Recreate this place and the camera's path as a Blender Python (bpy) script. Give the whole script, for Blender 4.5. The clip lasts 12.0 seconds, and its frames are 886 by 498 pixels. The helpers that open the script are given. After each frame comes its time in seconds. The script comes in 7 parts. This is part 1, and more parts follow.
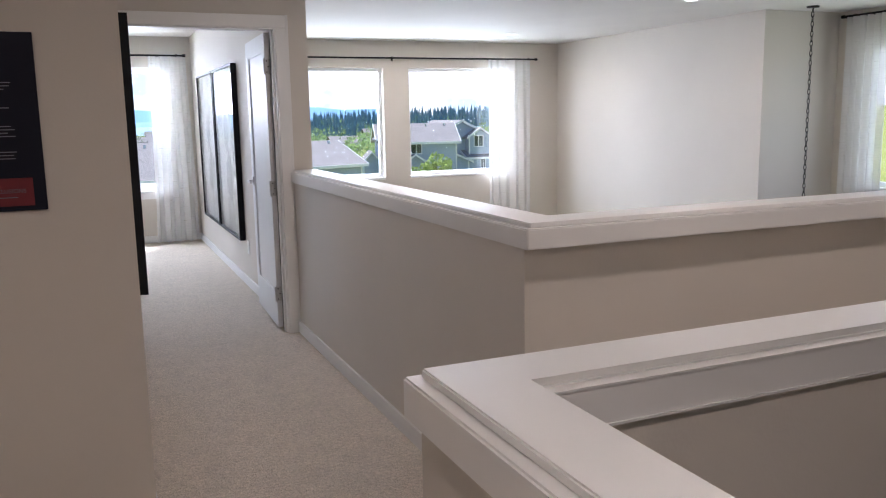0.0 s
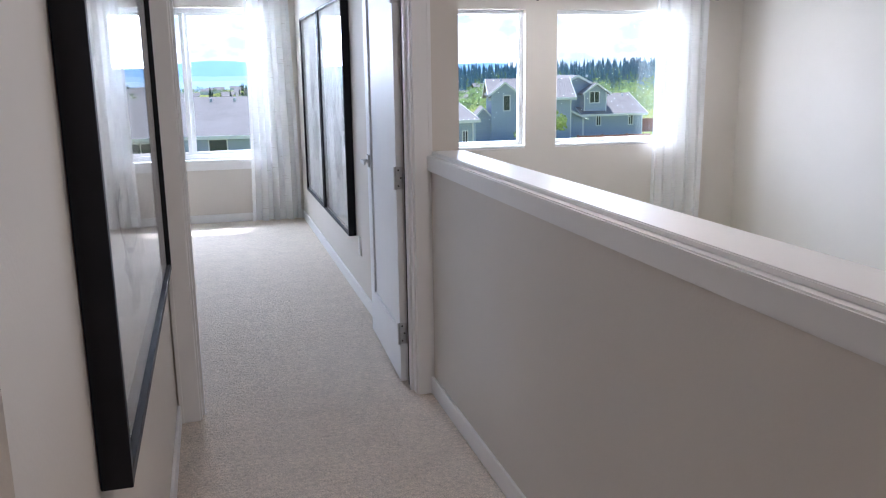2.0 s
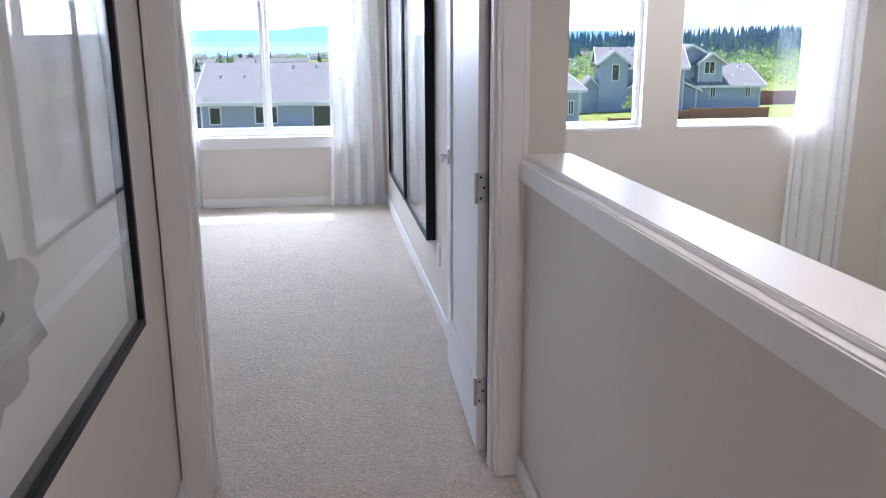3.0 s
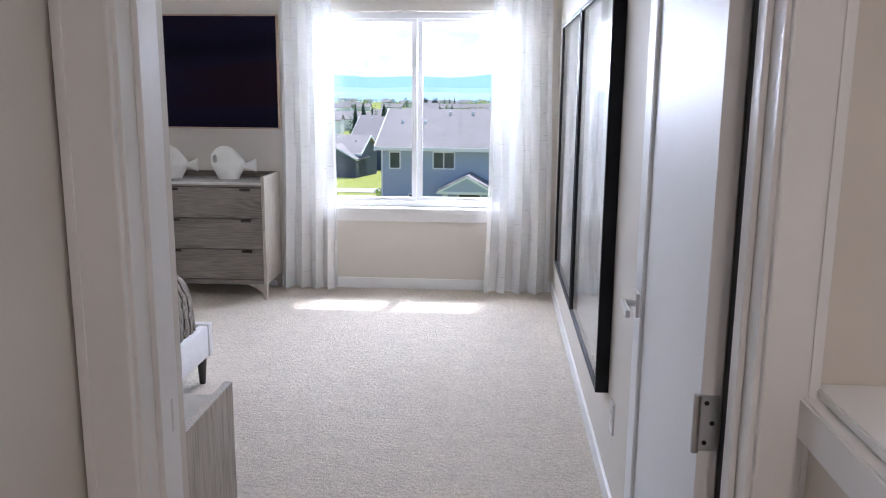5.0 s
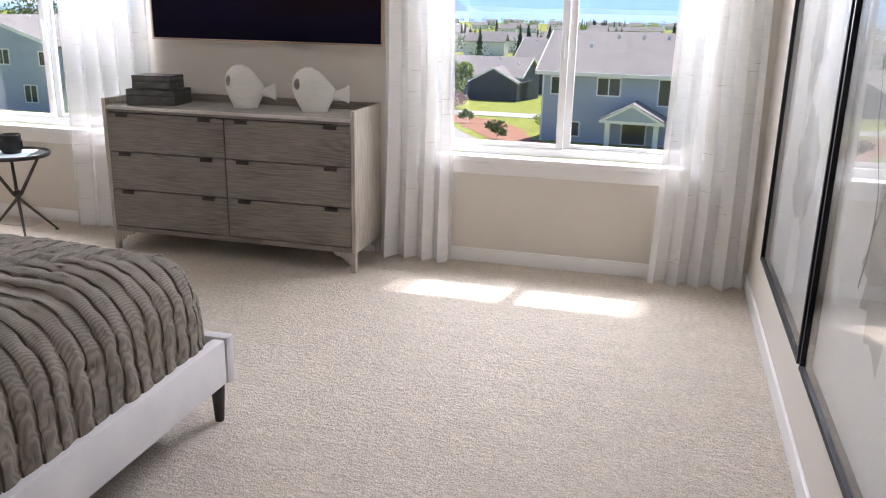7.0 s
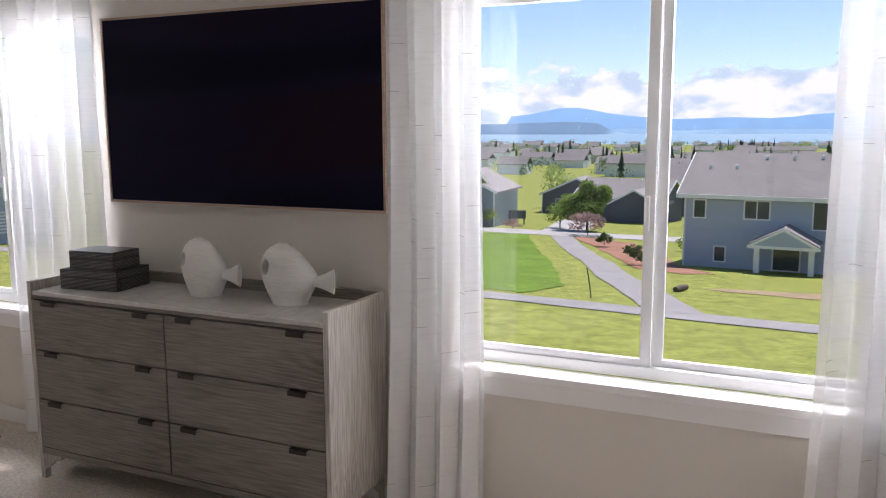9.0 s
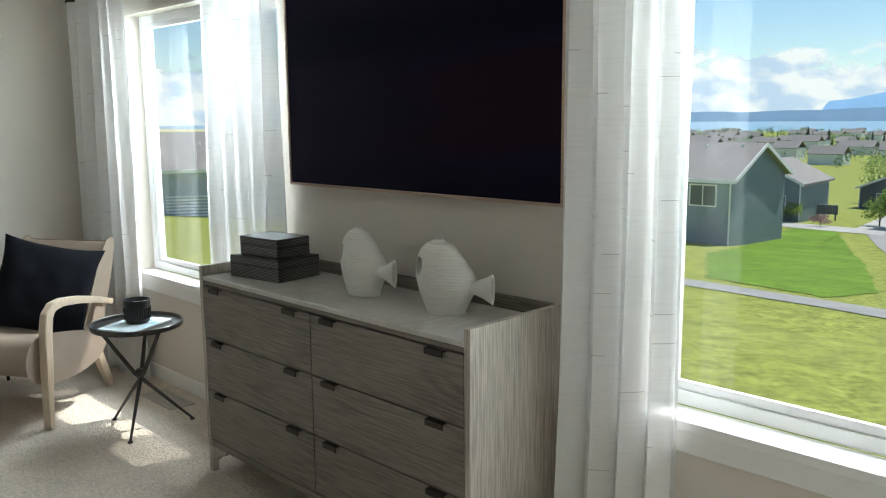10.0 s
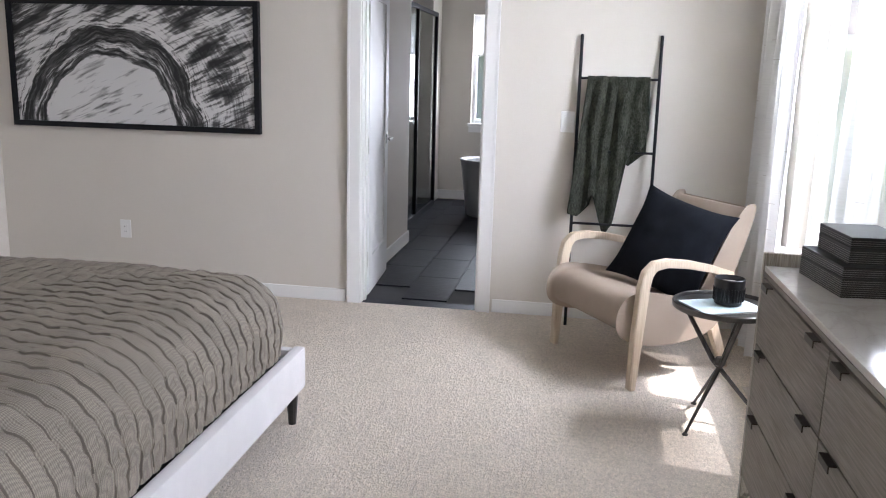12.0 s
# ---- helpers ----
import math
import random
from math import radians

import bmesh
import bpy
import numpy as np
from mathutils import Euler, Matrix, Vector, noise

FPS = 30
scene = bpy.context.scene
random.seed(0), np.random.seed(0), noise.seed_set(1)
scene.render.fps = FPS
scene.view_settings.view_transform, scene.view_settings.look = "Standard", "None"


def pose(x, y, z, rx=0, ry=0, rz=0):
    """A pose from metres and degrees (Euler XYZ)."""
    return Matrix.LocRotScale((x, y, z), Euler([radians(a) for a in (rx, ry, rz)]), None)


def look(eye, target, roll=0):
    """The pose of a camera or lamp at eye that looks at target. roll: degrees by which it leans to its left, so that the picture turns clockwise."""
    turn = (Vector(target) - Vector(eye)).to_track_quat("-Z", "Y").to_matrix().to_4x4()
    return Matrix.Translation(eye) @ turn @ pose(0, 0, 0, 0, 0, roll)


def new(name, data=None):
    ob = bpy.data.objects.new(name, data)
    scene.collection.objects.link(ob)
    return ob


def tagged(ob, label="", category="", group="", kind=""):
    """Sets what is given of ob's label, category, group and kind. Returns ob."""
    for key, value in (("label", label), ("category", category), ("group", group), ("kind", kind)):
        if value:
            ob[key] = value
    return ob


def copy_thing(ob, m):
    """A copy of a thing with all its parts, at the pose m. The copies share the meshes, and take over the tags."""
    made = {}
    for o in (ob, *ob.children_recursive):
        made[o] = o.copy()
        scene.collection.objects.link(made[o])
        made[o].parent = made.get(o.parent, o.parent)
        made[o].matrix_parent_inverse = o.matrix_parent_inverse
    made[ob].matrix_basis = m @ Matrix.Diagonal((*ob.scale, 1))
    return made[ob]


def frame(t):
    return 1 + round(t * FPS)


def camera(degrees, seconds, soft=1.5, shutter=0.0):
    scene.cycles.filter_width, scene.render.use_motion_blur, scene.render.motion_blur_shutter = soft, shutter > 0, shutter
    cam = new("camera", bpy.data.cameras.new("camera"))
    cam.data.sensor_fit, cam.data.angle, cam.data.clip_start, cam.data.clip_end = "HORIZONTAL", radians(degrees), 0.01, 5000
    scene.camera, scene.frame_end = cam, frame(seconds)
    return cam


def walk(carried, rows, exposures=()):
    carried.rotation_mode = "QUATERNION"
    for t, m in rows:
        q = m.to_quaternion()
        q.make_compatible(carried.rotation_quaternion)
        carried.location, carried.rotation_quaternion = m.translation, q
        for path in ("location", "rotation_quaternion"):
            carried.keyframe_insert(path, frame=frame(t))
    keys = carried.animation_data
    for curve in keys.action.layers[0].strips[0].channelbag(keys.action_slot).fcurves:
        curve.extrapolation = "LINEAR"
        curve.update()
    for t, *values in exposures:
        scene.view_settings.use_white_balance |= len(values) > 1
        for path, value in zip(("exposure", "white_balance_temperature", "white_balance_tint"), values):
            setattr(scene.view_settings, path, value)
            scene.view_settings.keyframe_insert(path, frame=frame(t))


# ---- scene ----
cam = camera(56.7, 12.0, soft=1.1)

PATH = [
    (0, (-1.222, -10.459, 1.453), (-0.446, -8.644, 1.133), -1.1),
    (0.5, (-1.128, -9.966, 1.44), (-0.491, -8.105, 1.077), -1.7),
    (1, (-1.108, -9.443, 1.429), (-0.498, -7.58, 1.032), -2.4),
    (1.5, (-1.01, -8.951, 1.436), (-0.415, -7.087, 1.021), -1.9),
    (2, (-0.887, -8.472, 1.451), (-0.36, -6.589, 1.03), -0.8),
    (2.5, (-0.745, -7.974, 1.462), (-0.339, -6.068, 1.012), -0.3),
    (4.3, (-0.402, -6.62, 1.476), (-0.412, -4.702, 0.908), -0.4),
    (4.5, (-0.4, -6.508, 1.536), (-0.456, -4.564, 1.068), -0.2),
    (4.6, (-0.408, -6.452, 1.558), (-0.48, -4.499, 1.129), -0.1),
    (5, (-0.445, -6.204, 1.546), (-0.572, -4.246, 1.159), 0.5),
    (5.5, (-0.433, -5.813, 1.436), (-0.649, -3.89, 0.929), 1.2),
    (6, (-0.431, -5.376, 1.441), (-0.766, -3.492, 0.862), 1.5),
    (6.5, (-0.53, -4.973, 1.442), (-0.962, -3.112, 0.849), 1.4),
    (8.5, (-0.489, -3.281, 1.534), (-1.158, -1.429, 1.182), 0.2),
    (9, (-0.517, -2.894, 1.553), (-1.349, -1.098, 1.265), -0.2),
    (9.5, (-0.557, -2.481, 1.497), (-1.655, -0.833, 1.216), -0.6),
    (10, (-0.542, -2.12, 1.5), (-1.939, -0.724, 1.187), -0.5),
    (10.5, (-0.601, -1.803, 1.461), (-2.278, -0.773, 1.105), 0.0),
    (11, (-0.689, -1.517, 1.458), (-2.556, -0.917, 1.063), 0.7),
    (11.5, (-0.746, -1.251, 1.455), (-2.697, -1.096, 1.042), 1.4),
    (12, (-0.887, -1.074, 1.443), (-2.819, -1.383, 1.027), 1.6),
]
EXPOSURE = [(0, 1.02, 5700, 18), (0.8, 1.03, 5450, 16), (2.5, 1.08, 5400, 18), (4.3, 1.35, 5600, 19), (5.2, 0.98, 5700, 20), (6.5, 0.98, 6150, 21), (8.5, 0.45, 6600, 22), (9.3, 0.3, 6200, 23), (10.3, 0.28, 6250, 0), (11.0, 0.5, 6200, 12), (11.5, 0.72, 6100, 16), (12.0, 0.86, 6100, 19)]
walk(cam, [(t, look(e, g, r)) for t, e, g, r in PATH], EXPOSURE)

# world, sun, lights
SUN_DIR = Vector((-0.2, -1.0, -1.62)).normalized()
world = bpy.data.worlds.new("sky")
scene.world = world
world.use_nodes = True
wn = world.node_tree
wn.nodes.clear()
sky = wn.nodes.new("ShaderNodeTexSky")
sky.sky_type = 'NISHITA'
sky.sun_disc = False
sky.sun_elevation = math.asin(-SUN_DIR.z)
sky.sun_rotation = math.atan2(-SUN_DIR.x, -SUN_DIR.y)
sky.air_density, sky.dust_density, sky.ozone_density = 1.0, 0.0, 3.5
bg = wn.nodes.new("ShaderNodeBackground")
bg.inputs["Strength"].default_value = 0.10
wo = wn.nodes.new("ShaderNodeOutputWorld")
wn.links.new(sky.outputs[0], bg.inputs[0])
wn.links.new(bg.outputs[0], wo.inputs[0])
sun_data = bpy.data.lights.new("sun", 'SUN')
sun_data.energy, sun_data.angle, sun_data.color = 5.0, radians(0.55), (1.0, 0.95, 0.87)
sun = new("sun", sun_data)
sun.matrix_world = Matrix.Translation((0, 20, 40)) @ SUN_DIR.to_track_quat("-Z", "Y").to_matrix().to_4x4()


def window_light(name, x, y, z, w, h, turn, watts, tilt=0):
    # sky light through one opening
    d = bpy.data.lights.new(name, 'AREA')
    d.shape, d.size, d.size_y, d.energy, d.color = 'RECTANGLE', w, h, watts, (0.90, 0.95, 1.0)
    ob = new(name, d)
    ob.matrix_world = pose(x, y, z, 90 - tilt, 0, turn)
    return ob


# materials
def mat(name, color, rough=0.6, var=0.08, scale=6.0, fine=0.0, bump=0.0, bscale=200.0, metal=0.0, stretch=(1, 1, 1), spec=0.5):
    m = bpy.data.materials.new(name)
    m.use_nodes = True
    nt = m.node_tree
    b = nt.nodes["Principled BSDF"]
    b.inputs["Roughness"].default_value = rough
    b.inputs["Metallic"].default_value = metal
    b.inputs["Specular IOR Level"].default_value = spec
    tc = nt.nodes.new("ShaderNodeTexCoord")
    mp = nt.nodes.new("ShaderNodeMapping")
    mp.inputs["Scale"].default_value = stretch
    nt.links.new(tc.outputs["Object"], mp.inputs[0])
    n1 = nt.nodes.new("ShaderNodeTexNoise")
    n1.inputs["Scale"].default_value = scale
    n1.inputs["Detail"].default_value = 5
    nt.links.new(mp.outputs[0], n1.inputs["Vector"])
    ramp = nt.nodes.new("ShaderNodeValToRGB")
    e = ramp.color_ramp.elements
    e[0].position, e[1].position = 0.3, 0.7
    e[0].color = (*[c * (1 - var) for c in color], 1)
    e[1].color = (*[min(1, c * (1 + var)) for c in color], 1)
    nt.links.new(n1.outputs[0], ramp.inputs[0])
    out = ramp.outputs[0]
    n2 = nt.nodes.new("ShaderNodeTexNoise")
    n2.inputs["Scale"].default_value = bscale
    n2.inputs["Detail"].default_value = 3
    nt.links.new(mp.outputs[0], n2.inputs["Vector"])
    if fine:
        mix = nt.nodes.new("ShaderNodeMix")
        mix.data_type, mix.blend_type = 'RGBA', 'MULTIPLY'
        mix.inputs[0].default_value = 1.0
        r2 = nt.nodes.new("ShaderNodeValToRGB")
        r2.color_ramp.elements[0].position, r2.color_ramp.elements[1].position = 0.3, 0.65
        r2.color_ramp.elements[0].color = (1 - fine, 1 - fine, 1 - fine, 1)
        nt.links.new(n2.outputs[0], r2.inputs[0])
        nt.links.new(out, mix.inputs[6])
        nt.links.new(r2.outputs[0], mix.inputs[7])
        out = mix.outputs[2]
    nt.links.new(out, b.inputs["Base Color"])
    if bump:
        bp = nt.nodes.new("ShaderNodeBump")
        bp.inputs["Strength"].default_value = bump
        bp.inputs["Distance"].default_value = 0.01
        nt.links.new(n2.outputs[0], bp.inputs["Height"])
        nt.links.new(bp.outputs[0], b.inputs["Normal"])
    return m


def wood_mat(name, dark, light, axis, rough=0.5, scale=1.0):
    # long grain along the axis: 0 x, 1 y, 2 z
    m = mat(name, light, rough, 0.05, 3.0)
    nt = m.node_tree
    b = nt.nodes["Principled BSDF"]
    tc = nt.nodes.new("ShaderNodeTexCoord")
    info = nt.nodes.new("ShaderNodeObjectInfo")
    add = nt.nodes.new("ShaderNodeVectorMath")
    mul = nt.nodes.new("ShaderNodeVectorMath")
    mul.operation = 'SCALE'
    mul.inputs[0].default_value = (7.0, 5.0, 9.0)
    nt.links.new(info.outputs["Random"], mul.inputs["Scale"])
    nt.links.new(tc.outputs["Object"], add.inputs[0])
    nt.links.new(mul.outputs[0], add.inputs[1])
    mp = nt.nodes.new("ShaderNodeMapping")
    s = [13.0 * scale] * 3
    s[axis] = 1.3 * scale
    mp.inputs["Scale"].default_value = s
    nt.links.new(add.outputs[0], mp.inputs[0])
    n = nt.nodes.new("ShaderNodeTexNoise")
    n.inputs["Scale"].default_value, n.inputs["Detail"].default_value = 0.7, 2
    nt.links.new(mp.outputs[0], n.inputs["Vector"])
    rings = nt.nodes.new("ShaderNodeMath")
    rings.operation = 'MULTIPLY'
    rings.inputs[1].default_value = 13.0
    nt.links.new(n.outputs[0], rings.inputs[0])
    fr = nt.nodes.new("ShaderNodeMath")
    fr.operation = 'PINGPONG'
    fr.inputs[1].default_value = 0.5
    nt.links.new(rings.outputs[0], fr.inputs[0])
    mp2 = nt.nodes.new("ShaderNodeMapping")
    s2 = [170.0] * 3
    s2[axis] = 7.0
    mp2.inputs["Scale"].default_value = s2
    nt.links.new(add.outputs[0], mp2.inputs[0])
    n2 = nt.nodes.new("ShaderNodeTexNoise")
    n2.inputs["Scale"].default_value, n2.inputs["Detail"].default_value = 1.0, 4
    nt.links.new(mp2.outputs[0], n2.inputs["Vector"])
    sm = nt.nodes.new("ShaderNodeMath")
    sm.operation = 'MULTIPLY_ADD'
    sm.inputs[1].default_value = -0.55
    # bold figure on some boards and in patches only
    mk = nt.nodes.new("ShaderNodeTexNoise")
    mk.inputs["Scale"].default_value, mk.inputs["Detail"].default_value = 2.3, 1
    nt.links.new(add.outputs[0], mk.inputs["Vector"])
    mr = nt.nodes.new("ShaderNodeMapRange")
    mr.inputs[1].default_value, mr.inputs[2].default_value = 0.44, 0.66
    mr.inputs[3].default_value, mr.inputs[4].default_value = 0.12, 1.0
    nt.links.new(mk.outputs[0], mr.inputs[0])
    fg = nt.nodes.new("ShaderNodeMath")
    fg.operation = 'MULTIPLY'
    nt.links.new(fr.outputs[0], fg.inputs[0])
    nt.links.new(mr.outputs[0], fg.inputs[1])
    nt.links.new(fg.outputs[0], sm.inputs[0])
    nt.links.new(n2.outputs[0], sm.inputs[2])
    ramp = nt.nodes.new("ShaderNodeValToRGB")
    e = ramp.color_ramp.elements
    e[0].position, e[1].position = 0.22, 0.62
    e[0].color, e[1].color = (*dark, 1), (*light, 1)
    nt.links.new(sm.outputs[0], ramp.inputs[0])
    nt.links.new(ramp.outputs[0], b.inputs["Base Color"])
    bp = nt.nodes.new("ShaderNodeBump")
    bp.inputs["Strength"].default_value, bp.inputs["Distance"].default_value = 0.25, 0.002
    nt.links.new(sm.outputs[0], bp.inputs["Height"])
    nt.links.new(bp.outputs[0], b.inputs["Normal"])
    return m


def glass_mat(name, tint=(0.97, 0.99, 0.98), reflect=1.0):
    m = bpy.data.materials.new(name)
    m.use_nodes = True
    nt = m.node_tree
    nt.nodes.clear()
    tr = nt.nodes.new("ShaderNodeBsdfTransparent")
    tr.inputs[0].default_value = (*tint, 1)
    gl = nt.nodes.new("ShaderNodeBsdfGlossy")
    gl.inputs["Roughness"].default_value = 0.0
    fr = nt.nodes.new("ShaderNodeLayerWeight")
    fr.inputs[0].default_value = 0.5
    pw = nt.nodes.new("ShaderNodeMath")
    pw.operation = 'POWER'
    pw.inputs[1].default_value = 4.5
    nt.links.new(fr.outputs["Facing"], pw.inputs[0])
    k = nt.nodes.new("ShaderNodeMath")
    k.operation = 'MULTIPLY_ADD'
    k.inputs[1].default_value = 0.75 * reflect
    k.inputs[2].default_value = 0.03 * reflect
    mx = nt.nodes.new("ShaderNodeMixShader")
    o = nt.nodes.new("ShaderNodeOutputMaterial")
    nt.links.new(pw.outputs[0], k.inputs[0])
    nt.links.new(k.outputs[0], mx.inputs[0])
    nt.links.new(tr.outputs[0], mx.inputs[1])
    nt.links.new(gl.outputs[0], mx.inputs[2])
    nt.links.new(mx.outputs[0], o.inputs[0])
    return m


def glow_mat(name, color, strength):
    m = bpy.data.materials.new(name)
    m.use_nodes = True
    b = m.node_tree.nodes["Principled BSDF"]
    b.inputs["Base Color"].default_value = (*color, 1)
    b.inputs["Emission Color"].default_value = (*color, 1)
    b.inputs["Emission Strength"].default_value = strength
    return m


def sheer_mat(name):
    # thin woven cloth: part open weave, part lit through, with drawn threads across
    m = bpy.data.materials.new(name)
    m.use_nodes = True
    nt = m.node_tree
    nt.nodes.clear()
    o = nt.nodes.new("ShaderNodeOutputMaterial")
    tc = nt.nodes.new("ShaderNodeTexCoord")
    mp = nt.nodes.new("ShaderNodeMapping")
    mp.inputs["Scale"].default_value = (8.0, 8.0, 120.0)
    nt.links.new(tc.outputs["Object"], mp.inputs[0])
    n = nt.nodes.new("ShaderNodeTexNoise")
    n.inputs["Scale"].default_value, n.inputs["Detail"].default_value = 1.0, 4
    nt.links.new(mp.outputs[0], n.inputs["Vector"])
    ramp = nt.nodes.new("ShaderNodeValToRGB")
    ramp.color_ramp.elements[0].position, ramp.color_ramp.elements[1].position = 0.28, 0.5
    ramp.color_ramp.elements[0].color = (0.86, 0.86, 0.85, 1)
    ramp.color_ramp.elements[1].color = (0.92, 0.92, 0.91, 1)
    nt.links.new(n.outputs[0], ramp.inputs[0])
    df = nt.nodes.new("ShaderNodeBsdfDiffuse")
    tl = nt.nodes.new("ShaderNodeBsdfTranslucent")
    nt.links.new(ramp.outputs[0], df.inputs[0])
    nt.links.new(ramp.outputs[0], tl.inputs[0])
    a = nt.nodes.new("ShaderNodeMixShader")
    a.inputs[0].default_value = 0.075
    nt.links.new(df.outputs[0], a.inputs[1])
    nt.links.new(tl.outputs[0], a.inputs[2])
    tr = nt.nodes.new("ShaderNodeBsdfTransparent")
    b = nt.nodes.new("ShaderNodeMixShader")
    b.inputs[0].default_value = 0.27
    nt.links.new(a.outputs[0], b.inputs[1])
    nt.links.new(tr.outputs[0], b.inputs[2])
    nt.links.new(b.outputs[0], o.inputs[0])
    return m


M_WALL = mat("wall_paint", (0.65, 0.605, 0.54), 0.75, 0.02, 1.5, 0.0, 0.06, 120)
M_CEIL = mat("ceiling_paint", (0.78, 0.76, 0.72), 0.85, 0.02, 2.0, 0.0, 0.15, 90)
M_TRIM = mat("trim_paint", (0.80, 0.79, 0.77), 0.38, 0.015, 3.0, 0.0, 0.02, 60)
M_DOOR = mat("door_paint", (0.78, 0.78, 0.78), 0.5, 0.015, 2.0, 0.0, 0.02, 70, spec=0.15)
M_CARPET = mat("carpet", (0.88, 0.78, 0.66), 0.95, 0.05, 9.0, 0.34, 1.0, 170, spec=0.1)


def tufted(m):
    # clumped pile and brushed patches over the fine grain
    nt = m.node_tree
    b = nt.nodes["Principled BSDF"]
    tc = nt.nodes.new("ShaderNodeTexCoord")
    mp = nt.nodes.new("ShaderNodeMapping")
    mp.inputs["Scale"].default_value = (42.0, 56.0, 48.0)
    nt.links.new(tc.outputs["Object"], mp.inputs[0])
    n = nt.nodes.new("ShaderNodeTexNoise")
    n.inputs["Scale"].default_value, n.inputs["Detail"].default_value, n.inputs["Roughness"].default_value = 1.0, 5, 0.62
    nt.links.new(mp.outputs[0], n.inputs["Vector"])
    bp = nt.nodes.new("ShaderNodeBump")
    bp.inputs["Strength"].default_value, bp.inputs["Distance"].default_value = 0.9, 0.016
    # long shallow rucks left by treading and brushing
    mr = nt.nodes.new("ShaderNodeMapping")
    mr.inputs["Scale"].default_value = (2.4, 9.0, 1.0)
    mr.inputs["Rotation"].default_value = (0, 0, radians(9))
    nt.links.new(tc.outputs["Object"], mr.inputs[0])
    nr = nt.nodes.new("ShaderNodeTexNoise")
    nr.inputs["Scale"].default_value, nr.inputs["Detail"].default_value = 1.3, 3
    nt.links.new(mr.outputs[0], nr.inputs["Vector"])
    ht = nt.nodes.new("ShaderNodeMath")
    ht.operation = 'MULTIPLY_ADD'
    ht.inputs[1].default_value = 0.9
    nt.links.new(nr.outputs[0], ht.inputs[0])
    nt.links.new(n.outputs[0], ht.inputs[2])
    nt.links.new(ht.outputs[0], bp.inputs["Height"])
    if b.inputs["Normal"].is_linked:
        nt.links.new(b.inputs["Normal"].links[0].from_socket, bp.inputs["Normal"])
    nt.links.new(bp.outputs[0], b.inputs["Normal"])
    # shade between the tufts, put into the colour
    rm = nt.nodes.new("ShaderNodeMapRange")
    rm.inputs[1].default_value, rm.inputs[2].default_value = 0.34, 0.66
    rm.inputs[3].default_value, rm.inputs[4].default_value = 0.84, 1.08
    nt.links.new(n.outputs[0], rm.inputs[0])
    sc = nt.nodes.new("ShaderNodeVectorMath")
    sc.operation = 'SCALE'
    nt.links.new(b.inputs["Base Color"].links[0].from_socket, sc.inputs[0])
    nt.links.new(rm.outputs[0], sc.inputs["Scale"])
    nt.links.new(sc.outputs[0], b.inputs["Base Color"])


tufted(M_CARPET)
M_VINYL = mat("window_vinyl", (0.82, 0.83, 0.83), 0.35, 0.01, 3.0)
M_GLASS = glass_mat("window_glass")
M_BLACK = mat("black_paint", (0.010, 0.010, 0.012), 0.5, 0.2, 8.0, spec=0.2)
M_STEEL = mat("brushed_steel", (0.62, 0.61, 0.60), 0.28, 0.06, 30.0, 0, 0, 200, metal=1.0)
M_SHEER = sheer_mat("sheer_cloth")
M_PLASTIC = mat("white_plastic", (0.80, 0.79, 0.77), 0.35, 0.01, 4.0)
M_DARK = mat("dark_gap", (0.02, 0.02, 0.02), 0.8, 0.1, 8.0)
M_LAMP = glow_mat("lamp_glow", (1.0, 0.95, 0.87), 6.0)


# building blocks
def box(bm, x0, x1, y0, y1, z0, z1, bevel=0.0):
    vs = [bm.verts.new((x, y, z)) for x in (x0, x1) for y in (y0, y1) for z in (z0, z1)]
    fs = [bm.faces.new([vs[i] for i in q]) for q in ((0, 1, 3, 2), (4, 6, 7, 5), (0, 4, 5, 1), (2, 3, 7, 6), (0, 2, 6, 4), (1, 5, 7, 3))]
    if bevel:
        es = list({e for f in fs for e in f.edges})
        bmesh.ops.bevel(bm, geom=es, offset=bevel, segments=2, profile=0.6, affect='EDGES', clamp_overlap=True)
    return bm


def tube(bm, pts, r, seg=10, taper=None, caps=True):
    pts = [Vector(p) for p in pts]
    rings = []
    up0 = Vector((0.0123, 0.02, 1.0))
    for i, p in enumerate(pts):
        d = (pts[min(i + 1, len(pts) - 1)] - pts[max(i - 1, 0)]).normalized()
        a = d.cross(up0)
        if a.length < 0.05:
            a = d.cross(Vector((1, 0, 0)))
        a.normalize()
        b = d.cross(a)
        rr = r if taper is None else taper[i]
        rings.append([bm.verts.new(p + a * math.cos(k * 2 * math.pi / seg) * rr + b * math.sin(k * 2 * math.pi / seg) * rr) for k in range(seg)])
    for q, w in zip(rings, rings[1:]):
        for k in range(seg):
            bm.faces.new((q[k], q[(k + 1) % seg], w[(k + 1) % seg], w[k]))
    if caps:
        bm.faces.new(rings[0][::-1])
        bm.faces.new(rings[-1])
    return bm


def lathe(bm, prof, seg=40, at=(0, 0, 0), close=True):
    rings = []
    for r, z in prof:
        rings.append([bm.verts.new((at[0] + r * math.cos(k * 2 * math.pi / seg), at[1] + r * math.sin(k * 2 * math.pi / seg), at[2] + z)) for k in range(seg)])
    for q, w in zip(rings, rings[1:]):
        for k in range(seg):
            bm.faces.new((q[k], q[(k + 1) % seg], w[(k + 1) % seg], w[k]))
    if close:
        bm.faces.new(rings[0][::-1])
        bm.faces.new(rings[-1])
    return bm


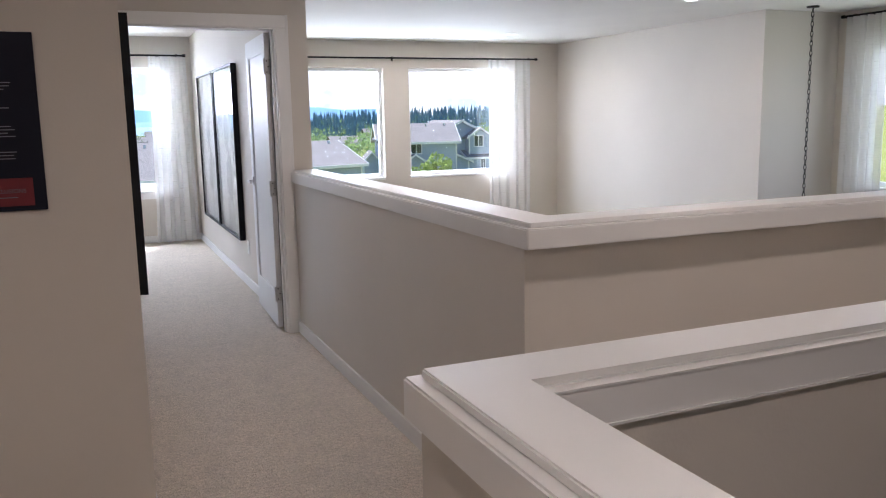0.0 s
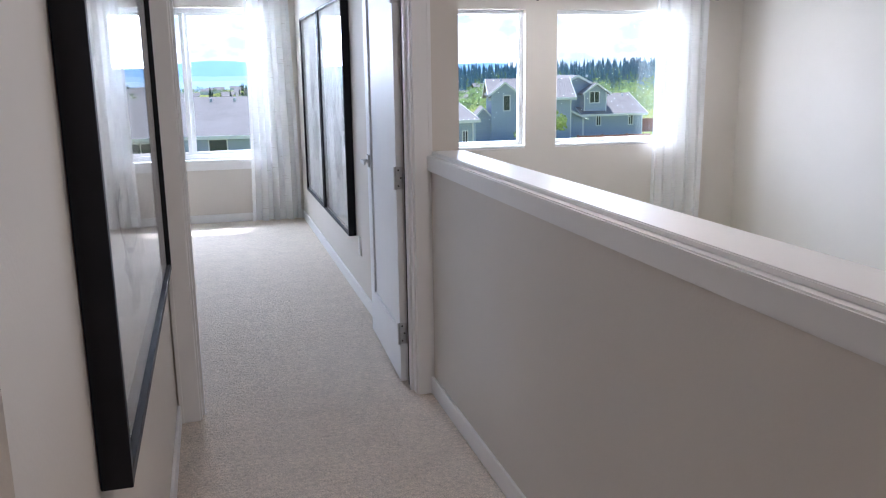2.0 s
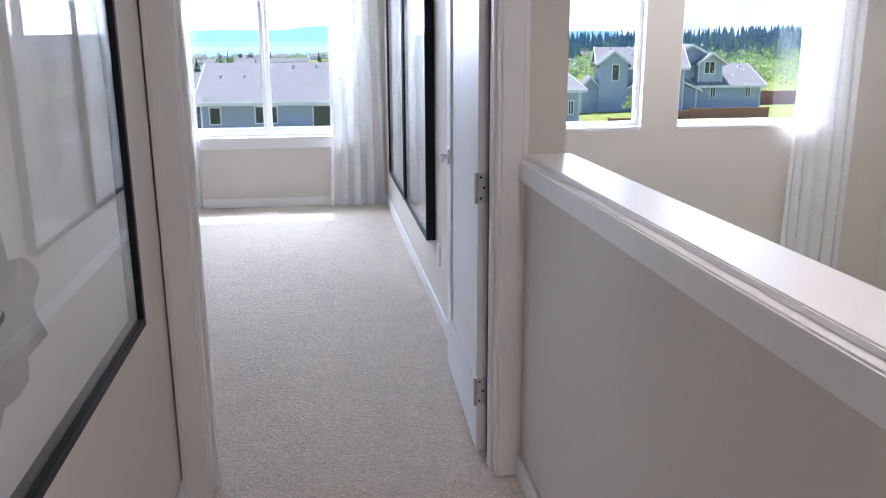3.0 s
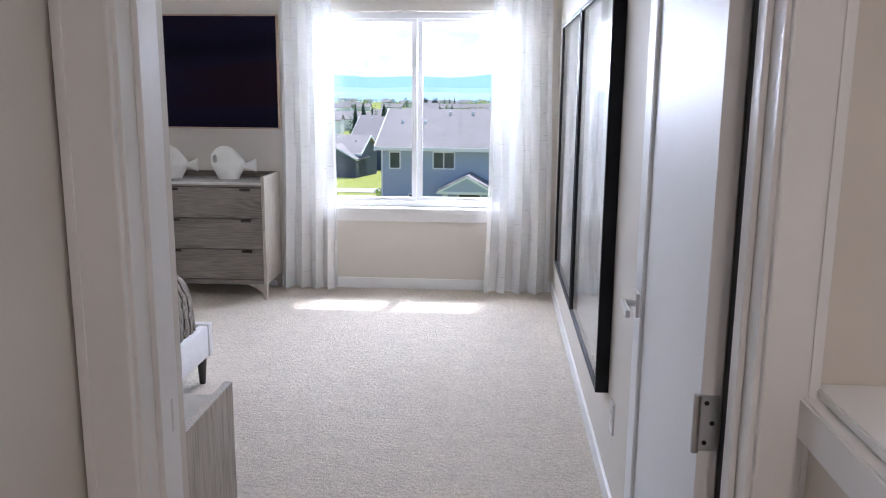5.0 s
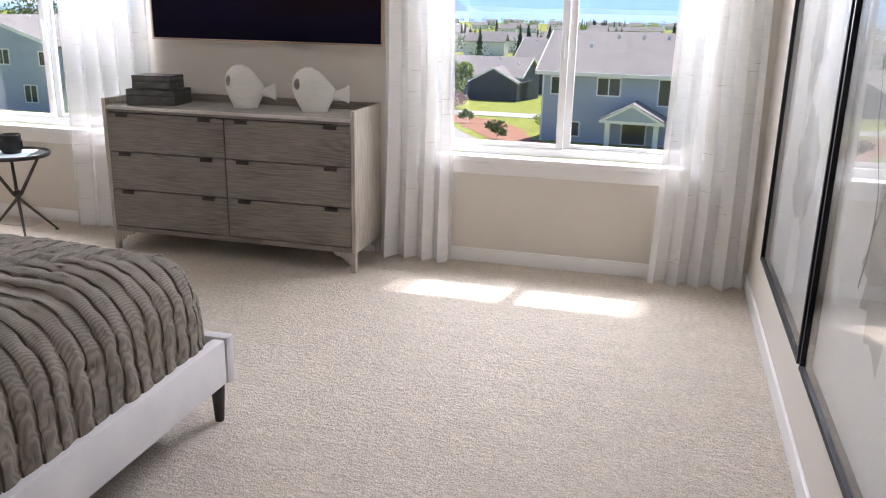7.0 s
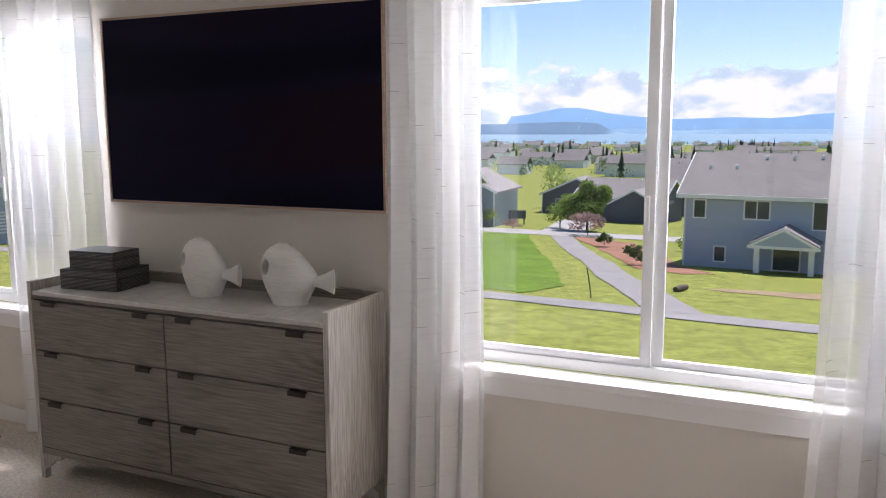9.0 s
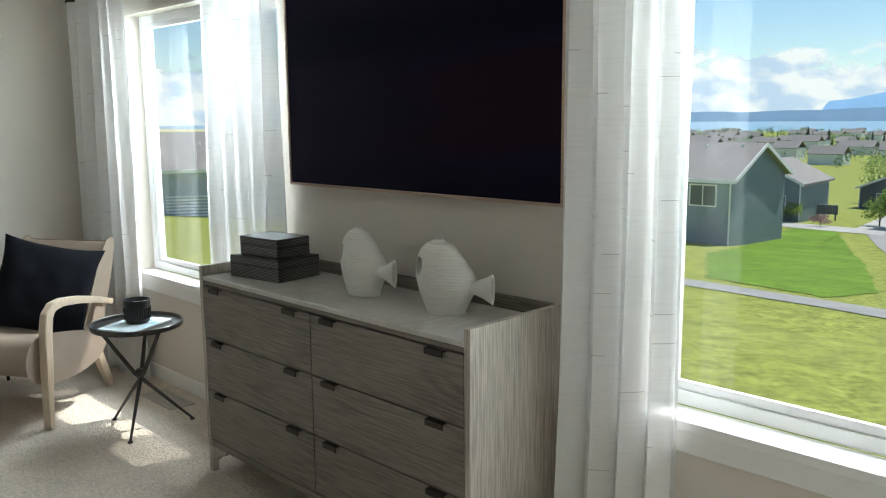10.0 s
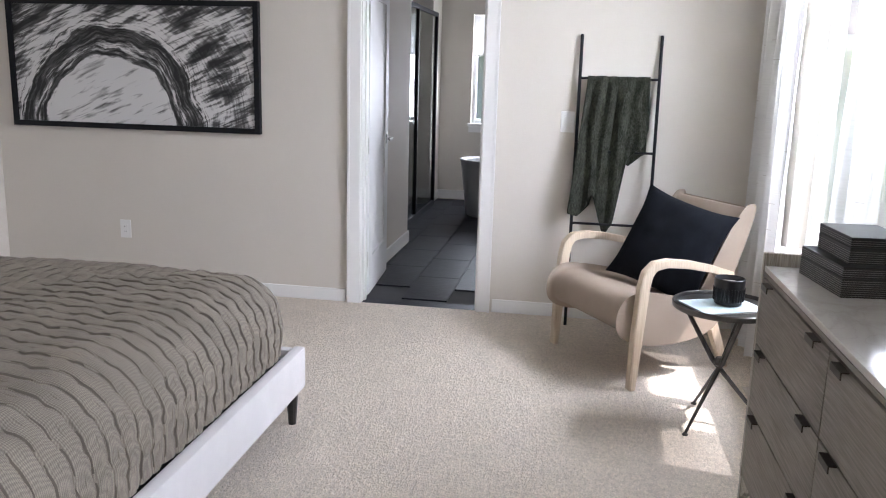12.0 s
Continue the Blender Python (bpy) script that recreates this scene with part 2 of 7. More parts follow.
def grid(bm, nu, nv, f):
    vs = [[bm.verts.new(f(i / nu, j / nv)) for j in range(nv + 1)] for i in range(nu + 1)]
    for i in range(nu):
        for j in range(nv):
            bm.faces.new((vs[i][j], vs[i + 1][j], vs[i + 1][j + 1], vs[i][j + 1]))
    return bm


def mesh_of(bm, name, material, smooth=False):
    bmesh.ops.recalc_face_normals(bm, faces=bm.faces)
    me = bpy.data.meshes.new(name)
    bm.to_mesh(me)
    bm.free()
    me.materials.append(material)
    if smooth:
        for p in me.polygons:
            p.use_smooth = True
        me.set_sharp_from_angle(angle=radians(40))
    return me


def part(name, bm, material, parent, label="", smooth=False, m=None):
    ob = new(name, mesh_of(bm, name, material, smooth))
    ob.parent = parent
    if m is not None:
        ob.matrix_basis = m
    if label:
        tagged(ob, label)
    return ob


def share(name, me, parent, m):
    ob = new(name, me)
    ob.parent = parent
    ob.matrix_basis = m
    return ob


def thing(name, label, category, m=None, group="", kind=""):
    ob = new(name)
    ob.empty_display_size = 0.1
    if m is not None:
        ob.matrix_basis = m
    return tagged(ob, label, category, group, kind)


def solid(name, bm, material, label, category, group="", kind="", smooth=False, m=None):
    ob = new(name, mesh_of(bm, name, material, smooth))
    if m is not None:
        ob.matrix_basis = m
    return tagged(ob, label, category, group, kind)


def setting(name, bm, material, label, category="wall"):
    return solid(name, bm, material, label, category, kind="structure")


def holed(bm, u0, u1, z0, z1, holes, place):
    # a wall slab with rectangular holes, cut into blocks that butt; place(u0,u1,z0,z1) adds one
    us = u0
    for a, b, lo, hi in sorted(holes):
        if a > us:
            place(us, a, z0, z1)
        if lo > z0:
            place(a, b, z0, lo)
        if hi < z1:
            place(a, b, hi, z1)
        us = b
    if us < u1:
        place(us, u1, z0, z1)


# the large structure
CEIL = 2.44
Y_N = 0.0          # inner face of the window wall
Y_DR, Y_DH = -4.86, -5.00   # door wall: room face, hall face
X_W = -5.82
DOOR = (-1.02, -0.035, 0.0, 2.045)
WIN1 = (-1.82, -0.30, 0.60, 2.09)
WIN2 = (-5.20, -3.68, 0.60, 2.09)
GW1 = (0.915, 2.435, 0.62, 2.09)
GW2 = (2.795, 4.315, 0.62, 2.09)
BDOOR = (-2.40, -1.63, 0.0, 2.045)

bm = bmesh.new()
holed(bm, -10.66, 6.3, -3.2, CEIL + 0.3, [WIN2, WIN1, GW1, GW2], lambda a, b, lo, hi: box(bm, a, b, Y_N, Y_N + 0.16, lo, hi))
setting("wall_north", bm, M_WALL, "warm white painted drywall wall with four window openings")
bm = bmesh.new()
box(bm, 0.0, 0.165, Y_DR, Y_N, -0.3, CEIL)
setting("wall_east", bm, M_WALL, "warm white painted drywall wall behind framed prints")
bm = bmesh.new()
holed(bm, X_W, 0.165, -0.3, CEIL, [DOOR], lambda a, b, lo, hi: box(bm, a, b, Y_DH, Y_DR, lo, hi) if hi > 0.01 else None)
setting("wall_south", bm, M_WALL, "warm white painted wall with a bedroom doorway")
bm = bmesh.new()
holed(bm, Y_DH, Y_N, -0.3, CEIL, [BDOOR], lambda a, b, lo, hi: box(bm, X_W - 0.12, X_W, a, b, lo, hi) if hi > 0.01 else None)
setting("wall_west", bm, M_WALL, "warm white painted wall with a bathroom doorway")
bm = bmesh.new()
box(bm, -1.305, -1.19, Y_DR, -4.37, -0.3, CEIL)
setting("wall_nib", bm, M_WALL, "short warm white wall beside the bedroom door")
# hall block: hall's west wall and the wall that faces the landing
bm = bmesh.new()
box(bm, -5.1, -1.10, -7.63, Y_DH - 0.0, -0.3, CEIL)
setting("wall_hall", bm, M_WALL, "beige painted hall wall with an outside corner")
# closing walls of the landing and the great room
bm = bmesh.new()
box(bm, -5.1, -4.95, -13.2, -7.63, -0.3, CEIL)
setting("wall_landing_west", bm, M_WALL, "plain beige painted landing wall")
bm = bmesh.new()
box(bm, -5.1, 6.3, -13.35, -13.2, -3.2, CEIL)
setting("wall_landing_south", bm, M_WALL, "plain beige painted landing wall")
bm = bmesh.new()
box(bm, 5.10, 6.3, -3.97, Y_N, -3.2, CEIL)
setting("wall_great_east", bm, M_WALL, "broad warm white painted wall of the great room")
GE = (-6.3, -4.30, 0.62, 2.09)
bm = bmesh.new()
holed(bm, -13.2, -3.97, -3.2, CEIL, [GE], lambda a, b, lo, hi: box(bm, 6.12, 6.3, a, b, lo, hi))
setting("wall_great_recess", bm, M_WALL, "warm white recessed wall with a window")
bm = bmesh.new()
box(bm, -5.1, 6.3, -13.2, Y_DH, CEIL, CEIL + 0.2)
box(bm, X_W - 4.9, 6.3, Y_DH, Y_N, CEIL, CEIL + 0.2)
setting("ceiling", bm, M_CEIL, "flat white painted drywall ceiling", "ceiling")

# floors
bm = bmesh.new()
box(bm, X_W, 0.0, Y_DR, Y_N, -0.3, 0.0)
box(bm, DOOR[0], DOOR[1], Y_DH, Y_DR, -0.3, 0.0)
box(bm, -1.10, 0.165, -7.63, Y_DH, -0.3, 0.0)
box(bm, -4.95, 0.165, -8.19, -7.63, -0.3, 0.0)
box(bm, -4.95, 6.12, -9.46, -8.19, -0.3, 0.0)
box(bm, -4.95, -0.65, -13.2, -9.46, -0.3, 0.0)
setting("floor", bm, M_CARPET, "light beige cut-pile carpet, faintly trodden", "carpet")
bm = bmesh.new()
box(bm, 0.165, 6.12, -8.04, Y_N, -3.2, -2.9)
setting("floor_lower", bm, mat("lower_floor_wood", (0.30, 0.24, 0.18), 0.45, 0.15, 3.0), "wood floor of the great room below", "floor")
bm = bmesh.new()
box(bm, -0.65, 6.12, -13.2, -9.46, -3.2, -2.9)
setting("floor_stairwell", bm, M_CARPET, "beige carpet at the foot of the stairwell", "floor")


def half_wall(name, runs, caps, top, label):
    root = thing(name, label, "half wall", kind="structure")
    bm = bmesh.new()
    for r in runs:
        box(bm, *r)
    part("wall_body", bm, M_WALL, root)
    for name2, lab, i, z0, z1, bv in (("cap_band", "white painted apron band", 0.0, top, top + 0.066, 0.004), ("cap_board", "white painted cap board", 0.022, top + 0.0661, top + 0.082, 0.003)):
        # one mitred L: outer corner (x0, y0), legs along +y or -y and +x
        x0, y0, yl, xe, w, s = caps
        w = w - i if i else w
        pts = [(x0 + i, yl), (x0 + i, y0 + s * i), (xe, y0 + s * i), (xe, y0 + s * w), (x0 + w, y0 + s * w), (x0 + w, yl)]
        bm = bmesh.new()
        lo = [bm.verts.new((x, y, z0)) for x, y in pts]
        hi = [bm.verts.new((x, y, z1)) for x, y in pts]
        bm.faces.new(lo[::-1])
        bm.faces.new(hi)
        for k in range(6):
            bm.faces.new((lo[k], lo[(k + 1) % 6], hi[(k + 1) % 6], hi[k]))
        bmesh.ops.bevel(bm, geom=list(bm.edges), offset=bv, segments=2, affect='EDGES', clamp_overlap=True)
        part(name2, bm, M_TRIM, root, lab)
    return root


half_wall("half_wall", [(0.03, 0.145, -8.19, Y_DH, -0.3, 1.033), (0.145, 5.9, -8.19, -8.07, -3.2, 1.033)],
          (0.012, -8.24, Y_DH, 6.1, 0.193, 1), 1.033,
          "beige half wall with a white painted cap round the great room")
half_wall("half_wall", [(-0.795, -0.675, -13.2, -9.365, -0.3, 1.001), (-0.675, 6.1, -9.485, -9.365, -3.2, 1.001)],
          (-0.814, -9.34, -13.2, 6.1, 0.16, -1), 1.001,
          "beige half wall with a white painted cap round the stairwell")
bm = bmesh.new()
box(bm, -0.785, -0.665, -13.2, -9.33, -3.2, -0.3)
setting("wall_stairwell", bm, M_WALL, "plain beige wall of the stairwell")


def baseboard(runs):
    for x0, x1, y0, y1 in runs:
        bm = bmesh.new()
        box(bm, x0, x1, y0, y1, 0.0, 0.083, 0.004)
        setting("baseboard", bm, M_TRIM, "white painted wooden baseboard", "baseboard")


T = 0.013
baseboard([(X_W + T, -T, -T, 0.0), (-T, 0.0, Y_DR, 0.0), (X_W, X_W + T, -1.545, 0.0), (X_W, X_W + T, Y_DR, -2.485),
           (X_W + T, -1.305, Y_DR, Y_DR + T), (-1.19, -1.19 + T, Y_DR + 0.02, -4.37 + T), (-1.305, -1.19, -4.37, -4.37 + T), (-1.10, -1.10 + T, -7.63, Y_DH - T), (0.03 - T, 0.03, -8.19 - T, Y_DH - T),
           (0.03 - T, 6.1, -8.19 - 2 * T, -8.19 - T), (-4.9, -1.10 + T, -7.63 - T, -7.63), (-0.785 - T, -0.785, -13.2, -9.33 + T), (-0.785, 6.1, -9.33, -9.33 + T)])


def casing(name, a, b, h, to_world, label):
    # door frame: jamb lining and flat casing on both faces; (u, v, z), u along the wall, v through it from 0 to the far face
    root = thing(name, label, "door frame", kind="structure")
    d = 0.14
    for n, r in (("jamb", (a, a + 0.018, -0.004, d + 0.004, 0, h)), ("jamb", (b - 0.018, b, -0.004, d + 0.004, 0, h)), ("head_jamb", (a + 0.018, b - 0.018, -0.004, d + 0.004, h - 0.018, h)),
                 ("door_stop", (a + 0.018, a + 0.029, 0.045, 0.085, 0, h - 0.018)), ("door_stop", (b - 0.029, b - 0.018, 0.045, 0.085, 0, h - 0.018))):
        bm = bmesh.new()
        box(bm, *r, 0.002)
        part(n, bm, M_TRIM, root, m=to_world)
    w, t = 0.083, 0.017
    for v0, v1 in ((-t, 0.0), (d, d + t)):
        for n, r in (("casing", (a - w + 0.012, a + 0.010, v0, v1, 0, h - 0.010)), ("casing", (b - 0.010, b + w - 0.012, v0, v1, 0, h - 0.010)), ("head_casing", (a - w + 0.012, b + w - 0.012, v0, v1, h - 0.0098, h + w - 0.012))):
            bm = bmesh.new()
            box(bm, *r, 0.004)
            part(n, bm, M_TRIM, root, m=to_world)
        # raised outer bead of the casing
        for r in ((a - w + 0.010, a - w + 0.026, v0 - 0.004 if v0 < 0 else v1, v0 if v0 < 0 else v1 + 0.004, 0, h + w - 0.010), (b + w - 0.026, b + w - 0.010, v0 - 0.004 if v0 < 0 else v1, v0 if v0 < 0 else v1 + 0.004, 0, h + w - 0.010)):
            bm = bmesh.new()
            box(bm, *r, 0.0015)
            part("casing_bead", bm, M_TRIM, root, m=to_world)
    return root


casing("door_frame_1", DOOR[0], DOOR[1], 2.045, Matrix.Translation((0, Y_DH, 0)), "white painted bedroom door frame with flat casing")
casing("door_frame_2", BDOOR[0], BDOOR[1], 2.045, Matrix.Translation((X_W - 0.14 + 0.01, 0, 0)) @ Matrix(((0, 1, 0, 0), (1, 0, 0, 0), (0, 0, 1, 0), (0, 0, 0, 1))), "white painted bathroom door frame with flat casing")


def window(name, x0, x1, z0, z1, slider, label, m=None, apron=True):
    # vinyl window set back in a drywall opening in a wall that runs along x, inner face at y = 0
    root = thing(name, label, "window", m, kind="structure")
    y0, y1, w = 0.085, 0.145, 0.045
    xm = (x0 + x1) / 2
    zb = z0 + 0.035
    for n, r in (("frame_side", (x0, x0 + w, y0, y1, zb, z1)), ("frame_side", (x1 - w, x1, y0, y1, zb, z1)), ("frame_head", (x0 + w, x1 - w, y0, y1, z1 - w, z1)), ("frame_foot", (x0 + w, x1 - w, y0, y1, zb, zb + w))):
        bm = bmesh.new()
        box(bm, *r, 0.004)
        part(n, bm, M_VINYL, root)
    panes = [(x0 + w, x1 - w)]
    if slider:
        panes = [(x0 + w, xm), (xm, x1 - w)]
        for k, (a, b) in enumerate(panes):
            q = 0.028
            yy = 0.092 + 0.022 * k
            for n, r in (("sash_stile", (a, a + q + 0.012 * k, yy, yy + 0.02, zb + w, z1 - w)), ("sash_stile", (b - q - 0.012 * (1 - k), b, yy, yy + 0.02, zb + w, z1 - w)), ("sash_rail", (a + q, b - q, yy + 0.001, yy + 0.019, zb + w, zb + w + q)), ("sash_rail", (a + q, b - q, yy + 0.001, yy + 0.019, z1 - w - q, z1 - w))):
                bm = bmesh.new()
                box(bm, *r, 0.003)
                part(n, bm, M_VINYL, root)
        bm = bmesh.new()
        box(bm, xm - 0.032, xm - 0.018, 0.080, 0.093, zb + 0.55, zb + 0.68, 0.004)
        part("latch", bm, M_VINYL, root)
    for k, (a, b) in enumerate(panes):
        bm = bmesh.new()
        box(bm, a + 0.01, b - 0.01, 0.101 + 0.022 * k, 0.105 + 0.022 * k, zb + w - 0.01, z1 - w + 0.01)
        g = part("pane", bm, M_GLASS, root, "clear window glass")
        g.visible_shadow = False
    bm = bmesh.new()
    if apron:
        box(bm, x0 - 0.03, x1 + 0.03, -0.035, -0.0005, z0 + 0.003, z0 + 0.033, 0.004)
    box(bm, x0 + 0.001, x1 - 0.001, -0.001, 0.0849, z0 + 0.003, z0 + 0.033)
    part("window_sill", bm, M_TRIM, root, "white painted wooden sill")
    if not apron:
        return root
    bm = bmesh.new()
    box(bm, x0 - 0.02, x1 + 0.02, -0.016, -0.0005, z0 - 0.07, z0 + 0.002, 0.003)
    part("apron", bm, M_TRIM, root, "white painted apron board")
    return root


window("window_1", *WIN1, True, "white vinyl sliding window with a white sill")
window("window_2", *WIN2, True, "white vinyl sliding window with a white sill beside the armchair")
window("window_3", *GW1, False, "large fixed white-framed window of the great room", apron=False)
window("window_4", *GW2, False, "large fixed white-framed window of the great room", apron=False)
window("window_5", -0.0, 2.0, 0.62, 2.09, False, "white-framed window in the great room recess", pose(6.12, -4.30, 0, 0, 0, -90))

# sky over the bay, high outside the bedroom windows, and before the great room's
for n, (a, b, lo, hi), watts in (("skylight_1", WIN1, 86.0), ("skylight_2", WIN2, 102.0)):
    window_light(n, (a + b) / 2, 0.52, hi - 0.20, b - a, 0.72, 180, watts, -6)
for n, (a, b, lo, hi) in (("skylight_3", GW1), ("skylight_4", GW2)):
    window_light(n, (a + b) / 2, 0.60, (lo + hi) / 2 + 0.22, b - a, hi - lo, 180, 68.0, 12)
window_light("skylight_5", 6.25, -5.3, 1.35, 1.9, 1.4, 90, 9.0)

# roof with eaves outside the window wall
bm = bmesh.new()
box(bm, X_W - 4.3, 6.9, 0.16, 0.86, 2.47, 2.62)
setting("roof_eave", bm, mat("eave_paint", (0.62, 0.63, 0.64), 0.6, 0.03, 3.0), "painted roof eave outside the windows", "roof")

# outside: ground, water
def ground_z(x, y):
    # falls away from the house towards the bay, rises to the right
    if y < 60:
        z = -3.1 - 5.4 * (max(y, 0) / 60.0)
    elif y < 160:
        z = -8.5 - 5.0 * ((y - 60) / 100.0)
    else:
        z = -13.5 - 11.0 * min(1.0, (y - 160) / 1240.0)
    side = 0.11 * min(max(x, 0.0), 30.0) * min(1.0, max(y, 0) / 48.0)
    hill = 0.028 * min(max(0.0, x - 80.0), 620.0) * min(1.0, max(0.0, y - 160) / 290.0)
    return z + side + hill


M_GRASS = mat("lawn_grass", (0.30, 0.33, 0.075), 0.9, 0.24, 1.3, 0.5, 0.5, 6.0, spec=0.1)
M_LAWN = mat("mown_lawn", (0.15, 0.25, 0.03), 0.9, 0.2, 0.3, 0.35, 0.3, 3.0, spec=0.1)
M_GRAVEL = mat("gravel_path", (0.30, 0.285, 0.285), 0.9, 0.12, 0.6, 0.25, 0.2, 9.0)
M_MULCH = mat("red_bark_mulch", (0.34, 0.16, 0.10), 0.95, 0.2, 0.8, 0.3, 0.2, 6.0)
M_ROAD = mat("pale_road", (0.40, 0.38, 0.37), 0.85, 0.08, 0.5, 0.15, 0, 6.0)
bm = bmesh.new()
xs = [-1500, -700, -350, -200, -120, -80, -55, -40, -30, -20, -12, -6, 0, 6, 12, 20, 30, 40, 55, 80, 120, 200, 350, 700, 1500]
ys = [-60, -20, 0.17, 4, 8, 12, 17, 22, 28, 34, 40, 48, 60, 75, 90, 110, 135, 160, 220, 300, 450, 650, 900, 1150, 1400]
vv = [[bm.verts.new((x, y, ground_z(x, y) if y > 0.2 else -3.3)) for y in ys] for x in xs]
for i in range(len(xs) - 1):
    for j in range(len(ys) - 1):
        bm.faces.new((vv[i][j], vv[i + 1][j], vv[i + 1][j + 1], vv[i][j + 1]))
setting("ground", bm, M_GRASS, "sloping green lawns and fields down to the bay", "lawn")
bm = bmesh.new()
grid(bm, 4, 4, lambda u, v: (-4800 + 9600 * u, 1350 + 3500 * v, -24.6))
setting("water", bm, mat("bay_water", (0.16, 0.30, 0.42), 0.35, 0.08, 0.01, 0, 0.1, 0.3), "calm blue water of a wide bay", "water")


def strip(name, pts, width, material, label, category, lift=0.05):
    # a path that lies on the ground along (x, y) points
    bm = bmesh.new()
    P = []
    for a, b in zip(pts, pts[1:]):
        n = max(1, int((Vector(b) - Vector(a)).length / 2.0))
        P += [Vector(a).lerp(Vector(b), k / n) for k in range(n)]
    P.append(Vector(pts[-1]))
    last = None
    for i, p in enumerate(P):
        d = (P[min(i + 1, len(P) - 1)] - P[max(i - 1, 0)]).normalized()
        w = width * (1 + 0.10 * noise.noise(Vector((p.x * 0.4, p.y * 0.4, 0)))) / 2
        row = []
        for s in (-1, 0, 1):
            q = p + Vector((-d.y, d.x)) * w * s
            row.append(bm.verts.new((q.x, q.y, ground_z(q.x, q.y) + lift)))
        if last:
            for k in range(2):
                bm.faces.new((last[k], last[k + 1], row[k + 1], row[k]))
        last = row
    return setting(name, bm, material, label, category)


def patch(name, cx, cy, rx, ry, rot, seed, material, label, category, lift=0.025):
    rnd = random.Random(seed)
    bm = bmesh.new()
    rings = []
    wob = [rnd.uniform(0.85, 1.12) for _ in range(24)]
    for r in range(5):
        row = []
        for k in range(24):
            a = k * 2 * math.pi / 24
            s = r / 4 * wob[k]
            x, y = rx * s * math.cos(a), ry * s * math.sin(a)
            x, y = cx + x * math.cos(rot) - y * math.sin(rot), cy + x * math.sin(rot) + y * math.cos(rot)
            row.append(bm.verts.new((x, y, ground_z(x, y) + lift)))
        rings.append(row)
    for a, b in zip(rings[1:], rings[2:]):
        for k in range(24):
            bm.faces.new((a[k], a[(k + 1) % 24], b[(k + 1) % 24], b[k]))
    bm.faces.new(rings[1])
    return setting(name, bm, material, label, category)


def bed(name, corners, seed, material, label, category, lift):
    # a planted area with an uneven border
    rnd = random.Random(seed)
    bm = bmesh.new()
    edge = []
    for p, q in zip(corners, corners[1:] + corners[:1]):
        n = max(2, int(math.hypot(q[0] - p[0], q[1] - p[1]) / 0.7))
        for k in range(n):
            t = k / n
            edge.append((p[0] + (q[0] - p[0]) * t + rnd.uniform(-0.16, 0.16), p[1] + (q[1] - p[1]) * t + rnd.uniform(-0.22, 0.22)))
    cx, cy = sum(p[0] for p in edge) / len(edge), sum(p[1] for p in edge) / len(edge)
    rings = [[bm.verts.new((cx + (x - cx) * s, cy + (y - cy) * s, ground_z(cx + (x - cx) * s, cy + (y - cy) * s) + lift)) for x, y in edge] for s in (0.2, 0.4, 0.6, 0.8, 1.0)]
    for u, w in zip(rings, rings[1:]):
        for k in range(len(u)):
            j = (k + 1) % len(u)
            bm.faces.new((u[k], u[j], w[j], w[k]))
    bm.faces.new(rings[0])
    return setting(name, bm, material, label, category)


bed("lawn", [(-33.0, 79.0), (-29.0, 80.0), (-24.0, 67.5), (-19.0, 55.8), (-15.0, 45.0), (-12.3, 37.5), (-13.0, 33.2), (-19.0, 34.3), (-26.0, 48.0)], 1, M_LAWN, "bright mown lawn", "lawn", 0.03)
bed("mulch_bed", [(-23.6, 78.6), (-22.3, 79.0), (-16.5, 75.0), (-12.2, 66.0), (-9.9, 57.6), (-6.5, 51.8), (-8.2, 50.2), (-11.7, 52.3), (-14.8, 60.6), (-19.2, 70.0)], 2, M_MULCH, "red bark mulch planting bed", "mulch", 0.035)
patch("bare_earth", 2.0, 42, 7.5, 1.6, radians(4), 3, mat("dry_earth", (0.36, 0.26, 0.15), 0.95, 0.2, 0.8, 0.2, 0, 6), "dry bare earth in the grass", "earth")
strip("path", [(-60, 33.5), (-30, 32.5), (-12, 31), (-4, 29.8), (8, 28.6), (25, 27)], 2.3, M_GRAVEL, "grey gravel footpath across the lawn", "path", 0.035)
strip("path", [(-5.6, 30.4), (-8.5, 38), (-11.5, 45), (-15.3, 56), (-21.2, 69.5), (-25.3, 80)], 2.2, M_GRAVEL, "grey gravel footpath between the houses", "path", 0.045)
strip("road", [(-70, 84), (-26, 82), (-8, 82)], 6.0, M_ROAD, "pale paved residential street", "road", 0.05)
strip("road", [(-26, 82), (-31, 110), (-40, 150)], 5.0, M_ROAD, "pale paved side street", "road", 0.06)

# houses
M_SIDING = mat("blue_grey_siding", (0.40, 0.455, 0.56), 0.7, 0.06, 0.5, 0.10, 0.2, 9, stretch=(0.3, 0.3, 3.0))
M_SIDING2 = mat("slate_teal_siding", (0.17, 0.225, 0.25), 0.7, 0.06, 0.5, 0.10, 0.2, 9, stretch=(0.3, 0.3, 3.0))
M_SIDING3 = mat("dark_blue_siding", (0.08, 0.095, 0.13), 0.7, 0.06, 0.5, 0.10, 0.2, 9, stretch=(0.3, 0.3, 3.0))
M_ROOF = mat("grey_brown_shingles", (0.29, 0.26, 0.255), 0.9, 0.10, 0.6, 0.30, 0.4, 6, stretch=(1, 1, 2))
M_WTRIM = mat("white_house_trim", (0.78, 0.78, 0.78), 0.6, 0.02, 2)
M_PANE = mat("dark_window_pane", (0.06, 0.075, 0.08), 0.08, 0.3, 0.4)


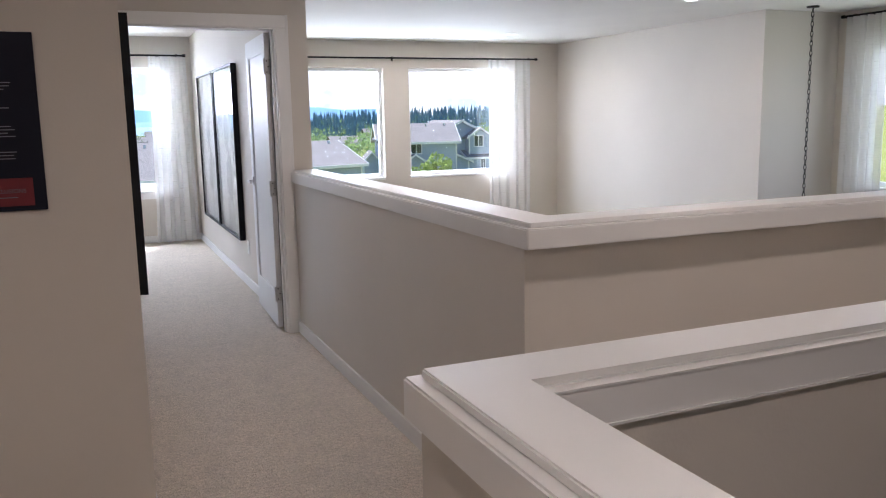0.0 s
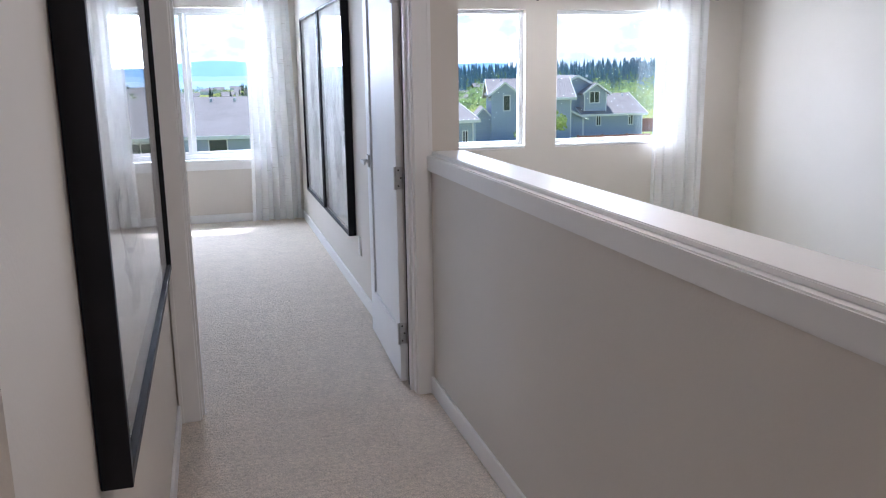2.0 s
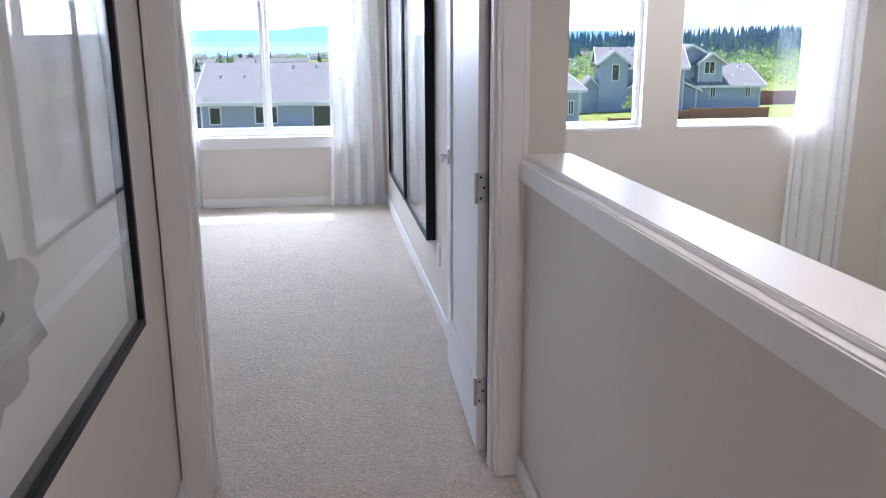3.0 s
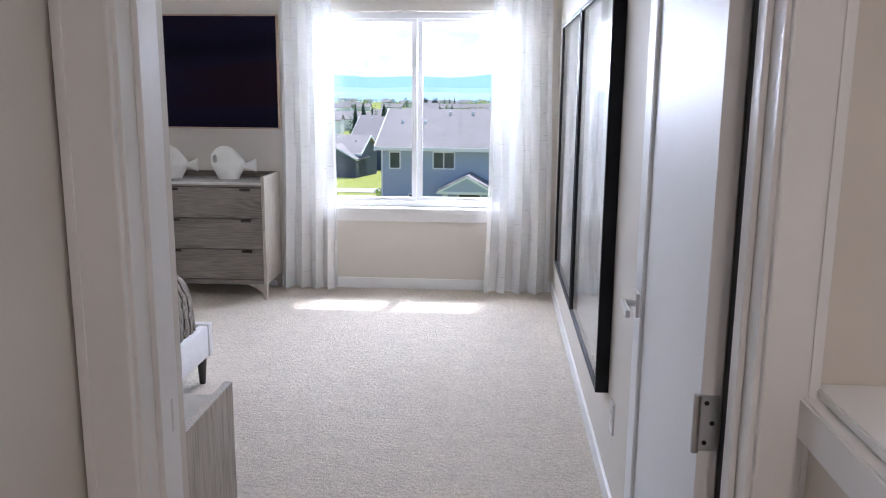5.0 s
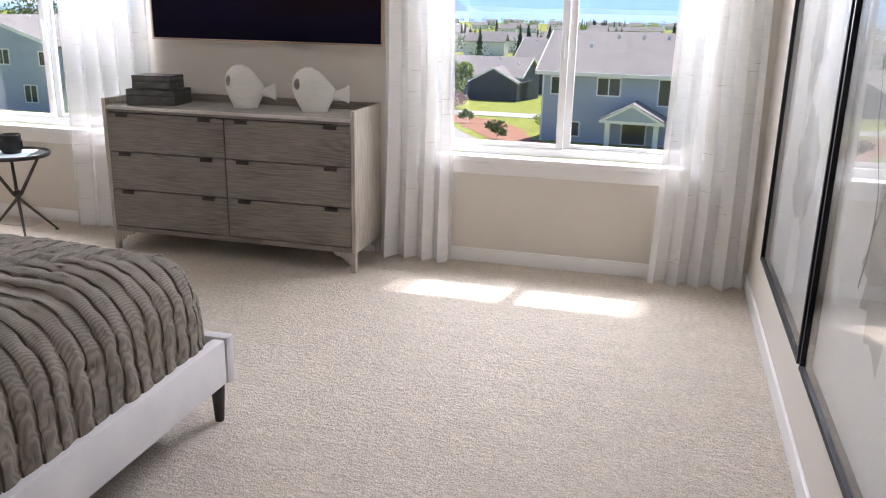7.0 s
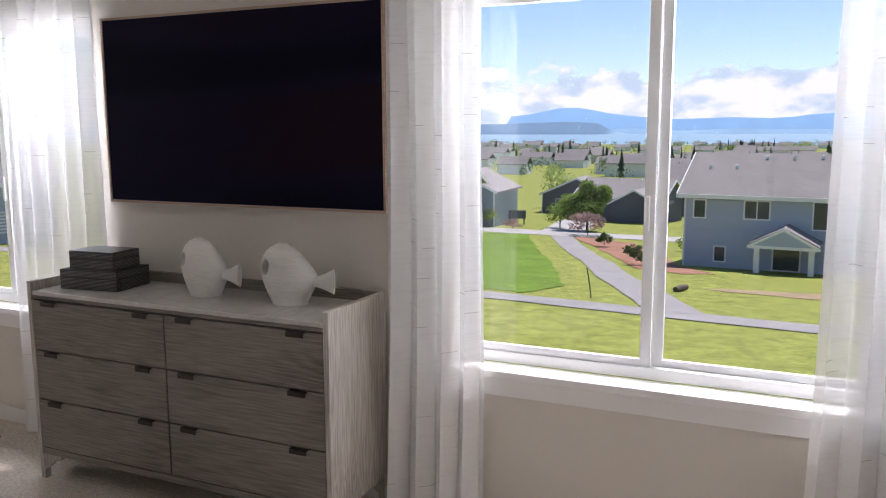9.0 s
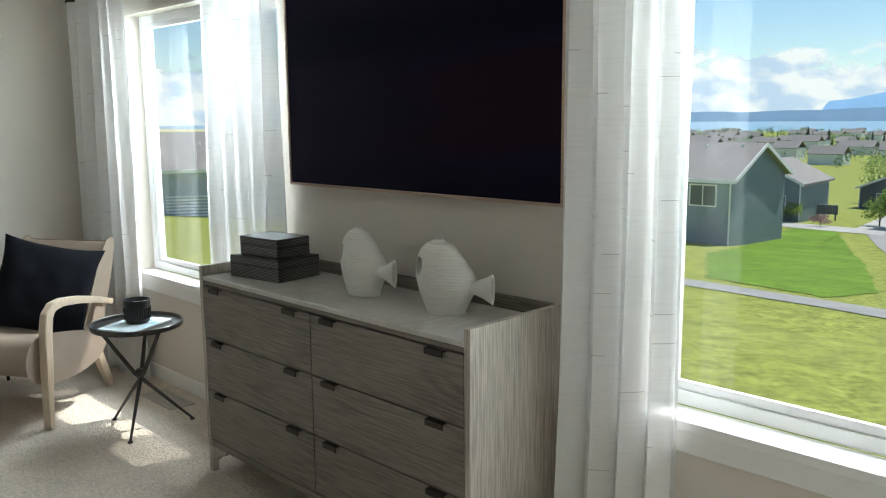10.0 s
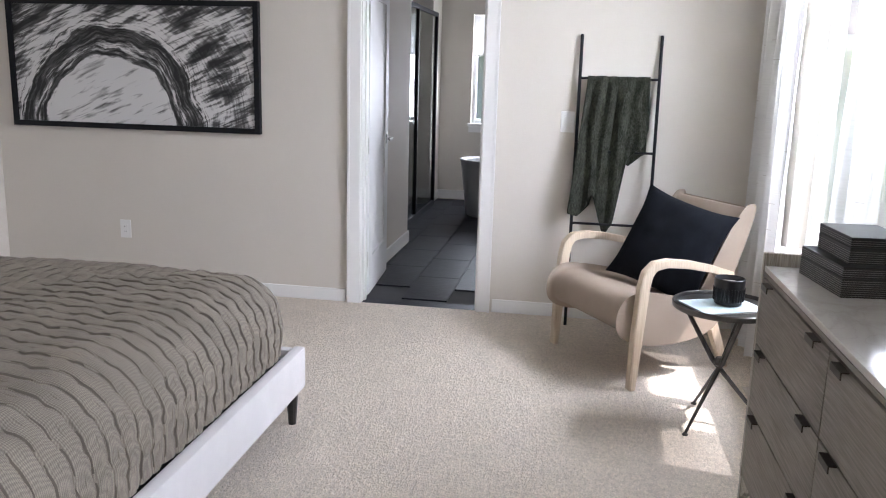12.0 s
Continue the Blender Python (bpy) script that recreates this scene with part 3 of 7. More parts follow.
def gable_roof(bm, x0, x1, y0, y1, ze, rise, over, along_x=True, th=0.22):
    # two slabs that meet at the ridge
    if along_x:
        ym = (y0 + y1) / 2
        k = rise / (ym - y0)
        for ya, s in ((y0, -1), (y1, 1)):
            yo = ya + s * over
            zo = ze - over * k
            c = [(x0 - over, yo, zo), (x1 + over, yo, zo), (x1 + over, ym, ze + rise), (x0 - over, ym, ze + rise)]
            lo = [bm.verts.new(p) for p in c]
            hi = [bm.verts.new((p[0], p[1], p[2] + th)) for p in c]
            bm.faces.new(lo[::-1])
            bm.faces.new(hi)
            for q in range(4):
                bm.faces.new((lo[q], lo[(q + 1) % 4], hi[(q + 1) % 4], hi[q]))
    else:
        xm = (x0 + x1) / 2
        k = rise / (xm - x0)
        for xa, s in ((x0, -1), (x1, 1)):
            xo = xa + s * over
            zo = ze - over * k
            c = [(xo, y0 - over, zo), (xo, y1 + over, zo), (xm, y1 + over, ze + rise), (xm, y0 - over, ze + rise)]
            lo = [bm.verts.new(p) for p in c]
            hi = [bm.verts.new((p[0], p[1], p[2] + th)) for p in c]
            bm.faces.new(lo[::-1])
            bm.faces.new(hi)
            for q in range(4):
                bm.faces.new((lo[q], lo[(q + 1) % 4], hi[(q + 1) % 4], hi[q]))


def gable_body(bm, x0, x1, y0, y1, z0, ze, rise, along_x=True):
    if along_x:
        prof = [(y0, z0), (y1, z0), (y1, ze), ((y0 + y1) / 2, ze + rise), (y0, ze)]
        a = [bm.verts.new((x0, y, z)) for y, z in prof]
        b = [bm.verts.new((x1, y, z)) for y, z in prof]
    else:
        prof = [(x0, z0), (x1, z0), (x1, ze), ((x0 + x1) / 2, ze + rise), (x0, ze)]
        a = [bm.verts.new((x, y0, z)) for x, z in prof]
        b = [bm.verts.new((x, y1, z)) for x, z in prof]
    bm.faces.new(a)
    bm.faces.new(b[::-1])
    for k in range(5):
        bm.faces.new((a[k], b[k], b[(k + 1) % 5], a[(k + 1) % 5]))


def house_window(root, x, z, w, h, y, mull=True, left=False):
    # on the wall that faces -y, or with left on the wall that faces -x (x then runs along y)
    bm = bmesh.new()
    t = 0.10
    m = Matrix.Translation((0, y, 0)) if not left else Matrix.Translation((y, 0, 0)) @ pose(0, 0, 0, 0, 0, -90) @ Matrix.Diagonal((-1, 1, 1, 1))
    for r in ((x - w / 2 - t, x + w / 2 + t, -0.07, -0.005, z - t, z), (x - w / 2 - t, x + w / 2 + t, -0.07, -0.005, z + h, z + h + t), (x - w / 2 - t, x - w / 2, -0.07, -0.005, z, z + h), (x + w / 2, x + w / 2 + t, -0.07, -0.005, z, z + h)):
        box(bm, *r)
    if mull:
        box(bm, x - 0.04, x + 0.04, -0.06, -0.005, z, z + h)
    win = part("window", bm, M_WTRIM, root, "white-trimmed window", m=m)
    bm = bmesh.new()
    box(bm, x - w / 2, x + w / 2, -0.025, -0.004, z, z + h)
    part("pane", bm, M_PANE, win, "dark glass pane")


def house(w, d, hw, rise, m, siding, label, wins=(), lwins=(), along_x=True, porch=None, vents=0, garage=None, wings=()):
    root = thing("house", label, "house", m, group="neighbouring houses")
    bm = bmesh.new()
    gable_body(bm, 0, w, 0, d, -2.5, hw, rise, along_x)
    part("wall", bm, siding, root)
    bm = bmesh.new()
    gable_roof(bm, 0, w, 0, d, hw, rise, 0.45, along_x)
    roof = part("roof", bm, M_ROOF, root, "grey-brown shingle roof")
    bm = bmesh.new()
    k = rise / ((d if along_x else w) / 2)
    if along_x:
        box(bm, -0.45, w + 0.45, -0.55, -0.46, hw - 0.45 * k - 0.05, hw - 0.45 * k + 0.22)
    else:
        for s in (-1, 1):
            a, b = (-0.45, hw - 0.45 * k), (w / 2, hw + rise)
            pts = [(a[0] if s < 0 else w - a[0], a[1]), (b[0], b[1])]
            q = [bm.verts.new((x, -0.50, z + o)) for x, z in pts for o in (-0.06, 0.25)]
            bm.faces.new((q[0], q[2], q[3], q[1]))
            q2 = [bm.verts.new((v.co.x, -0.452, v.co.z)) for v in q]
            bm.faces.new((q2[0], q2[1], q2[3], q2[2]))
    part("fascia", bm, M_WTRIM, root, "white fascia board")
    if along_x:
        for s in (0, 1):
            bm = bmesh.new()
            x0, x1 = (-0.52, -0.452) if s == 0 else (w + 0.452, w + 0.52)
            for y0, y1 in ((-0.45, d / 2), (d + 0.45, d / 2)):
                za, zb = hw - 0.45 * k, hw + rise
                q = [bm.verts.new((x, y, z + o)) for x in (x0, x1) for y, z in ((y0, za), (y1, zb)) for o in (-0.06, 0.25)]
                for f in ((0, 1, 3, 2), (4, 6, 7, 5), (0, 2, 6, 4), (1, 5, 7, 3)):
                    bm.faces.new([q[i] for i in f])
            part("gable_trim", bm, M_WTRIM, root, "white gable trim")
    for x in (0.0, w - 0.12):
        bm = bmesh.new()
        box(bm, x, x + 0.12, -0.035, -0.004, -0.3, hw)
        part("corner_board", bm, M_WTRIM, root)
    rnd = random.Random(int(w * 10 + d))
    for k2 in range(vents):
        bm = bmesh.new()
        x = w * (k2 + 0.6) / vents
        t = rnd.choice((0.86, 0.88, 0.60))
        y, z = d / 2 * t, hw + rise * t
        box(bm, x - 0.11, x + 0.11, y - 0.12, y + 0.12, z + 0.15, z + 0.42, 0.03)
        part("roof_vent", bm, M_WTRIM, roof, "small pale roof vent")
    for a in wins:
        house_window(root, *a[:4], 0.0, *(a[4:]))
    for a in lwins:
        house_window(root, *a[:4], 0.0, True, True)
    if porch:
        x0, x1, dep, hp, pr = porch
        bm = bmesh.new()
        gable_roof(bm, x0, x1, -dep, -0.06, hp, pr, 0.35, False, 0.16)
        part("porch_roof", bm, M_ROOF, root, "small gabled porch roof")
        bm = bmesh.new()
        v = [bm.verts.new((x, y, z)) for y in (-dep - 0.36, -dep + 0.06) for x, z in ((x0 - 0.3, hp - 0.25), (x1 + 0.3, hp - 0.25), ((x0 + x1) / 2, hp + pr - 0.02))]
        bm.faces.new(v[:3])
        bm.faces.new(v[3:][::-1])
        for a, b in ((0, 1), (1, 2), (2, 0)):
            bm.faces.new((v[a], v[b], v[b + 3], v[a + 3]))
        part("porch_gable", bm, siding, root, "blue-grey porch gable")
        bm = bmesh.new()
        box(bm, x0 - 0.3, x1 + 0.3, -dep - 0.42, -dep - 0.365, hp - 0.32, hp - 0.12)
        for xa in (x0 - 0.42, x1 + 0.42):
            q = [bm.verts.new((x, y, z + o)) for y in (-dep - 0.44, -dep - 0.365) for x, z in ((xa, hp - 0.28), ((x0 + x1) / 2, hp + pr)) for o in (-0.06, 0.12)]
            for f in ((0, 1, 3, 2), (4, 6, 7, 5), (0, 2, 6, 4), (1, 5, 7, 3)):
                bm.faces.new([q[i] for i in f])
        part("porch_trim", bm, M_WTRIM, root, "white porch trim")
        for x in (x0 + 0.15, x1 - 0.15):
            bm = bmesh.new()
            box(bm, x - 0.18, x + 0.18, -dep, -dep + 0.36, -1.5, hp, 0.02)
            part("porch_post", bm, M_WTRIM, root, "white porch post")
        bm = bmesh.new()
        box(bm, x0 + 0.8, x1 - 1.0, -0.05, -0.008, 0.05, 2.1)
        dd = part("patio_door", bm, M_WTRIM, root, "white-framed patio door")
        bm = bmesh.new()
        box(bm, x0 + 0.92, x1 - 1.12, -0.07, -0.052, 0.15, 2.0)
        part("pane", bm, M_PANE, dd, "dark glass pane")
        bm = bmesh.new()
        box(bm, x0 - 0.1, x1 + 0.1, -dep - 0.1, -0.01, -1.6, 0.02)
        part("porch_slab", bm, M_ROAD, root, "pale concrete slab")
    if garage:
        x0, x1, hg = garage
        bm = bmesh.new()
        box(bm, x0 - 0.15, x1 + 0.15, -0.05, -0.005, -0.3, hg + 0.15)
        gg = part("garage_frame", bm, M_WTRIM, root, "white garage frame")
        for k2 in range(4):
            bm = bmesh.new()
            box(bm, x0, x1, -0.09, -0.052, k2 * hg / 4 + 0.02, (k2 + 1) * hg / 4 - 0.02)
            part("garage_panel", bm, M_SIDING3, gg, "dark garage door panel")
    for (x0, x1, y0, y1, ze, rs) in wings:
        bm = bmesh.new()
        gable_body(bm, x0, x1, y0, y1, -2.5, ze, rs, False)
        part("wing_wall", bm, siding, root)
        bm = bmesh.new()
        gable_roof(bm, x0, x1, y0, y1, ze, rs, 0.4, False, 0.18)
        part("wing_roof", bm, M_ROOF, root)
        bm = bmesh.new()
        kk = rs / ((x1 - x0) / 2)
        for s in (-1, 1):
            pts = [(x0 - 0.4 if s < 0 else x1 + 0.4, ze - 0.4 * kk), ((x0 + x1) / 2, ze + rs)]
            q = [bm.verts.new((x, y, z + o)) for y in (y0 - 0.47, y0 - 0.402) for x, z in pts for o in (-0.05, 0.2)]
            for f in ((0, 1, 3, 2), (4, 6, 7, 5), (0, 2, 6, 4), (1, 5, 7, 3)):
                bm.faces.new([q[i] for i in f])
        part("wing_trim", bm, M_WTRIM, root, "white gable trim")
    return root


house(17, 11, 5.25, 2.6, pose(-9.6, 58.5, -8.35, 0, 0, -4), M_SIDING, "large blue-grey two-storey house with a gabled back porch",
      wins=((1.1, 3.6, 0.75, 1.2, False), (5.0, 3.65, 1.6, 1.2), (9.3, 3.1, 1.3, 1.8, False), (13.5, 3.6, 1.6, 1.2), (2.6, 0.5, 0.7, 1.0, False), (12.8, 0.6, 1.6, 1.3)),
      lwins=((3.0, 3.5, 1.0, 1.3), (8.0, 3.5, 1.0, 1.3), (5.0, 0.8, 0.7, 1.2)), porch=(5.3, 9.0, 2.6, 2.3, 0.95), vents=9)
house(18, 11, 5.0, 2.4, pose(-46.6, 55.5, -8.2, 0, 0, 3), M_SIDING2, "slate-teal two-storey house beside the lawn",
      wins=((15.8, 3.0, 2.0, 1.5), (12.2, 3.2, 0.8, 1.5, False), (7.0, 3.0, 2.0, 1.5)), vents=6)
house(9, 10, 4.2, 2.2, pose(-44.5, 86.5, -9.9, 0, 0, 4), M_SIDING2, "slate house with a pale gable by the street", wins=((3.0, 1.4, 1.8, 1.4), (6.5, 1.4, 1.8, 1.4)), along_x=False)
house(12, 10, 3.4, 2.1, pose(-31.5, 108, -11.0, 0, 0, -6), M_SIDING3, "dark blue house with a wide garage on the street", wins=((1.5, 1.0, 1.0, 1.2),), garage=(6.3, 11.3, 2.2), wings=((5.6, 12.0, -1.6, 4.0, 2.8, 1.7),), vents=4)
house(13, 10, 5.0, 3.0, pose(-24, 128, -11.6, 0, 0, -8), M_SIDING3, "dark blue two-storey house beyond the street", wins=((3.0, 3.2, 1.2, 1.2), (8.0, 3.2, 1.2, 1.2)), vents=4)
house(11, 9, 3.0, 2.4, pose(-41, 122, -11.6, 0, 0, 6), M_SIDING3, "low dark house with a white gable", wins=((3.0, 1.0, 1.4, 1.2),), along_x=False, vents=2)
house(10, 9, 3.0, 2.2, pose(-58, 108, -11.0, 0, 0, 2), M_SIDING2, "low slate house at the street corner", wins=((3.0, 1.0, 1.4, 1.2),), along_x=True, vents=3)
house(10, 9, 2.9, 2.0, pose(13.7, 62.6, -5.85, 0, 0, 20), M_SIDING, "low blue-grey house with a broad shingle roof", wins=((3.2, 0.9, 1.6, 1.2), (9.0, 0.75, 0.5, 1.1)), vents=4)
gabled = house(9, 8, 4.7, 1.9, pose(30.0, 80.5, -6.2, 0, 0, -14), M_SIDING, "blue-grey two-storey house with a narrow front gable", vents=4,
               wings=((-0.2, 2.8, -1.4, 4.0, 5.2, 1.15), (-1.9, -0.2, -0.6, 4.0, 2.7, 0.9), (2.9, 5.0, -0.9, 1.0, 2.5, 0.7)))
house_window(gabled, 1.5, 3.4, 0.65, 1.6, -1.4, False)
house_window(gabled, 4.2, 3.4, 1.2, 1.2, 0.0)
twin = house(8.1, 9, 5.4, 1.95, pose(37.85, 84, -6.65, 0, 0, 0), M_SIDING, "blue-grey two-storey house with two gables and a porch gable", wins=((2.35, 4.2, 0.6, 1.3), (3.0, 1.6, 0.5, 0.4, False), (3.7, 1.6, 0.5, 0.4, False)), along_x=False, vents=4,
             wings=((4.65, 7.6, -1.0, 4.0, 5.5, 0.95), (-0.2, 4.35, -1.8, 0.5, 2.5, 1.0)))
house_window(twin, 6.0, 4.3, 1.15, 1.25, -1.0)
house_window(twin, 1.2, 0.05, 0.9, 2.0, -1.8, False)
for x in (-0.1, 4.1):
    bm = bmesh.new()
    box(bm, x, x + 0.22, -1.84, -1.805, -0.3, 2.5)
    part("corner_post", bm, M_WTRIM, twin, "white corner post")
for x in (4.65, 7.48):
    bm = bmesh.new()
    box(bm, x, x + 0.12, -1.04, -1.005, -0.3, 5.5)
    part("corner_board", bm, M_WTRIM, twin)
house(7.9, 9, 2.95, 2.1, pose(42.3, 82.7, -6.65, 0, 0, 0), M_SIDING, "blue-grey single-storey house wing", wins=((2.0, 1.6, 0.5, 1.2), (6.3, 1.6, 0.5, 1.2)), vents=4)
house(14, 11, 5.6, 2.3, pose(-65.2, 56.5, -8.2, 0, 0, 0), M_SIDING, "blue-grey two-storey house with a broad front gable", wins=((12.6, 4.0, 0.7, 1.1, False), (8.5, 4.0, 1.2, 1.2), (11.0, 0.8, 1.2, 1.4)), along_x=False, vents=3)
lower = house(18, 11, 3.8, 2.5, pose(-60.5, 24.0, -5.9, 0, 0, 60), M_SIDING, "blue-grey house with a grey roof and white slatted base", wins=((9.0, 2.0, 2.2, 1.3),), vents=5)
for k in range(7):
    bm = bmesh.new()
    box(bm, 3.2, 17.6, -0.10, -0.03, 0.25 + k * 0.24, 0.37 + k * 0.24, 0.01)
    part("slat", bm, M_WTRIM, lower)
house(13, 9, 5.6, 2.4, pose(-16.5, -9.0, -3.3, 0, 0, 90), mat("pale_siding", (0.60, 0.63, 0.66), 0.7, 0.05, 0.5, 0.08, 0.2, 9, stretch=(0.3, 0.3, 3.0)), "pale house close beside the bathroom window", wins=((6.9, 4.0, 0.9, 1.3, False), (10.5, 4.0, 1.4, 1.3)))

# cedar fence below the gabled houses
M_CEDAR = mat("red_cedar", (0.36, 0.15, 0.09), 0.8, 0.12, 2.0, 0.15, 0, 20)
def cedar_fence(x, y, turn, n, tall, label):
    root = thing("fence", label, "fence", pose(x, y, 0, 0, 0, turn))
    c, q = math.cos(radians(turn)), math.sin(radians(turn))
    for k in range(n):
        zg = ground_z(x + 2.35 * k * c, y + 2.35 * k * q)
        for i in range(14):
            bm = bmesh.new()
            box(bm, 2.35 * k + 0.06 + i * 0.16, 2.35 * k + 0.205 + i * 0.16, -0.02, 0.02, zg - 0.3, zg + tall)
            part("board", bm, M_CEDAR, root)
        bm = bmesh.new()
        box(bm, 2.35 * k + 0.02, 2.35 * k + 2.33, -0.05, 0.05, zg + tall + 0.001, zg + tall + 0.06)
        part("cap_rail", bm, M_CEDAR, root)
        bm = bmesh.new()
        box(bm, 2.35 * k - 0.06, 2.35 * k + 0.06, -0.08, 0.08, zg - 0.3, zg + tall + 0.15)
        part("post", bm, M_CEDAR, root)
    return root


cedar_fence(21.2, 59.5, -3, 7, 0.80, "low stepped red cedar fence")
cedar_fence(52.0, 92.0, 8, 4, 1.7, "tall orange-red cedar fence beyond the houses")

# trees and shrubs
M_BARK = mat("grey_bark", (0.12, 0.09, 0.07), 0.9, 0.2, 4)


def leaf_mat(name, color):
    # leaves that let some light through
    m = mat(name, color, 0.8, 0.35, 0.8, 0.3, 0, 6.0, spec=0.15)
    nt = m.node_tree
    b = nt.nodes["Principled BSDF"]
    o = next(n for n in nt.nodes if n.type == 'OUTPUT_MATERIAL')
    tl = nt.nodes.new("ShaderNodeBsdfTranslucent")
    nt.links.new(b.inputs["Base Color"].links[0].from_socket, tl.inputs[0])
    x = nt.nodes.new("ShaderNodeMixShader")
    x.inputs[0].default_value = 0.45
    nt.links.new(b.outputs[0], x.inputs[1])
    nt.links.new(tl.outputs[0], x.inputs[2])
    nt.links.new(x.outputs[0], o.inputs[0])
    return m


M_LEAF = leaf_mat("fresh_leaves", (0.27, 0.38, 0.09))
M_LEAF2 = leaf_mat("dark_leaves", (0.10, 0.15, 0.06))
M_PINK = leaf_mat("bare_reddish_twigs", (0.40, 0.27, 0.25))
M_CONIFER = leaf_mat("fir_needles", (0.06, 0.10, 0.065))
M_PALELEAF = leaf_mat("spring_leaves", (0.36, 0.45, 0.15))
M_MIDLEAF = leaf_mat("hazy_green_leaves", (0.15, 0.22, 0.12))


def leaves(bm, c, r, n, size, rnd):
    for _ in range(n):
        v = Vector((rnd.gauss(0, 1), rnd.gauss(0, 1), rnd.gauss(0, 1))).normalized() * rnd.uniform(0.45, 1.0)
        p = Vector(c) + Vector((v.x * r[0], v.y * r[1], v.z * r[2]))
        a = Vector((rnd.uniform(-1, 1), rnd.uniform(-1, 1), rnd.uniform(-1, 1))).normalized() * size
        b = a.cross(Vector((rnd.uniform(-1, 1), rnd.uniform(-1, 1), rnd.uniform(-1, 1)))).normalized() * size * 0.7
        bm.faces.new([bm.verts.new(p + q) for q in (-a, b, a, -b)])


def broad_tree(x, y, h, spread, material, label, seed, n=700, shrub=False):
    rnd = random.Random(seed)
    root = thing("shrub" if shrub else "tree", label, "shrub" if shrub else "tree", Matrix.Translation((x, y, ground_z(x, y))))
    bm = bmesh.new()
    tube(bm, [(0, 0, -0.3), (0.05, 0, h * 0.25), (0.0, 0.08, h * 0.6)], 0.1, 8, [h * 0.03, h * 0.022, h * 0.01])
    tips = []
    for k in range(7):
        a = k * 0.9 + rnd.uniform(0, 0.5)
        z = h * rnd.uniform(0.15 if shrub else 0.14, 0.5)
        e = Vector((math.cos(a) * spread * rnd.uniform(0.4, 0.7), math.sin(a) * spread * rnd.uniform(0.4, 0.7), z + h * rnd.uniform(0.12, 0.35)))
        tube(bm, [(0.02, 0, z), e * 0.55 + Vector((0, 0, z * 0.35)), e], 0.05, 6, [h * 0.013, h * 0.008, h * 0.004])
        tips.append(e)
    part("trunk", bm, M_BARK, root)
    bm = bmesh.new()
    for t in tips + [Vector((0, 0, h * 0.78))]:
        rr = spread * rnd.uniform(0.34, 0.5)
        leaves(bm, t + Vector((0, 0, h * 0.06)), (rr, rr, h * 0.21), n // 8, 0.19 if not shrub else 0.12, rnd)
    part("crown", bm, material, root)
    return root


broad_tree(-24.6, 88, 5.6, 2.9, M_LEAF, "leafy green tree by the street corner", 1, 5600)
broad_tree(-28.4, 90, 3.2, 1.8, M_LEAF, "round green shrub by the street corner", 2, 900, True)
broad_tree(-22.8, 81.5, 2.5, 2.1, M_PINK, "bare reddish-twigged shrub by the path", 3, 900, True)
broad_tree(-12.4, 55.5, 1.5, 0.9, M_LEAF2, "small dark green shrub in the mulch bed", 4, 350, True)
broad_tree(-18.2, 69.8, 1.3, 0.8, M_LEAF2, "small dark green shrub in the mulch bed", 6, 300, True)
broad_tree(-10.8, 70, 1.3, 1.1, M_LEAF, "low green shrub beside the house", 7, 300, True)
broad_tree(-36, 86, 2.2, 1.5, M_LEAF, "green shrub before the slate house", 8, 350, True)
broad_tree(-32, 83.5, 1.3, 1.4, M_PINK, "small reddish shrub by the street", 9, 250, True)
broad_tree(-44, 140, 7.5, 3.6, M_PALELEAF, "pale spring tree in the field", 10, 700)
broad_tree(-60.5, 76, 9.5, 4.2, M_LEAF, "tall leafy green tree behind the slate-teal house", 14, 2600)
broad_tree(-72, 80, 11.5, 5.0, M_LEAF2, "tall dark green tree between two houses", 15, 2600)
broad_tree(-66, 72, 6.0, 3.0, M_PALELEAF, "pale spring tree behind the houses", 16, 1200)
broad_tree(31, 66, 3.4, 2.0, M_PALELEAF, "pale green young tree beside the fence", 12, 500)
broad_tree(28.5, 66, 2.2, 1.6, M_PALELEAF, "pale green shrub beside the fence", 13, 400, True)


def far_fir(bm, x, y, z, h, rnd):
    # ragged tiers
    tiers = 5
    for k in range(tiers):
        zb = z + h * (0.10 + 0.18 * k)
        r = h * 0.20 * (1 - k / (tiers + 0.4)) * rnd.uniform(0.8, 1.2)
        top = bm.verts.new((x, y, zb + h * 0.30))
        n = 7
        ring = [bm.verts.new((x + r * rnd.uniform(0.6, 1.2) * math.cos(q * 6.283 / n), y + r * rnd.uniform(0.6, 1.2) * math.sin(q * 6.283 / n), zb + rnd.uniform(-0.03, 0.03) * h)) for q in range(n)]
        for q in range(n):
            bm.faces.new((ring[q], ring[(q + 1) % n], top))


def far_bush(bm, x, y, z, h, w, rnd, n=100):
    # a crown of several rounded masses made of small leaf clumps
    lobes = [(rnd.uniform(-0.5, 0.5), rnd.uniform(-0.5, 0.5), rnd.uniform(0.3, 0.72), rnd.uniform(0.3, 0.5)) for _ in range(5)]
    for i in range(n):
        lx, ly, lz, lr = lobes[i % 5]
        v = Vector((rnd.gauss(0, 1), rnd.gauss(0, 1), rnd.gauss(0, 1))).normalized() * rnd.uniform(0.6, 1) * lr
        p = Vector((x + (v.x + lx) * w, y + (v.y + ly) * w, z + h * max(0.02, lz + v.z * 0.75)))
        s = h * rnd.uniform(0.05, 0.11)
        bm.faces.new([bm.verts.new(p + Vector((rnd.uniform(-s, s), rnd.uniform(-s, s), rnd.uniform(-s, s)))) for _ in range(3)])


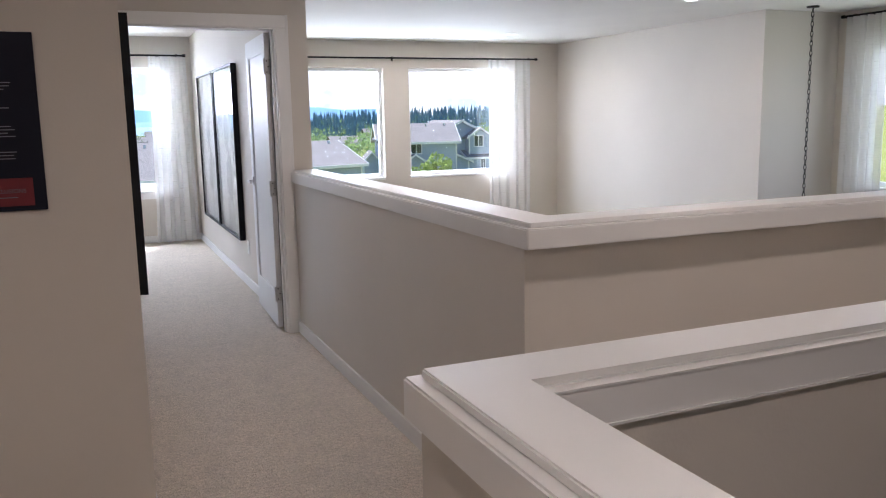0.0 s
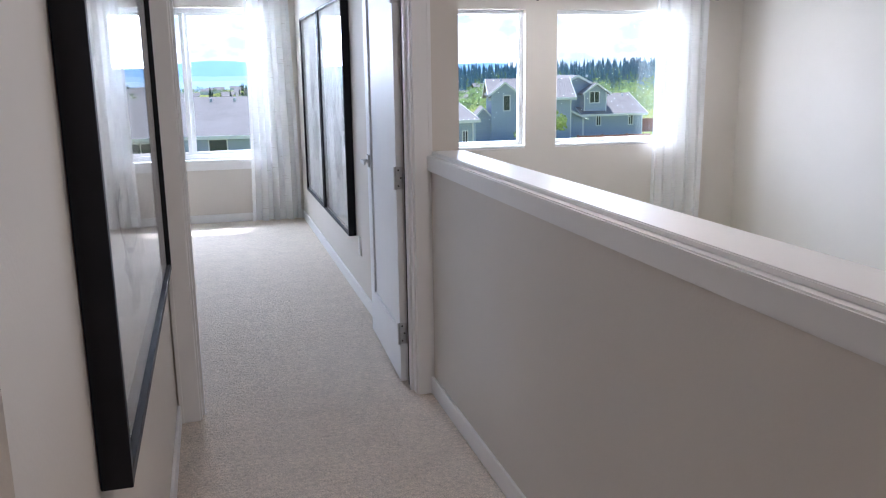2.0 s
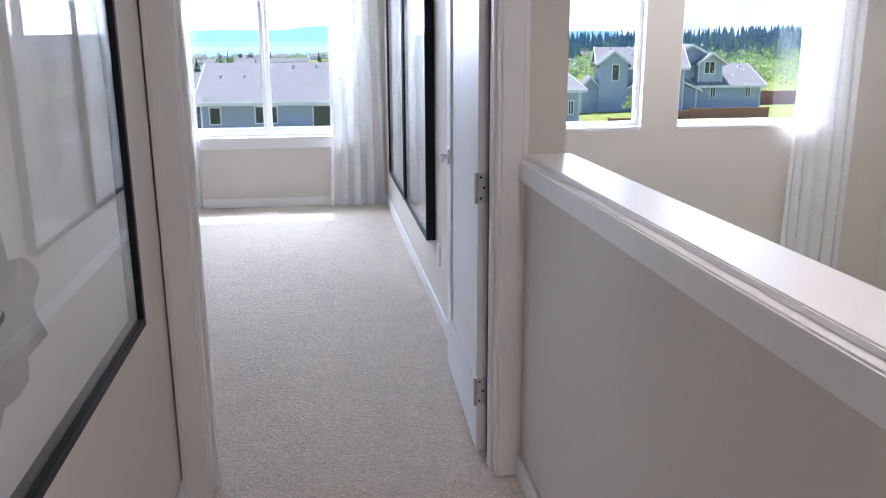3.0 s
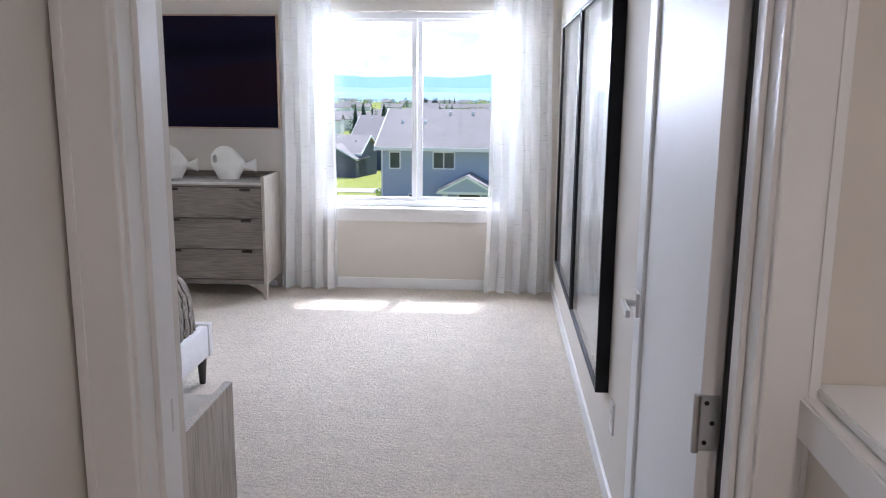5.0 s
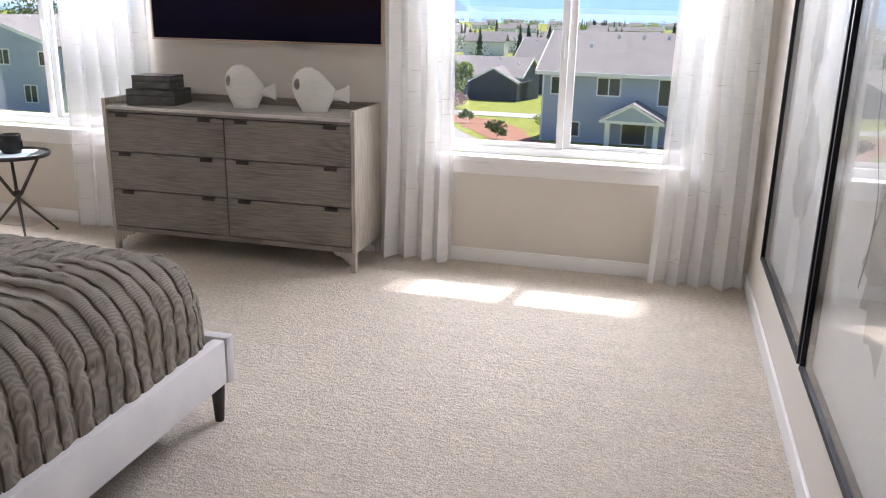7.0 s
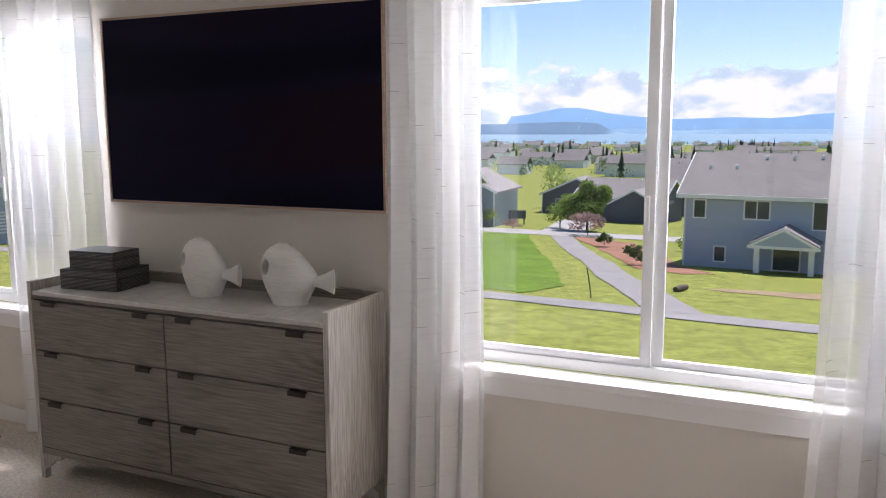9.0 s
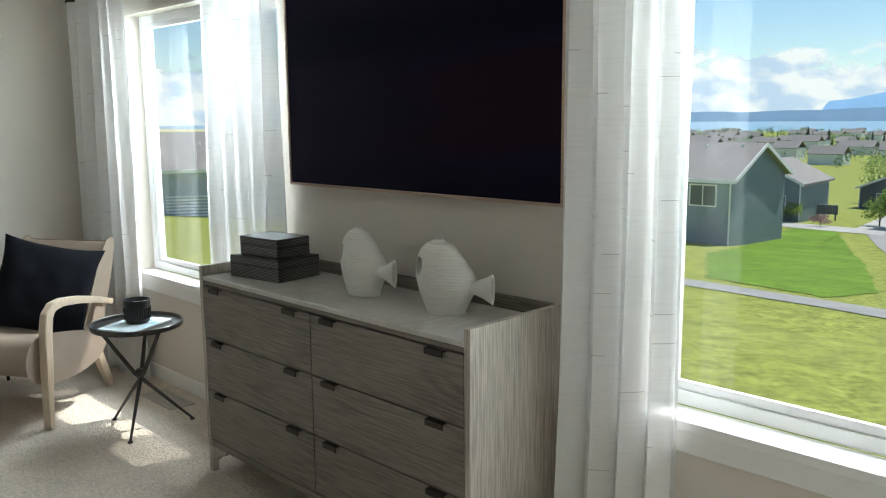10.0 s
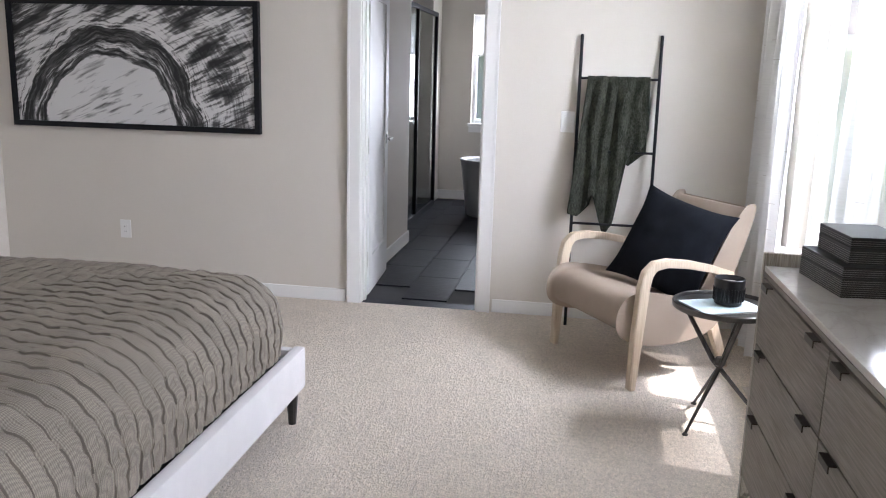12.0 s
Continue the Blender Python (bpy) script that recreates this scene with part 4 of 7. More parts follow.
rnd = random.Random(77)
for nm, mt, cnt, lab in (("far_trees", M_MIDLEAF, 520, "distant dark green trees across the lowland"), ("far_trees", M_PALELEAF, 240, "distant pale spring trees across the lowland")):
    bm = bmesh.new()
    for _ in range(cnt):
        y = 230 + 1100 * rnd.random() ** 1.3
        x = rnd.uniform(-0.95, 0.55) * y
        k = min(1.0, 0.55 + y / 1500)
        far_bush(bm, x, y, ground_z(x, y), rnd.uniform(5, 11) * k, rnd.uniform(4, 8) * k, rnd, 70)
    solid(nm, bm, mt, lab, "trees", kind="stuff")
bm = bmesh.new()
for cx, cy, n in ((-46, 265, 9), (-60, 300, 7), (-10, 330, 8), (-120, 420, 14), (10, 480, 12), (-200, 520, 14), (-60, 700, 22), (60, 620, 14)):
    for _ in range(n):
        x, y = cx + rnd.gauss(0, 10), cy + rnd.gauss(0, 8)
        far_fir(bm, x, y, ground_z(x, y), rnd.uniform(6, 11), rnd)
solid("far_trees", bm, M_CONIFER, "distant clumps of dark firs", "trees", kind="stuff")
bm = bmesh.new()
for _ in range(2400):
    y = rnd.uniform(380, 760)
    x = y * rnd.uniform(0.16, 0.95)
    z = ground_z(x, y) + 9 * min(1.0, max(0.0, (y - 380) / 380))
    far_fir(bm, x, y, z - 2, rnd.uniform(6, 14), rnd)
# needle colour paled to blue-grey to paint in the distance haze
solid("forest", bm, leaf_mat("hazy_fir_forest", (0.27, 0.40, 0.45)), "fir forest on a low hill, paled blue as haze", "forest", kind="stuff")
bm = bmesh.new()
for _ in range(560):
    y = rnd.uniform(170, 620)
    x = y * rnd.uniform(0.17, 0.8)
    far_bush(bm, x, y, ground_z(x, y) + 9 * min(1.0, max(0.0, (y - 380) / 380)), rnd.uniform(4, 9), rnd.uniform(4, 7), rnd)
solid("forest_edge", bm, leaf_mat("grey_green_leaves", (0.34, 0.45, 0.20)), "pale green broadleaf trees below the forest", "forest", kind="stuff")
bm = bmesh.new()
grid(bm, 16, 8, lambda u, v: ((380 + 400 * v) * (0.12 + 0.9 * u), 380 + 400 * v, ground_z((380 + 400 * v) * (0.12 + 0.9 * u), 380 + 400 * v) + 9 * v - 1))
setting("forest_hill", bm, mat("forest_floor", (0.12, 0.17, 0.10), 0.95, 0.3, 0.02), "low wooded hill", "hill")
for nm, mt in (("town_walls", M_WTRIM), ("town_roofs", M_ROOF)):
    rnd = random.Random(5)
    bm = bmesh.new()
    for _ in range(330):
        y = 260 + 950 * rnd.random() ** 1.2
        x = rnd.uniform(-0.9, 0.42) * y
        z = ground_z(x, y)
        w, d, h = rnd.uniform(9, 15), rnd.uniform(7, 10), rnd.uniform(3, 5.2)
        if nm == "town_walls":
            box(bm, x, x + w, y, y + d, z - 2, z + h)
        else:
            gable_roof(bm, x, x + w, y, y + d, z + h, 2.4, 0.4)
    solid(nm, bm, mt, "distant pale houses of a seaside town" if nm == "town_walls" else "distant grey roofs of a seaside town", "town", kind="stuff")


# far shore, mountains and clouds
def ridge(name, y, x0, x1, base, height, seed, material, label, rough=1.0):
    bm = bmesh.new()
    n = 160
    lo, hi = [], []
    for k in range(n + 1):
        x = x0 + (x1 - x0) * k / n
        e = min(1.0, k / 10, (n - k) / 10)
        z = base + e * (height(x) + rough * noise.noise(Vector((x * 0.004, seed, 0))) + 0.4 * rough * noise.noise(Vector((x * 0.017, seed, 1))))
        lo.append(bm.verts.new((x, y, base - 5)))
        hi.append((bm.verts.new((x, y + 25, z)), bm.verts.new((x, y + 260, base - 5))))
    for k in range(n):
        bm.faces.new((lo[k], lo[k + 1], hi[k + 1][0], hi[k][0]))
        bm.faces.new((hi[k][0], hi[k + 1][0], hi[k + 1][1], hi[k][1]))
    return setting(name, bm, material, label, "hills")


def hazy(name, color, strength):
    # distance haze, put into the colour and a faint emission
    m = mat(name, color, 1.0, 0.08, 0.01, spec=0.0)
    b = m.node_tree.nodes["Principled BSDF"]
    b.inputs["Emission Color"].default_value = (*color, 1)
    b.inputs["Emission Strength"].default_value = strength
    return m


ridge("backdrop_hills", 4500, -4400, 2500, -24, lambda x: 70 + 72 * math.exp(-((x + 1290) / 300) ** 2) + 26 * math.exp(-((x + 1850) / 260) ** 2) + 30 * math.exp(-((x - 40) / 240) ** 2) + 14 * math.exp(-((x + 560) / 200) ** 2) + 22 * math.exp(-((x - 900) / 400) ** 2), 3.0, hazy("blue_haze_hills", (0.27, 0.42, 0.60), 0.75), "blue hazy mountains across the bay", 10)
ridge("backdrop_island", 4000, -3000, -900, -24, lambda x: 50 + 10 * math.exp(-((x + 1250) / 220) ** 2), 8.0, hazy("haze_grey_headland", (0.27, 0.38, 0.50), 0.55), "wooded headland in the bay, tinted grey-blue as haze", 7)
ridge("backdrop_shore", 4100, -4300, 2500, -24, lambda x: 22, 6.0, hazy("haze_blue_shore", (0.32, 0.46, 0.60), 0.6), "low far shore, tinted blue as haze", 9)


def cloud_mat():
    m = bpy.data.materials.new("cloud_bank")
    m.use_nodes = True
    nt = m.node_tree
    nt.nodes.clear()
    o = nt.nodes.new("ShaderNodeOutputMaterial")
    tc = nt.nodes.new("ShaderNodeTexCoord")
    mp = nt.nodes.new("ShaderNodeMapping")
    mp.inputs["Scale"].default_value = (0.0026, 0.0026, 0.0048)
    nt.links.new(tc.outputs["Object"], mp.inputs[0])
    n = nt.nodes.new("ShaderNodeTexNoise")
    n.inputs["Scale"].default_value, n.inputs["Detail"].default_value, n.inputs["Roughness"].default_value = 1.0, 9, 0.58
    nt.links.new(mp.outputs[0], n.inputs["Vector"])
    sep = nt.nodes.new("ShaderNodeSeparateXYZ")
    nt.links.new(tc.outputs["Object"], sep.inputs[0])
    hr = nt.nodes.new("ShaderNodeMapRange")
    hr.inputs[1].default_value, hr.inputs[2].default_value = 0.0, 700.0
    nt.links.new(sep.outputs[2], hr.inputs[0])
    hc = nt.nodes.new("ShaderNodeValToRGB")
    e = hc.color_ramp.elements
    e[0].position, e[0].color = 0.0, (0.62, 0.62, 0.62, 1)
    e[1].position, e[1].color = 1.0, (0.0, 0.0, 0.0, 1)
    for p, v in ((0.26, 0.52), (0.42, 0.42), (0.55, 0.30), (0.66, 0.10), (0.85, 0.04)):
        q = hc.color_ramp.elements.new(p)
        q.color = (v, v, v, 1)
    nt.links.new(hr.outputs[0], hc.inputs[0])
    ad = nt.nodes.new("ShaderNodeMath")
    ad.operation = 'ADD'
    nt.links.new(n.outputs[0], ad.inputs[0])
    nt.links.new(hc.outputs[0], ad.inputs[1])
    al = nt.nodes.new("ShaderNodeValToRGB")
    al.color_ramp.elements[0].position, al.color_ramp.elements[1].position = 0.85, 0.91
    nt.links.new(ad.outputs[0], al.inputs[0])
    # blue-grey shading of the clouds, painted into their glow by noise
    n2 = nt.nodes.new("ShaderNodeTexNoise")
    n2.inputs["Scale"].default_value, n2.inputs["Detail"].default_value = 1.7, 6
    nt.links.new(mp.outputs[0], n2.inputs["Vector"])
    cr = nt.nodes.new("ShaderNodeValToRGB")
    cr.color_ramp.elements[0].position, cr.color_ramp.elements[1].position = 0.40, 0.54
    cr.color_ramp.elements[0].color, cr.color_ramp.elements[1].color = (0.60, 0.73, 0.90, 1), (1.0, 1.0, 1.0, 1)
    nt.links.new(n2.outputs[0], cr.inputs[0])
    em = nt.nodes.new("ShaderNodeEmission")
    em.inputs["Strength"].default_value = 0.85
    nt.links.new(cr.outputs[0], em.inputs[0])
    tr = nt.nodes.new("ShaderNodeBsdfTransparent")
    mx = nt.nodes.new("ShaderNodeMixShader")
    nt.links.new(al.outputs[0], mx.inputs[0])
    nt.links.new(tr.outputs[0], mx.inputs[1])
    nt.links.new(em.outputs[0], mx.inputs[2])
    nt.links.new(mx.outputs[0], o.inputs[0])
    return m


bm = bmesh.new()
grid(bm, 60, 4, lambda u, v: (4820 * math.sin(radians(-75 + 140 * u)), 4820 * math.cos(radians(-75 + 140 * u)), -30 + 730 * v))
setting("backdrop_clouds", bm, cloud_mat(), "white cumulus clouds low over the bay", "clouds")


def fallen_log(m):
    root = thing("log", "short weathered log lying in the grass", "log", m)
    bm = bmesh.new()
    tube(bm, [(-0.55, 0, 0.16), (0.0, 0.03, 0.17), (0.55, 0.0, 0.15)], 0.16, 12, [0.15, 0.17, 0.14])
    part("trunk", bm, M_BARK, root)


fallen_log(pose(-6.8, 39.5, ground_z(-6.8, 39.5), 0, 0, 70))
bm = bmesh.new()
tube(bm, [(0, 0, -0.2), (-0.12, 0.02, 0.7), (-0.26, 0.05, 1.35)], 0.03, 8)
solid("garden_stake", bm, M_BARK, "thin leaning wooden stake in the grass", "stake", m=pose(-9.9, 33.6, ground_z(-9.9, 33.6)))


def notice_board(m):
    root = thing("mailbox_bank", "dark cluster mailbox on two posts by the street", "mailbox", m)
    for x in (-0.9, 0.9):
        bm = bmesh.new()
        box(bm, x - 0.08, x + 0.08, -0.08, 0.08, -0.2, 0.7, 0.01)
        part("post", bm, M_SIDING3, root)
    for k in range(4):
        bm = bmesh.new()
        box(bm, -1.16 + k * 0.58, -0.62 + k * 0.58, -0.22, 0.22, 0.7, 1.75, 0.03)
        part("box", bm, M_SIDING3, root)


notice_board(pose(-35.0, 93.5, ground_z(-35.0, 93.5), 0, 0, 15))

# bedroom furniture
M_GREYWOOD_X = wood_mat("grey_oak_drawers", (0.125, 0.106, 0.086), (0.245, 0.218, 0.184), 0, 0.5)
# paler than the drawers: window light on the side panels, put into the colour
M_GREYWOOD_Z = wood_mat("grey_oak_panel_lit", (0.26, 0.225, 0.185), (0.52, 0.475, 0.41), 2, 0.5, 2.4)


def marble_mat(name, pale, vein):
    m = mat(name, pale, 0.12, 0.06, 3.0)
    nt = m.node_tree
    b = nt.nodes["Principled BSDF"]
    tc = nt.nodes.new("ShaderNodeTexCoord")
    out = b.inputs["Base Color"].links[0].from_socket
    for sc, thin, amount in ((2.6, 0.045, 0.26), (7.0, 0.03, 0.16)):
        n = nt.nodes.new("ShaderNodeTexNoise")
        n.inputs["Scale"].default_value, n.inputs["Detail"].default_value, n.inputs["Distortion"].default_value = sc, 6, 0.9
        nt.links.new(tc.outputs["Object"], n.inputs["Vector"])
        d = nt.nodes.new("ShaderNodeMath")
        d.operation = 'SUBTRACT'
        d.inputs[1].default_value = 0.5
        nt.links.new(n.outputs[0], d.inputs[0])
        a = nt.nodes.new("ShaderNodeMath")
        a.operation = 'ABSOLUTE'
        nt.links.new(d.outputs[0], a.inputs[0])
        r = nt.nodes.new("ShaderNodeMapRange")
        r.inputs[1].default_value, r.inputs[2].default_value = 0.0, thin
        r.inputs[3].default_value, r.inputs[4].default_value = amount, 0.0
        nt.links.new(a.outputs[0], r.inputs[0])
        x = nt.nodes.new("ShaderNodeMix")
        x.data_type = 'RGBA'
        x.inputs[7].default_value = (*vein, 1)
        nt.links.new(r.outputs[0], x.inputs[0])
        nt.links.new(out, x.inputs[6])
        out = x.outputs[2]
    nt.links.new(out, b.inputs["Base Color"])
    return m


M_MARBLE = marble_mat("grey_marble_top", (0.58, 0.555, 0.52), (0.34, 0.32, 0.29))
M_BRONZE = mat("dark_bronze", (0.05, 0.04, 0.033), 0.4, 0.15, 30, metal=0.8)


def rounded_sweep(bm, prof, x0, x1, r, steps=4):
    # a closed (y, z) outline swept along x with softly rounded ends
    n = len(prof)
    cy, cz = sum(p[0] for p in prof) / n, sum(p[1] for p in prof) / n
    stations = []
    for k in range(steps + 1):
        a = k / steps * math.pi / 2
        stations.append((x0 + r * (1 - math.sin(a)), 1 - math.cos(a)))
    st = stations[::-1]
    full = st + [(x1 - (x - x0), i) for x, i in st[::-1]]
    rings = []
    for x, i in full:
        ring = []
        for k in range(n):
            (ya, za), (yb, zb) = prof[k - 1], prof[(k + 1) % n]
            t = Vector((yb - ya, zb - za)).normalized()
            nrm = Vector((t.y, -t.x))
            if nrm.dot(Vector((prof[k][0] - cy, prof[k][1] - cz))) < 0:
                nrm = -nrm
            ring.append(bm.verts.new((x, prof[k][0] - nrm.x * r * (1 - i), prof[k][1] - nrm.y * r * (1 - i))))
        rings.append(ring)
    for q, w in zip(rings, rings[1:]):
        for k in range(n):
            bm.faces.new((q[k], q[(k + 1) % n], w[(k + 1) % n], w[k]))
    bm.faces.new(rings[0][::-1])
    bm.faces.new(rings[-1])
    return bm


def smooth_loop(pts, per=5):
    out = []
    n = len(pts)
    for i in range(n):
        p0, p1, p2, p3 = (Vector(pts[(i + k - 1) % n]) for k in range(4))
        for s in range(per):
            t = s / per
            out.append(tuple(0.5 * ((2 * p1) + (p2 - p0) * t + (2 * p0 - 5 * p1 + 4 * p2 - p3) * t * t + (3 * p1 - p0 - 3 * p2 + p3) * t ** 3)))
    return out


def case_leg(bm, x, sx, y, sy, h):
    # bracket foot: tapered post with a curved wing along the case
    t = 0.028
    box(bm, min(x, x + sx * t), max(x, x + sx * t), min(y, y + sy * t), max(y, y + sy * t), 0, h)
    prof = [(0.0, h), (0.105, h), (0.10, h - 0.018), (0.06, h - 0.026), (0.036, h - 0.05), (0.0, h - 0.075)]
    f = [bm.verts.new((x + sx * (t - 0.002 + u), y + sy * 0.003, z)) for u, z in prof]
    b = [bm.verts.new((x + sx * (t - 0.002 + u), y + sy * 0.024, z)) for u, z in prof]
    bm.faces.new(f)
    bm.faces.new(b[::-1])
    for k in range(len(prof)):
        q = (k + 1) % len(prof)
        bm.faces.new((f[k], b[k], b[q], f[q]))


def drawer_case(name, w, d, h, cols, rows, label, category, m, top_mat):
    # origin at the back's left foot; front at y = -d
    root = thing(name, label, category, m)
    zb, zt, t = 0.115, h - 0.075, 0.024
    for x in (0.0, w - t):
        bm = bmesh.new()
        box(bm, x, x + t, -d, 0, zb, h, 0.002)
        part("side_panel", bm, M_GREYWOOD_Z, root, "grey oak side panel, paled for window light")
    bm = bmesh.new()
    box(bm, t, w - t, -t, 0, zb + 0.01, h + 0.002, 0.002)
    part("back_panel", bm, M_GREYWOOD_X, root)
    bm = bmesh.new()
    box(bm, t, w - t, -d + 0.004, -t, zb, zb + 0.03, 0.002)
    part("bottom_rail", bm, M_GREYWOOD_X, root)
    bm = bmesh.new()
    box(bm, t, w - t, -d + 0.022, -t, zb + 0.03, zt - 0.001)
    part("carcass", bm, M_DARK, root)
    bm = bmesh.new()
    box(bm, t, w - t, -d + 0.003, -t, zt, zt + 0.014, 0.001)
    part("top_rail", bm, M_GREYWOOD_X, root)
    bm = bmesh.new()
    box(bm, t + 0.001, w - t - 0.001, -d + 0.004, -t - 0.001, zt + 0.0145, zt + 0.034, 0.003)
    part("top_slab", bm, top_mat, root, "polished grey marble top")
    g = 0.005
    z0, z1 = zb + 0.034, zt - 0.004
    dw, dh = (w - 2 * t) / cols, (z1 - z0) / rows
    for c in range(cols):
        for r in range(rows):
            bm = bmesh.new()
            cx, cz = t + dw * (c + 0.5), z0 + dh * (r + 0.5)
            box(bm, -dw / 2 + g / 2, dw / 2 - g / 2, -0.02, 0.0, -dh / 2 + g / 2, dh / 2 - g / 2, 0.002)
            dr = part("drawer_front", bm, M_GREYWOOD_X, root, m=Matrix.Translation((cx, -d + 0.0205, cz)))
            hs = (-dw * 0.35, dw * 0.35) if dw > 0.5 else (0.0,)
            for hx in hs:
                bm = bmesh.new()
                box(bm, hx - 0.038, hx + 0.038, -0.036, -0.018, dh / 2 - 0.0055, dh / 2 - 0.0025, 0.001)
                box(bm, hx - 0.038, hx + 0.038, -0.039, -0.0355, dh / 2 - 0.022, dh / 2 - 0.0025, 0.001)
                part("tab_pull", bm, M_BRONZE, dr, "dark bronze tab pull")
    for x, sx in ((0.0, 1), (w, -1)):
        for y, sy in ((-d, 1), (0.0, -1)):
            bm = bmesh.new()
            case_leg(bm, x + sx * 0.002, sx, y + sy * 0.002, sy, zb)
            part("leg", bm, M_GREYWOOD_Z, root)
    return root


drawer_case("dresser", 1.555, 0.43, 0.903, 2, 3, "weathered grey oak six-drawer dresser with a marble top", "dresser", Matrix.Translation((-3.66, -0.022, 0)), M_MARBLE)
drawer_case("nightstand", 0.62, 0.39, 0.695, 1, 2, "grey oak nightstand with a marble top beside the bed", "nightstand", pose(-1.205, -4.355, 0, 0, 0, 180), M_MARBLE)


# television
def tv_screen_mat():
    m = mat("screen_picture", (0.02, 0.018, 0.03), 0.30, 0.2, 2.0, spec=0.05)
    nt = m.node_tree
    b = nt.nodes["Principled BSDF"]
    tc = nt.nodes.new("ShaderNodeTexCoord")
    mp = nt.nodes.new("ShaderNodeMapping")
    mp.inputs["Scale"].default_value = (0.35, 1, 2.4)
    mp.inputs["Rotation"].default_value = (0, radians(-7), 0)
    nt.links.new(tc.outputs["Object"], mp.inputs[0])
    n = nt.nodes.new("ShaderNodeTexNoise")
    n.inputs["Scale"].default_value, n.inputs["Detail"].default_value = 1.0, 1
    nt.links.new(mp.outputs[0], n.inputs["Vector"])
    r = nt.nodes.new("ShaderNodeValToRGB")
    e = r.color_ramp.elements
    e[0].position, e[1].position = 0.36, 0.75
    e[0].color, e[1].color = (0.003, 0.003, 0.008, 1), (0.013, 0.009, 0.020, 1)
    k = r.color_ramp.elements.new(0.5)
    k.color = (0.008, 0.006, 0.016, 1)
    k = r.color_ramp.elements.new(0.56)
    k.color = (0.011, 0.005, 0.009, 1)
    nt.links.new(n.outputs[0], r.inputs[0])
    nt.links.new(r.outputs[0], b.inputs["Base Color"])
    nt.links.new(r.outputs[0], b.inputs["Emission Color"])
    b.inputs["Emission Strength"].default_value = 0.06
    return m


tv = thing("television", "large wall-mounted flat television with a thin pale wood bezel", "television", Matrix.Translation((-3.566, -0.012, 1.222)))
W, H = 1.48, 0.838
M_BEZEL = wood_mat("bezel_oak", (0.40, 0.27, 0.19), (0.52, 0.38, 0.28), 0, 0.5)
bm = bmesh.new()
box(bm, 0.004, W - 0.004, -0.022, 0.008, 0.004, H - 0.004)
part("back", bm, M_BLACK, tv)
for r in ((0, W, -0.032, -0.002, 0, 0.011), (0, W, -0.032, -0.002, H - 0.011, H), (0, 0.011, -0.0319, -0.0021, 0.0111, H - 0.0111), (W - 0.011, W, -0.0319, -0.0021, 0.0111, H - 0.0111)):
    bm = bmesh.new()
    box(bm, *r, 0.001)
    part("bezel", bm, M_BEZEL, tv, "pale wood bezel strip")
bm = bmesh.new()
box(bm, 0.0112, W - 0.0112, -0.027, -0.0225, 0.0112, H - 0.0112)
part("screen", bm, tv_screen_mat(), tv, "dark purple landscape picture on screen")


# bed
M_LINEN = mat("pale_upholstery", (0.70, 0.68, 0.68), 0.85, 0.04, 9.0, 0.08, 0.25, 700, spec=0.2)
M_QUILT = mat("grey_brown_quilt", (0.30, 0.262, 0.212), 0.8, 0.12, 7.0, 0.30, 0.5, 420, spec=0.25)


def woven(m, period):
    # fine ribs of the cloth both ways
    nt = m.node_tree
    b = nt.nodes["Principled BSDF"]
    tc = nt.nodes.new("ShaderNodeTexCoord")
    out = b.inputs["Base Color"].links[0].from_socket
    for way, amount in (('X', 0.26), ('Y', 0.16)):
        w = nt.nodes.new("ShaderNodeTexWave")
        w.wave_type, w.bands_direction = 'BANDS', way
        w.inputs["Scale"].default_value = 2 * math.pi / 20 / period
        w.inputs["Distortion"].default_value, w.inputs["Detail"].default_value, w.inputs["Detail Scale"].default_value = 0.0, 0.0, 1.0
        nt.links.new(tc.outputs["Object"], w.inputs["Vector"])
        r = nt.nodes.new("ShaderNodeMapRange")
        r.inputs[3].default_value, r.inputs[4].default_value = 1 - amount, 1 + amount * 0.5
        nt.links.new(w.outputs["Fac"], r.inputs[0])
        x = nt.nodes.new("ShaderNodeVectorMath")
        x.operation = 'SCALE'
        nt.links.new(out, x.inputs[0])
        nt.links.new(r.outputs[0], x.inputs["Scale"])
        out = x.outputs[0]
    nt.links.new(out, b.inputs["Base Color"])


woven(M_QUILT, 0.0062)
bed = thing("bed", "king bed with a pale upholstered frame and grey-brown quilt", "bed", Matrix.Translation((-2.96, -2.135, 0)))
BW, BL = 1.035, 2.55
for n, r in (("side_rail", (BW - 0.05, BW, -BL, -0.051, 0.155, 0.322)), ("side_rail", (-BW, -BW + 0.05, -BL, -0.051, 0.155, 0.322)), ("foot_rail", (-BW - 0.004, BW + 0.004, -0.05, 0.0, 0.150, 0.327)), ("headboard", (-BW - 0.01, BW + 0.01, -BL - 0.11, -BL - 0.001, 0.10, 1.15))):
    bm = bmesh.new()
    box(bm, *r, 0.014)
    part(n, bm, M_LINEN, bed, smooth=True)
bm = bmesh.new()
box(bm, -BW + 0.05, BW - 0.05, -BL, -0.05, 0.17, 0.28)
part("slat_base", bm, M_DARK, bed)
M_DARKLEG = mat("dark_stained_leg", (0.03, 0.024, 0.02), 0.35, 0.2, 20)
for x in (-BW + 0.045, BW - 0.045):
    for y in (-0.045, -BL + 0.05):
        bm = bmesh.new()
        tube(bm, [(x, y, 0), (x, y, 0.155)], 0.02, 12, [0.016, 0.027])
        part("leg", bm, M_DARKLEG, bed, "dark tapered wooden leg")


PITCH = 0.068   # of the quilt's channels


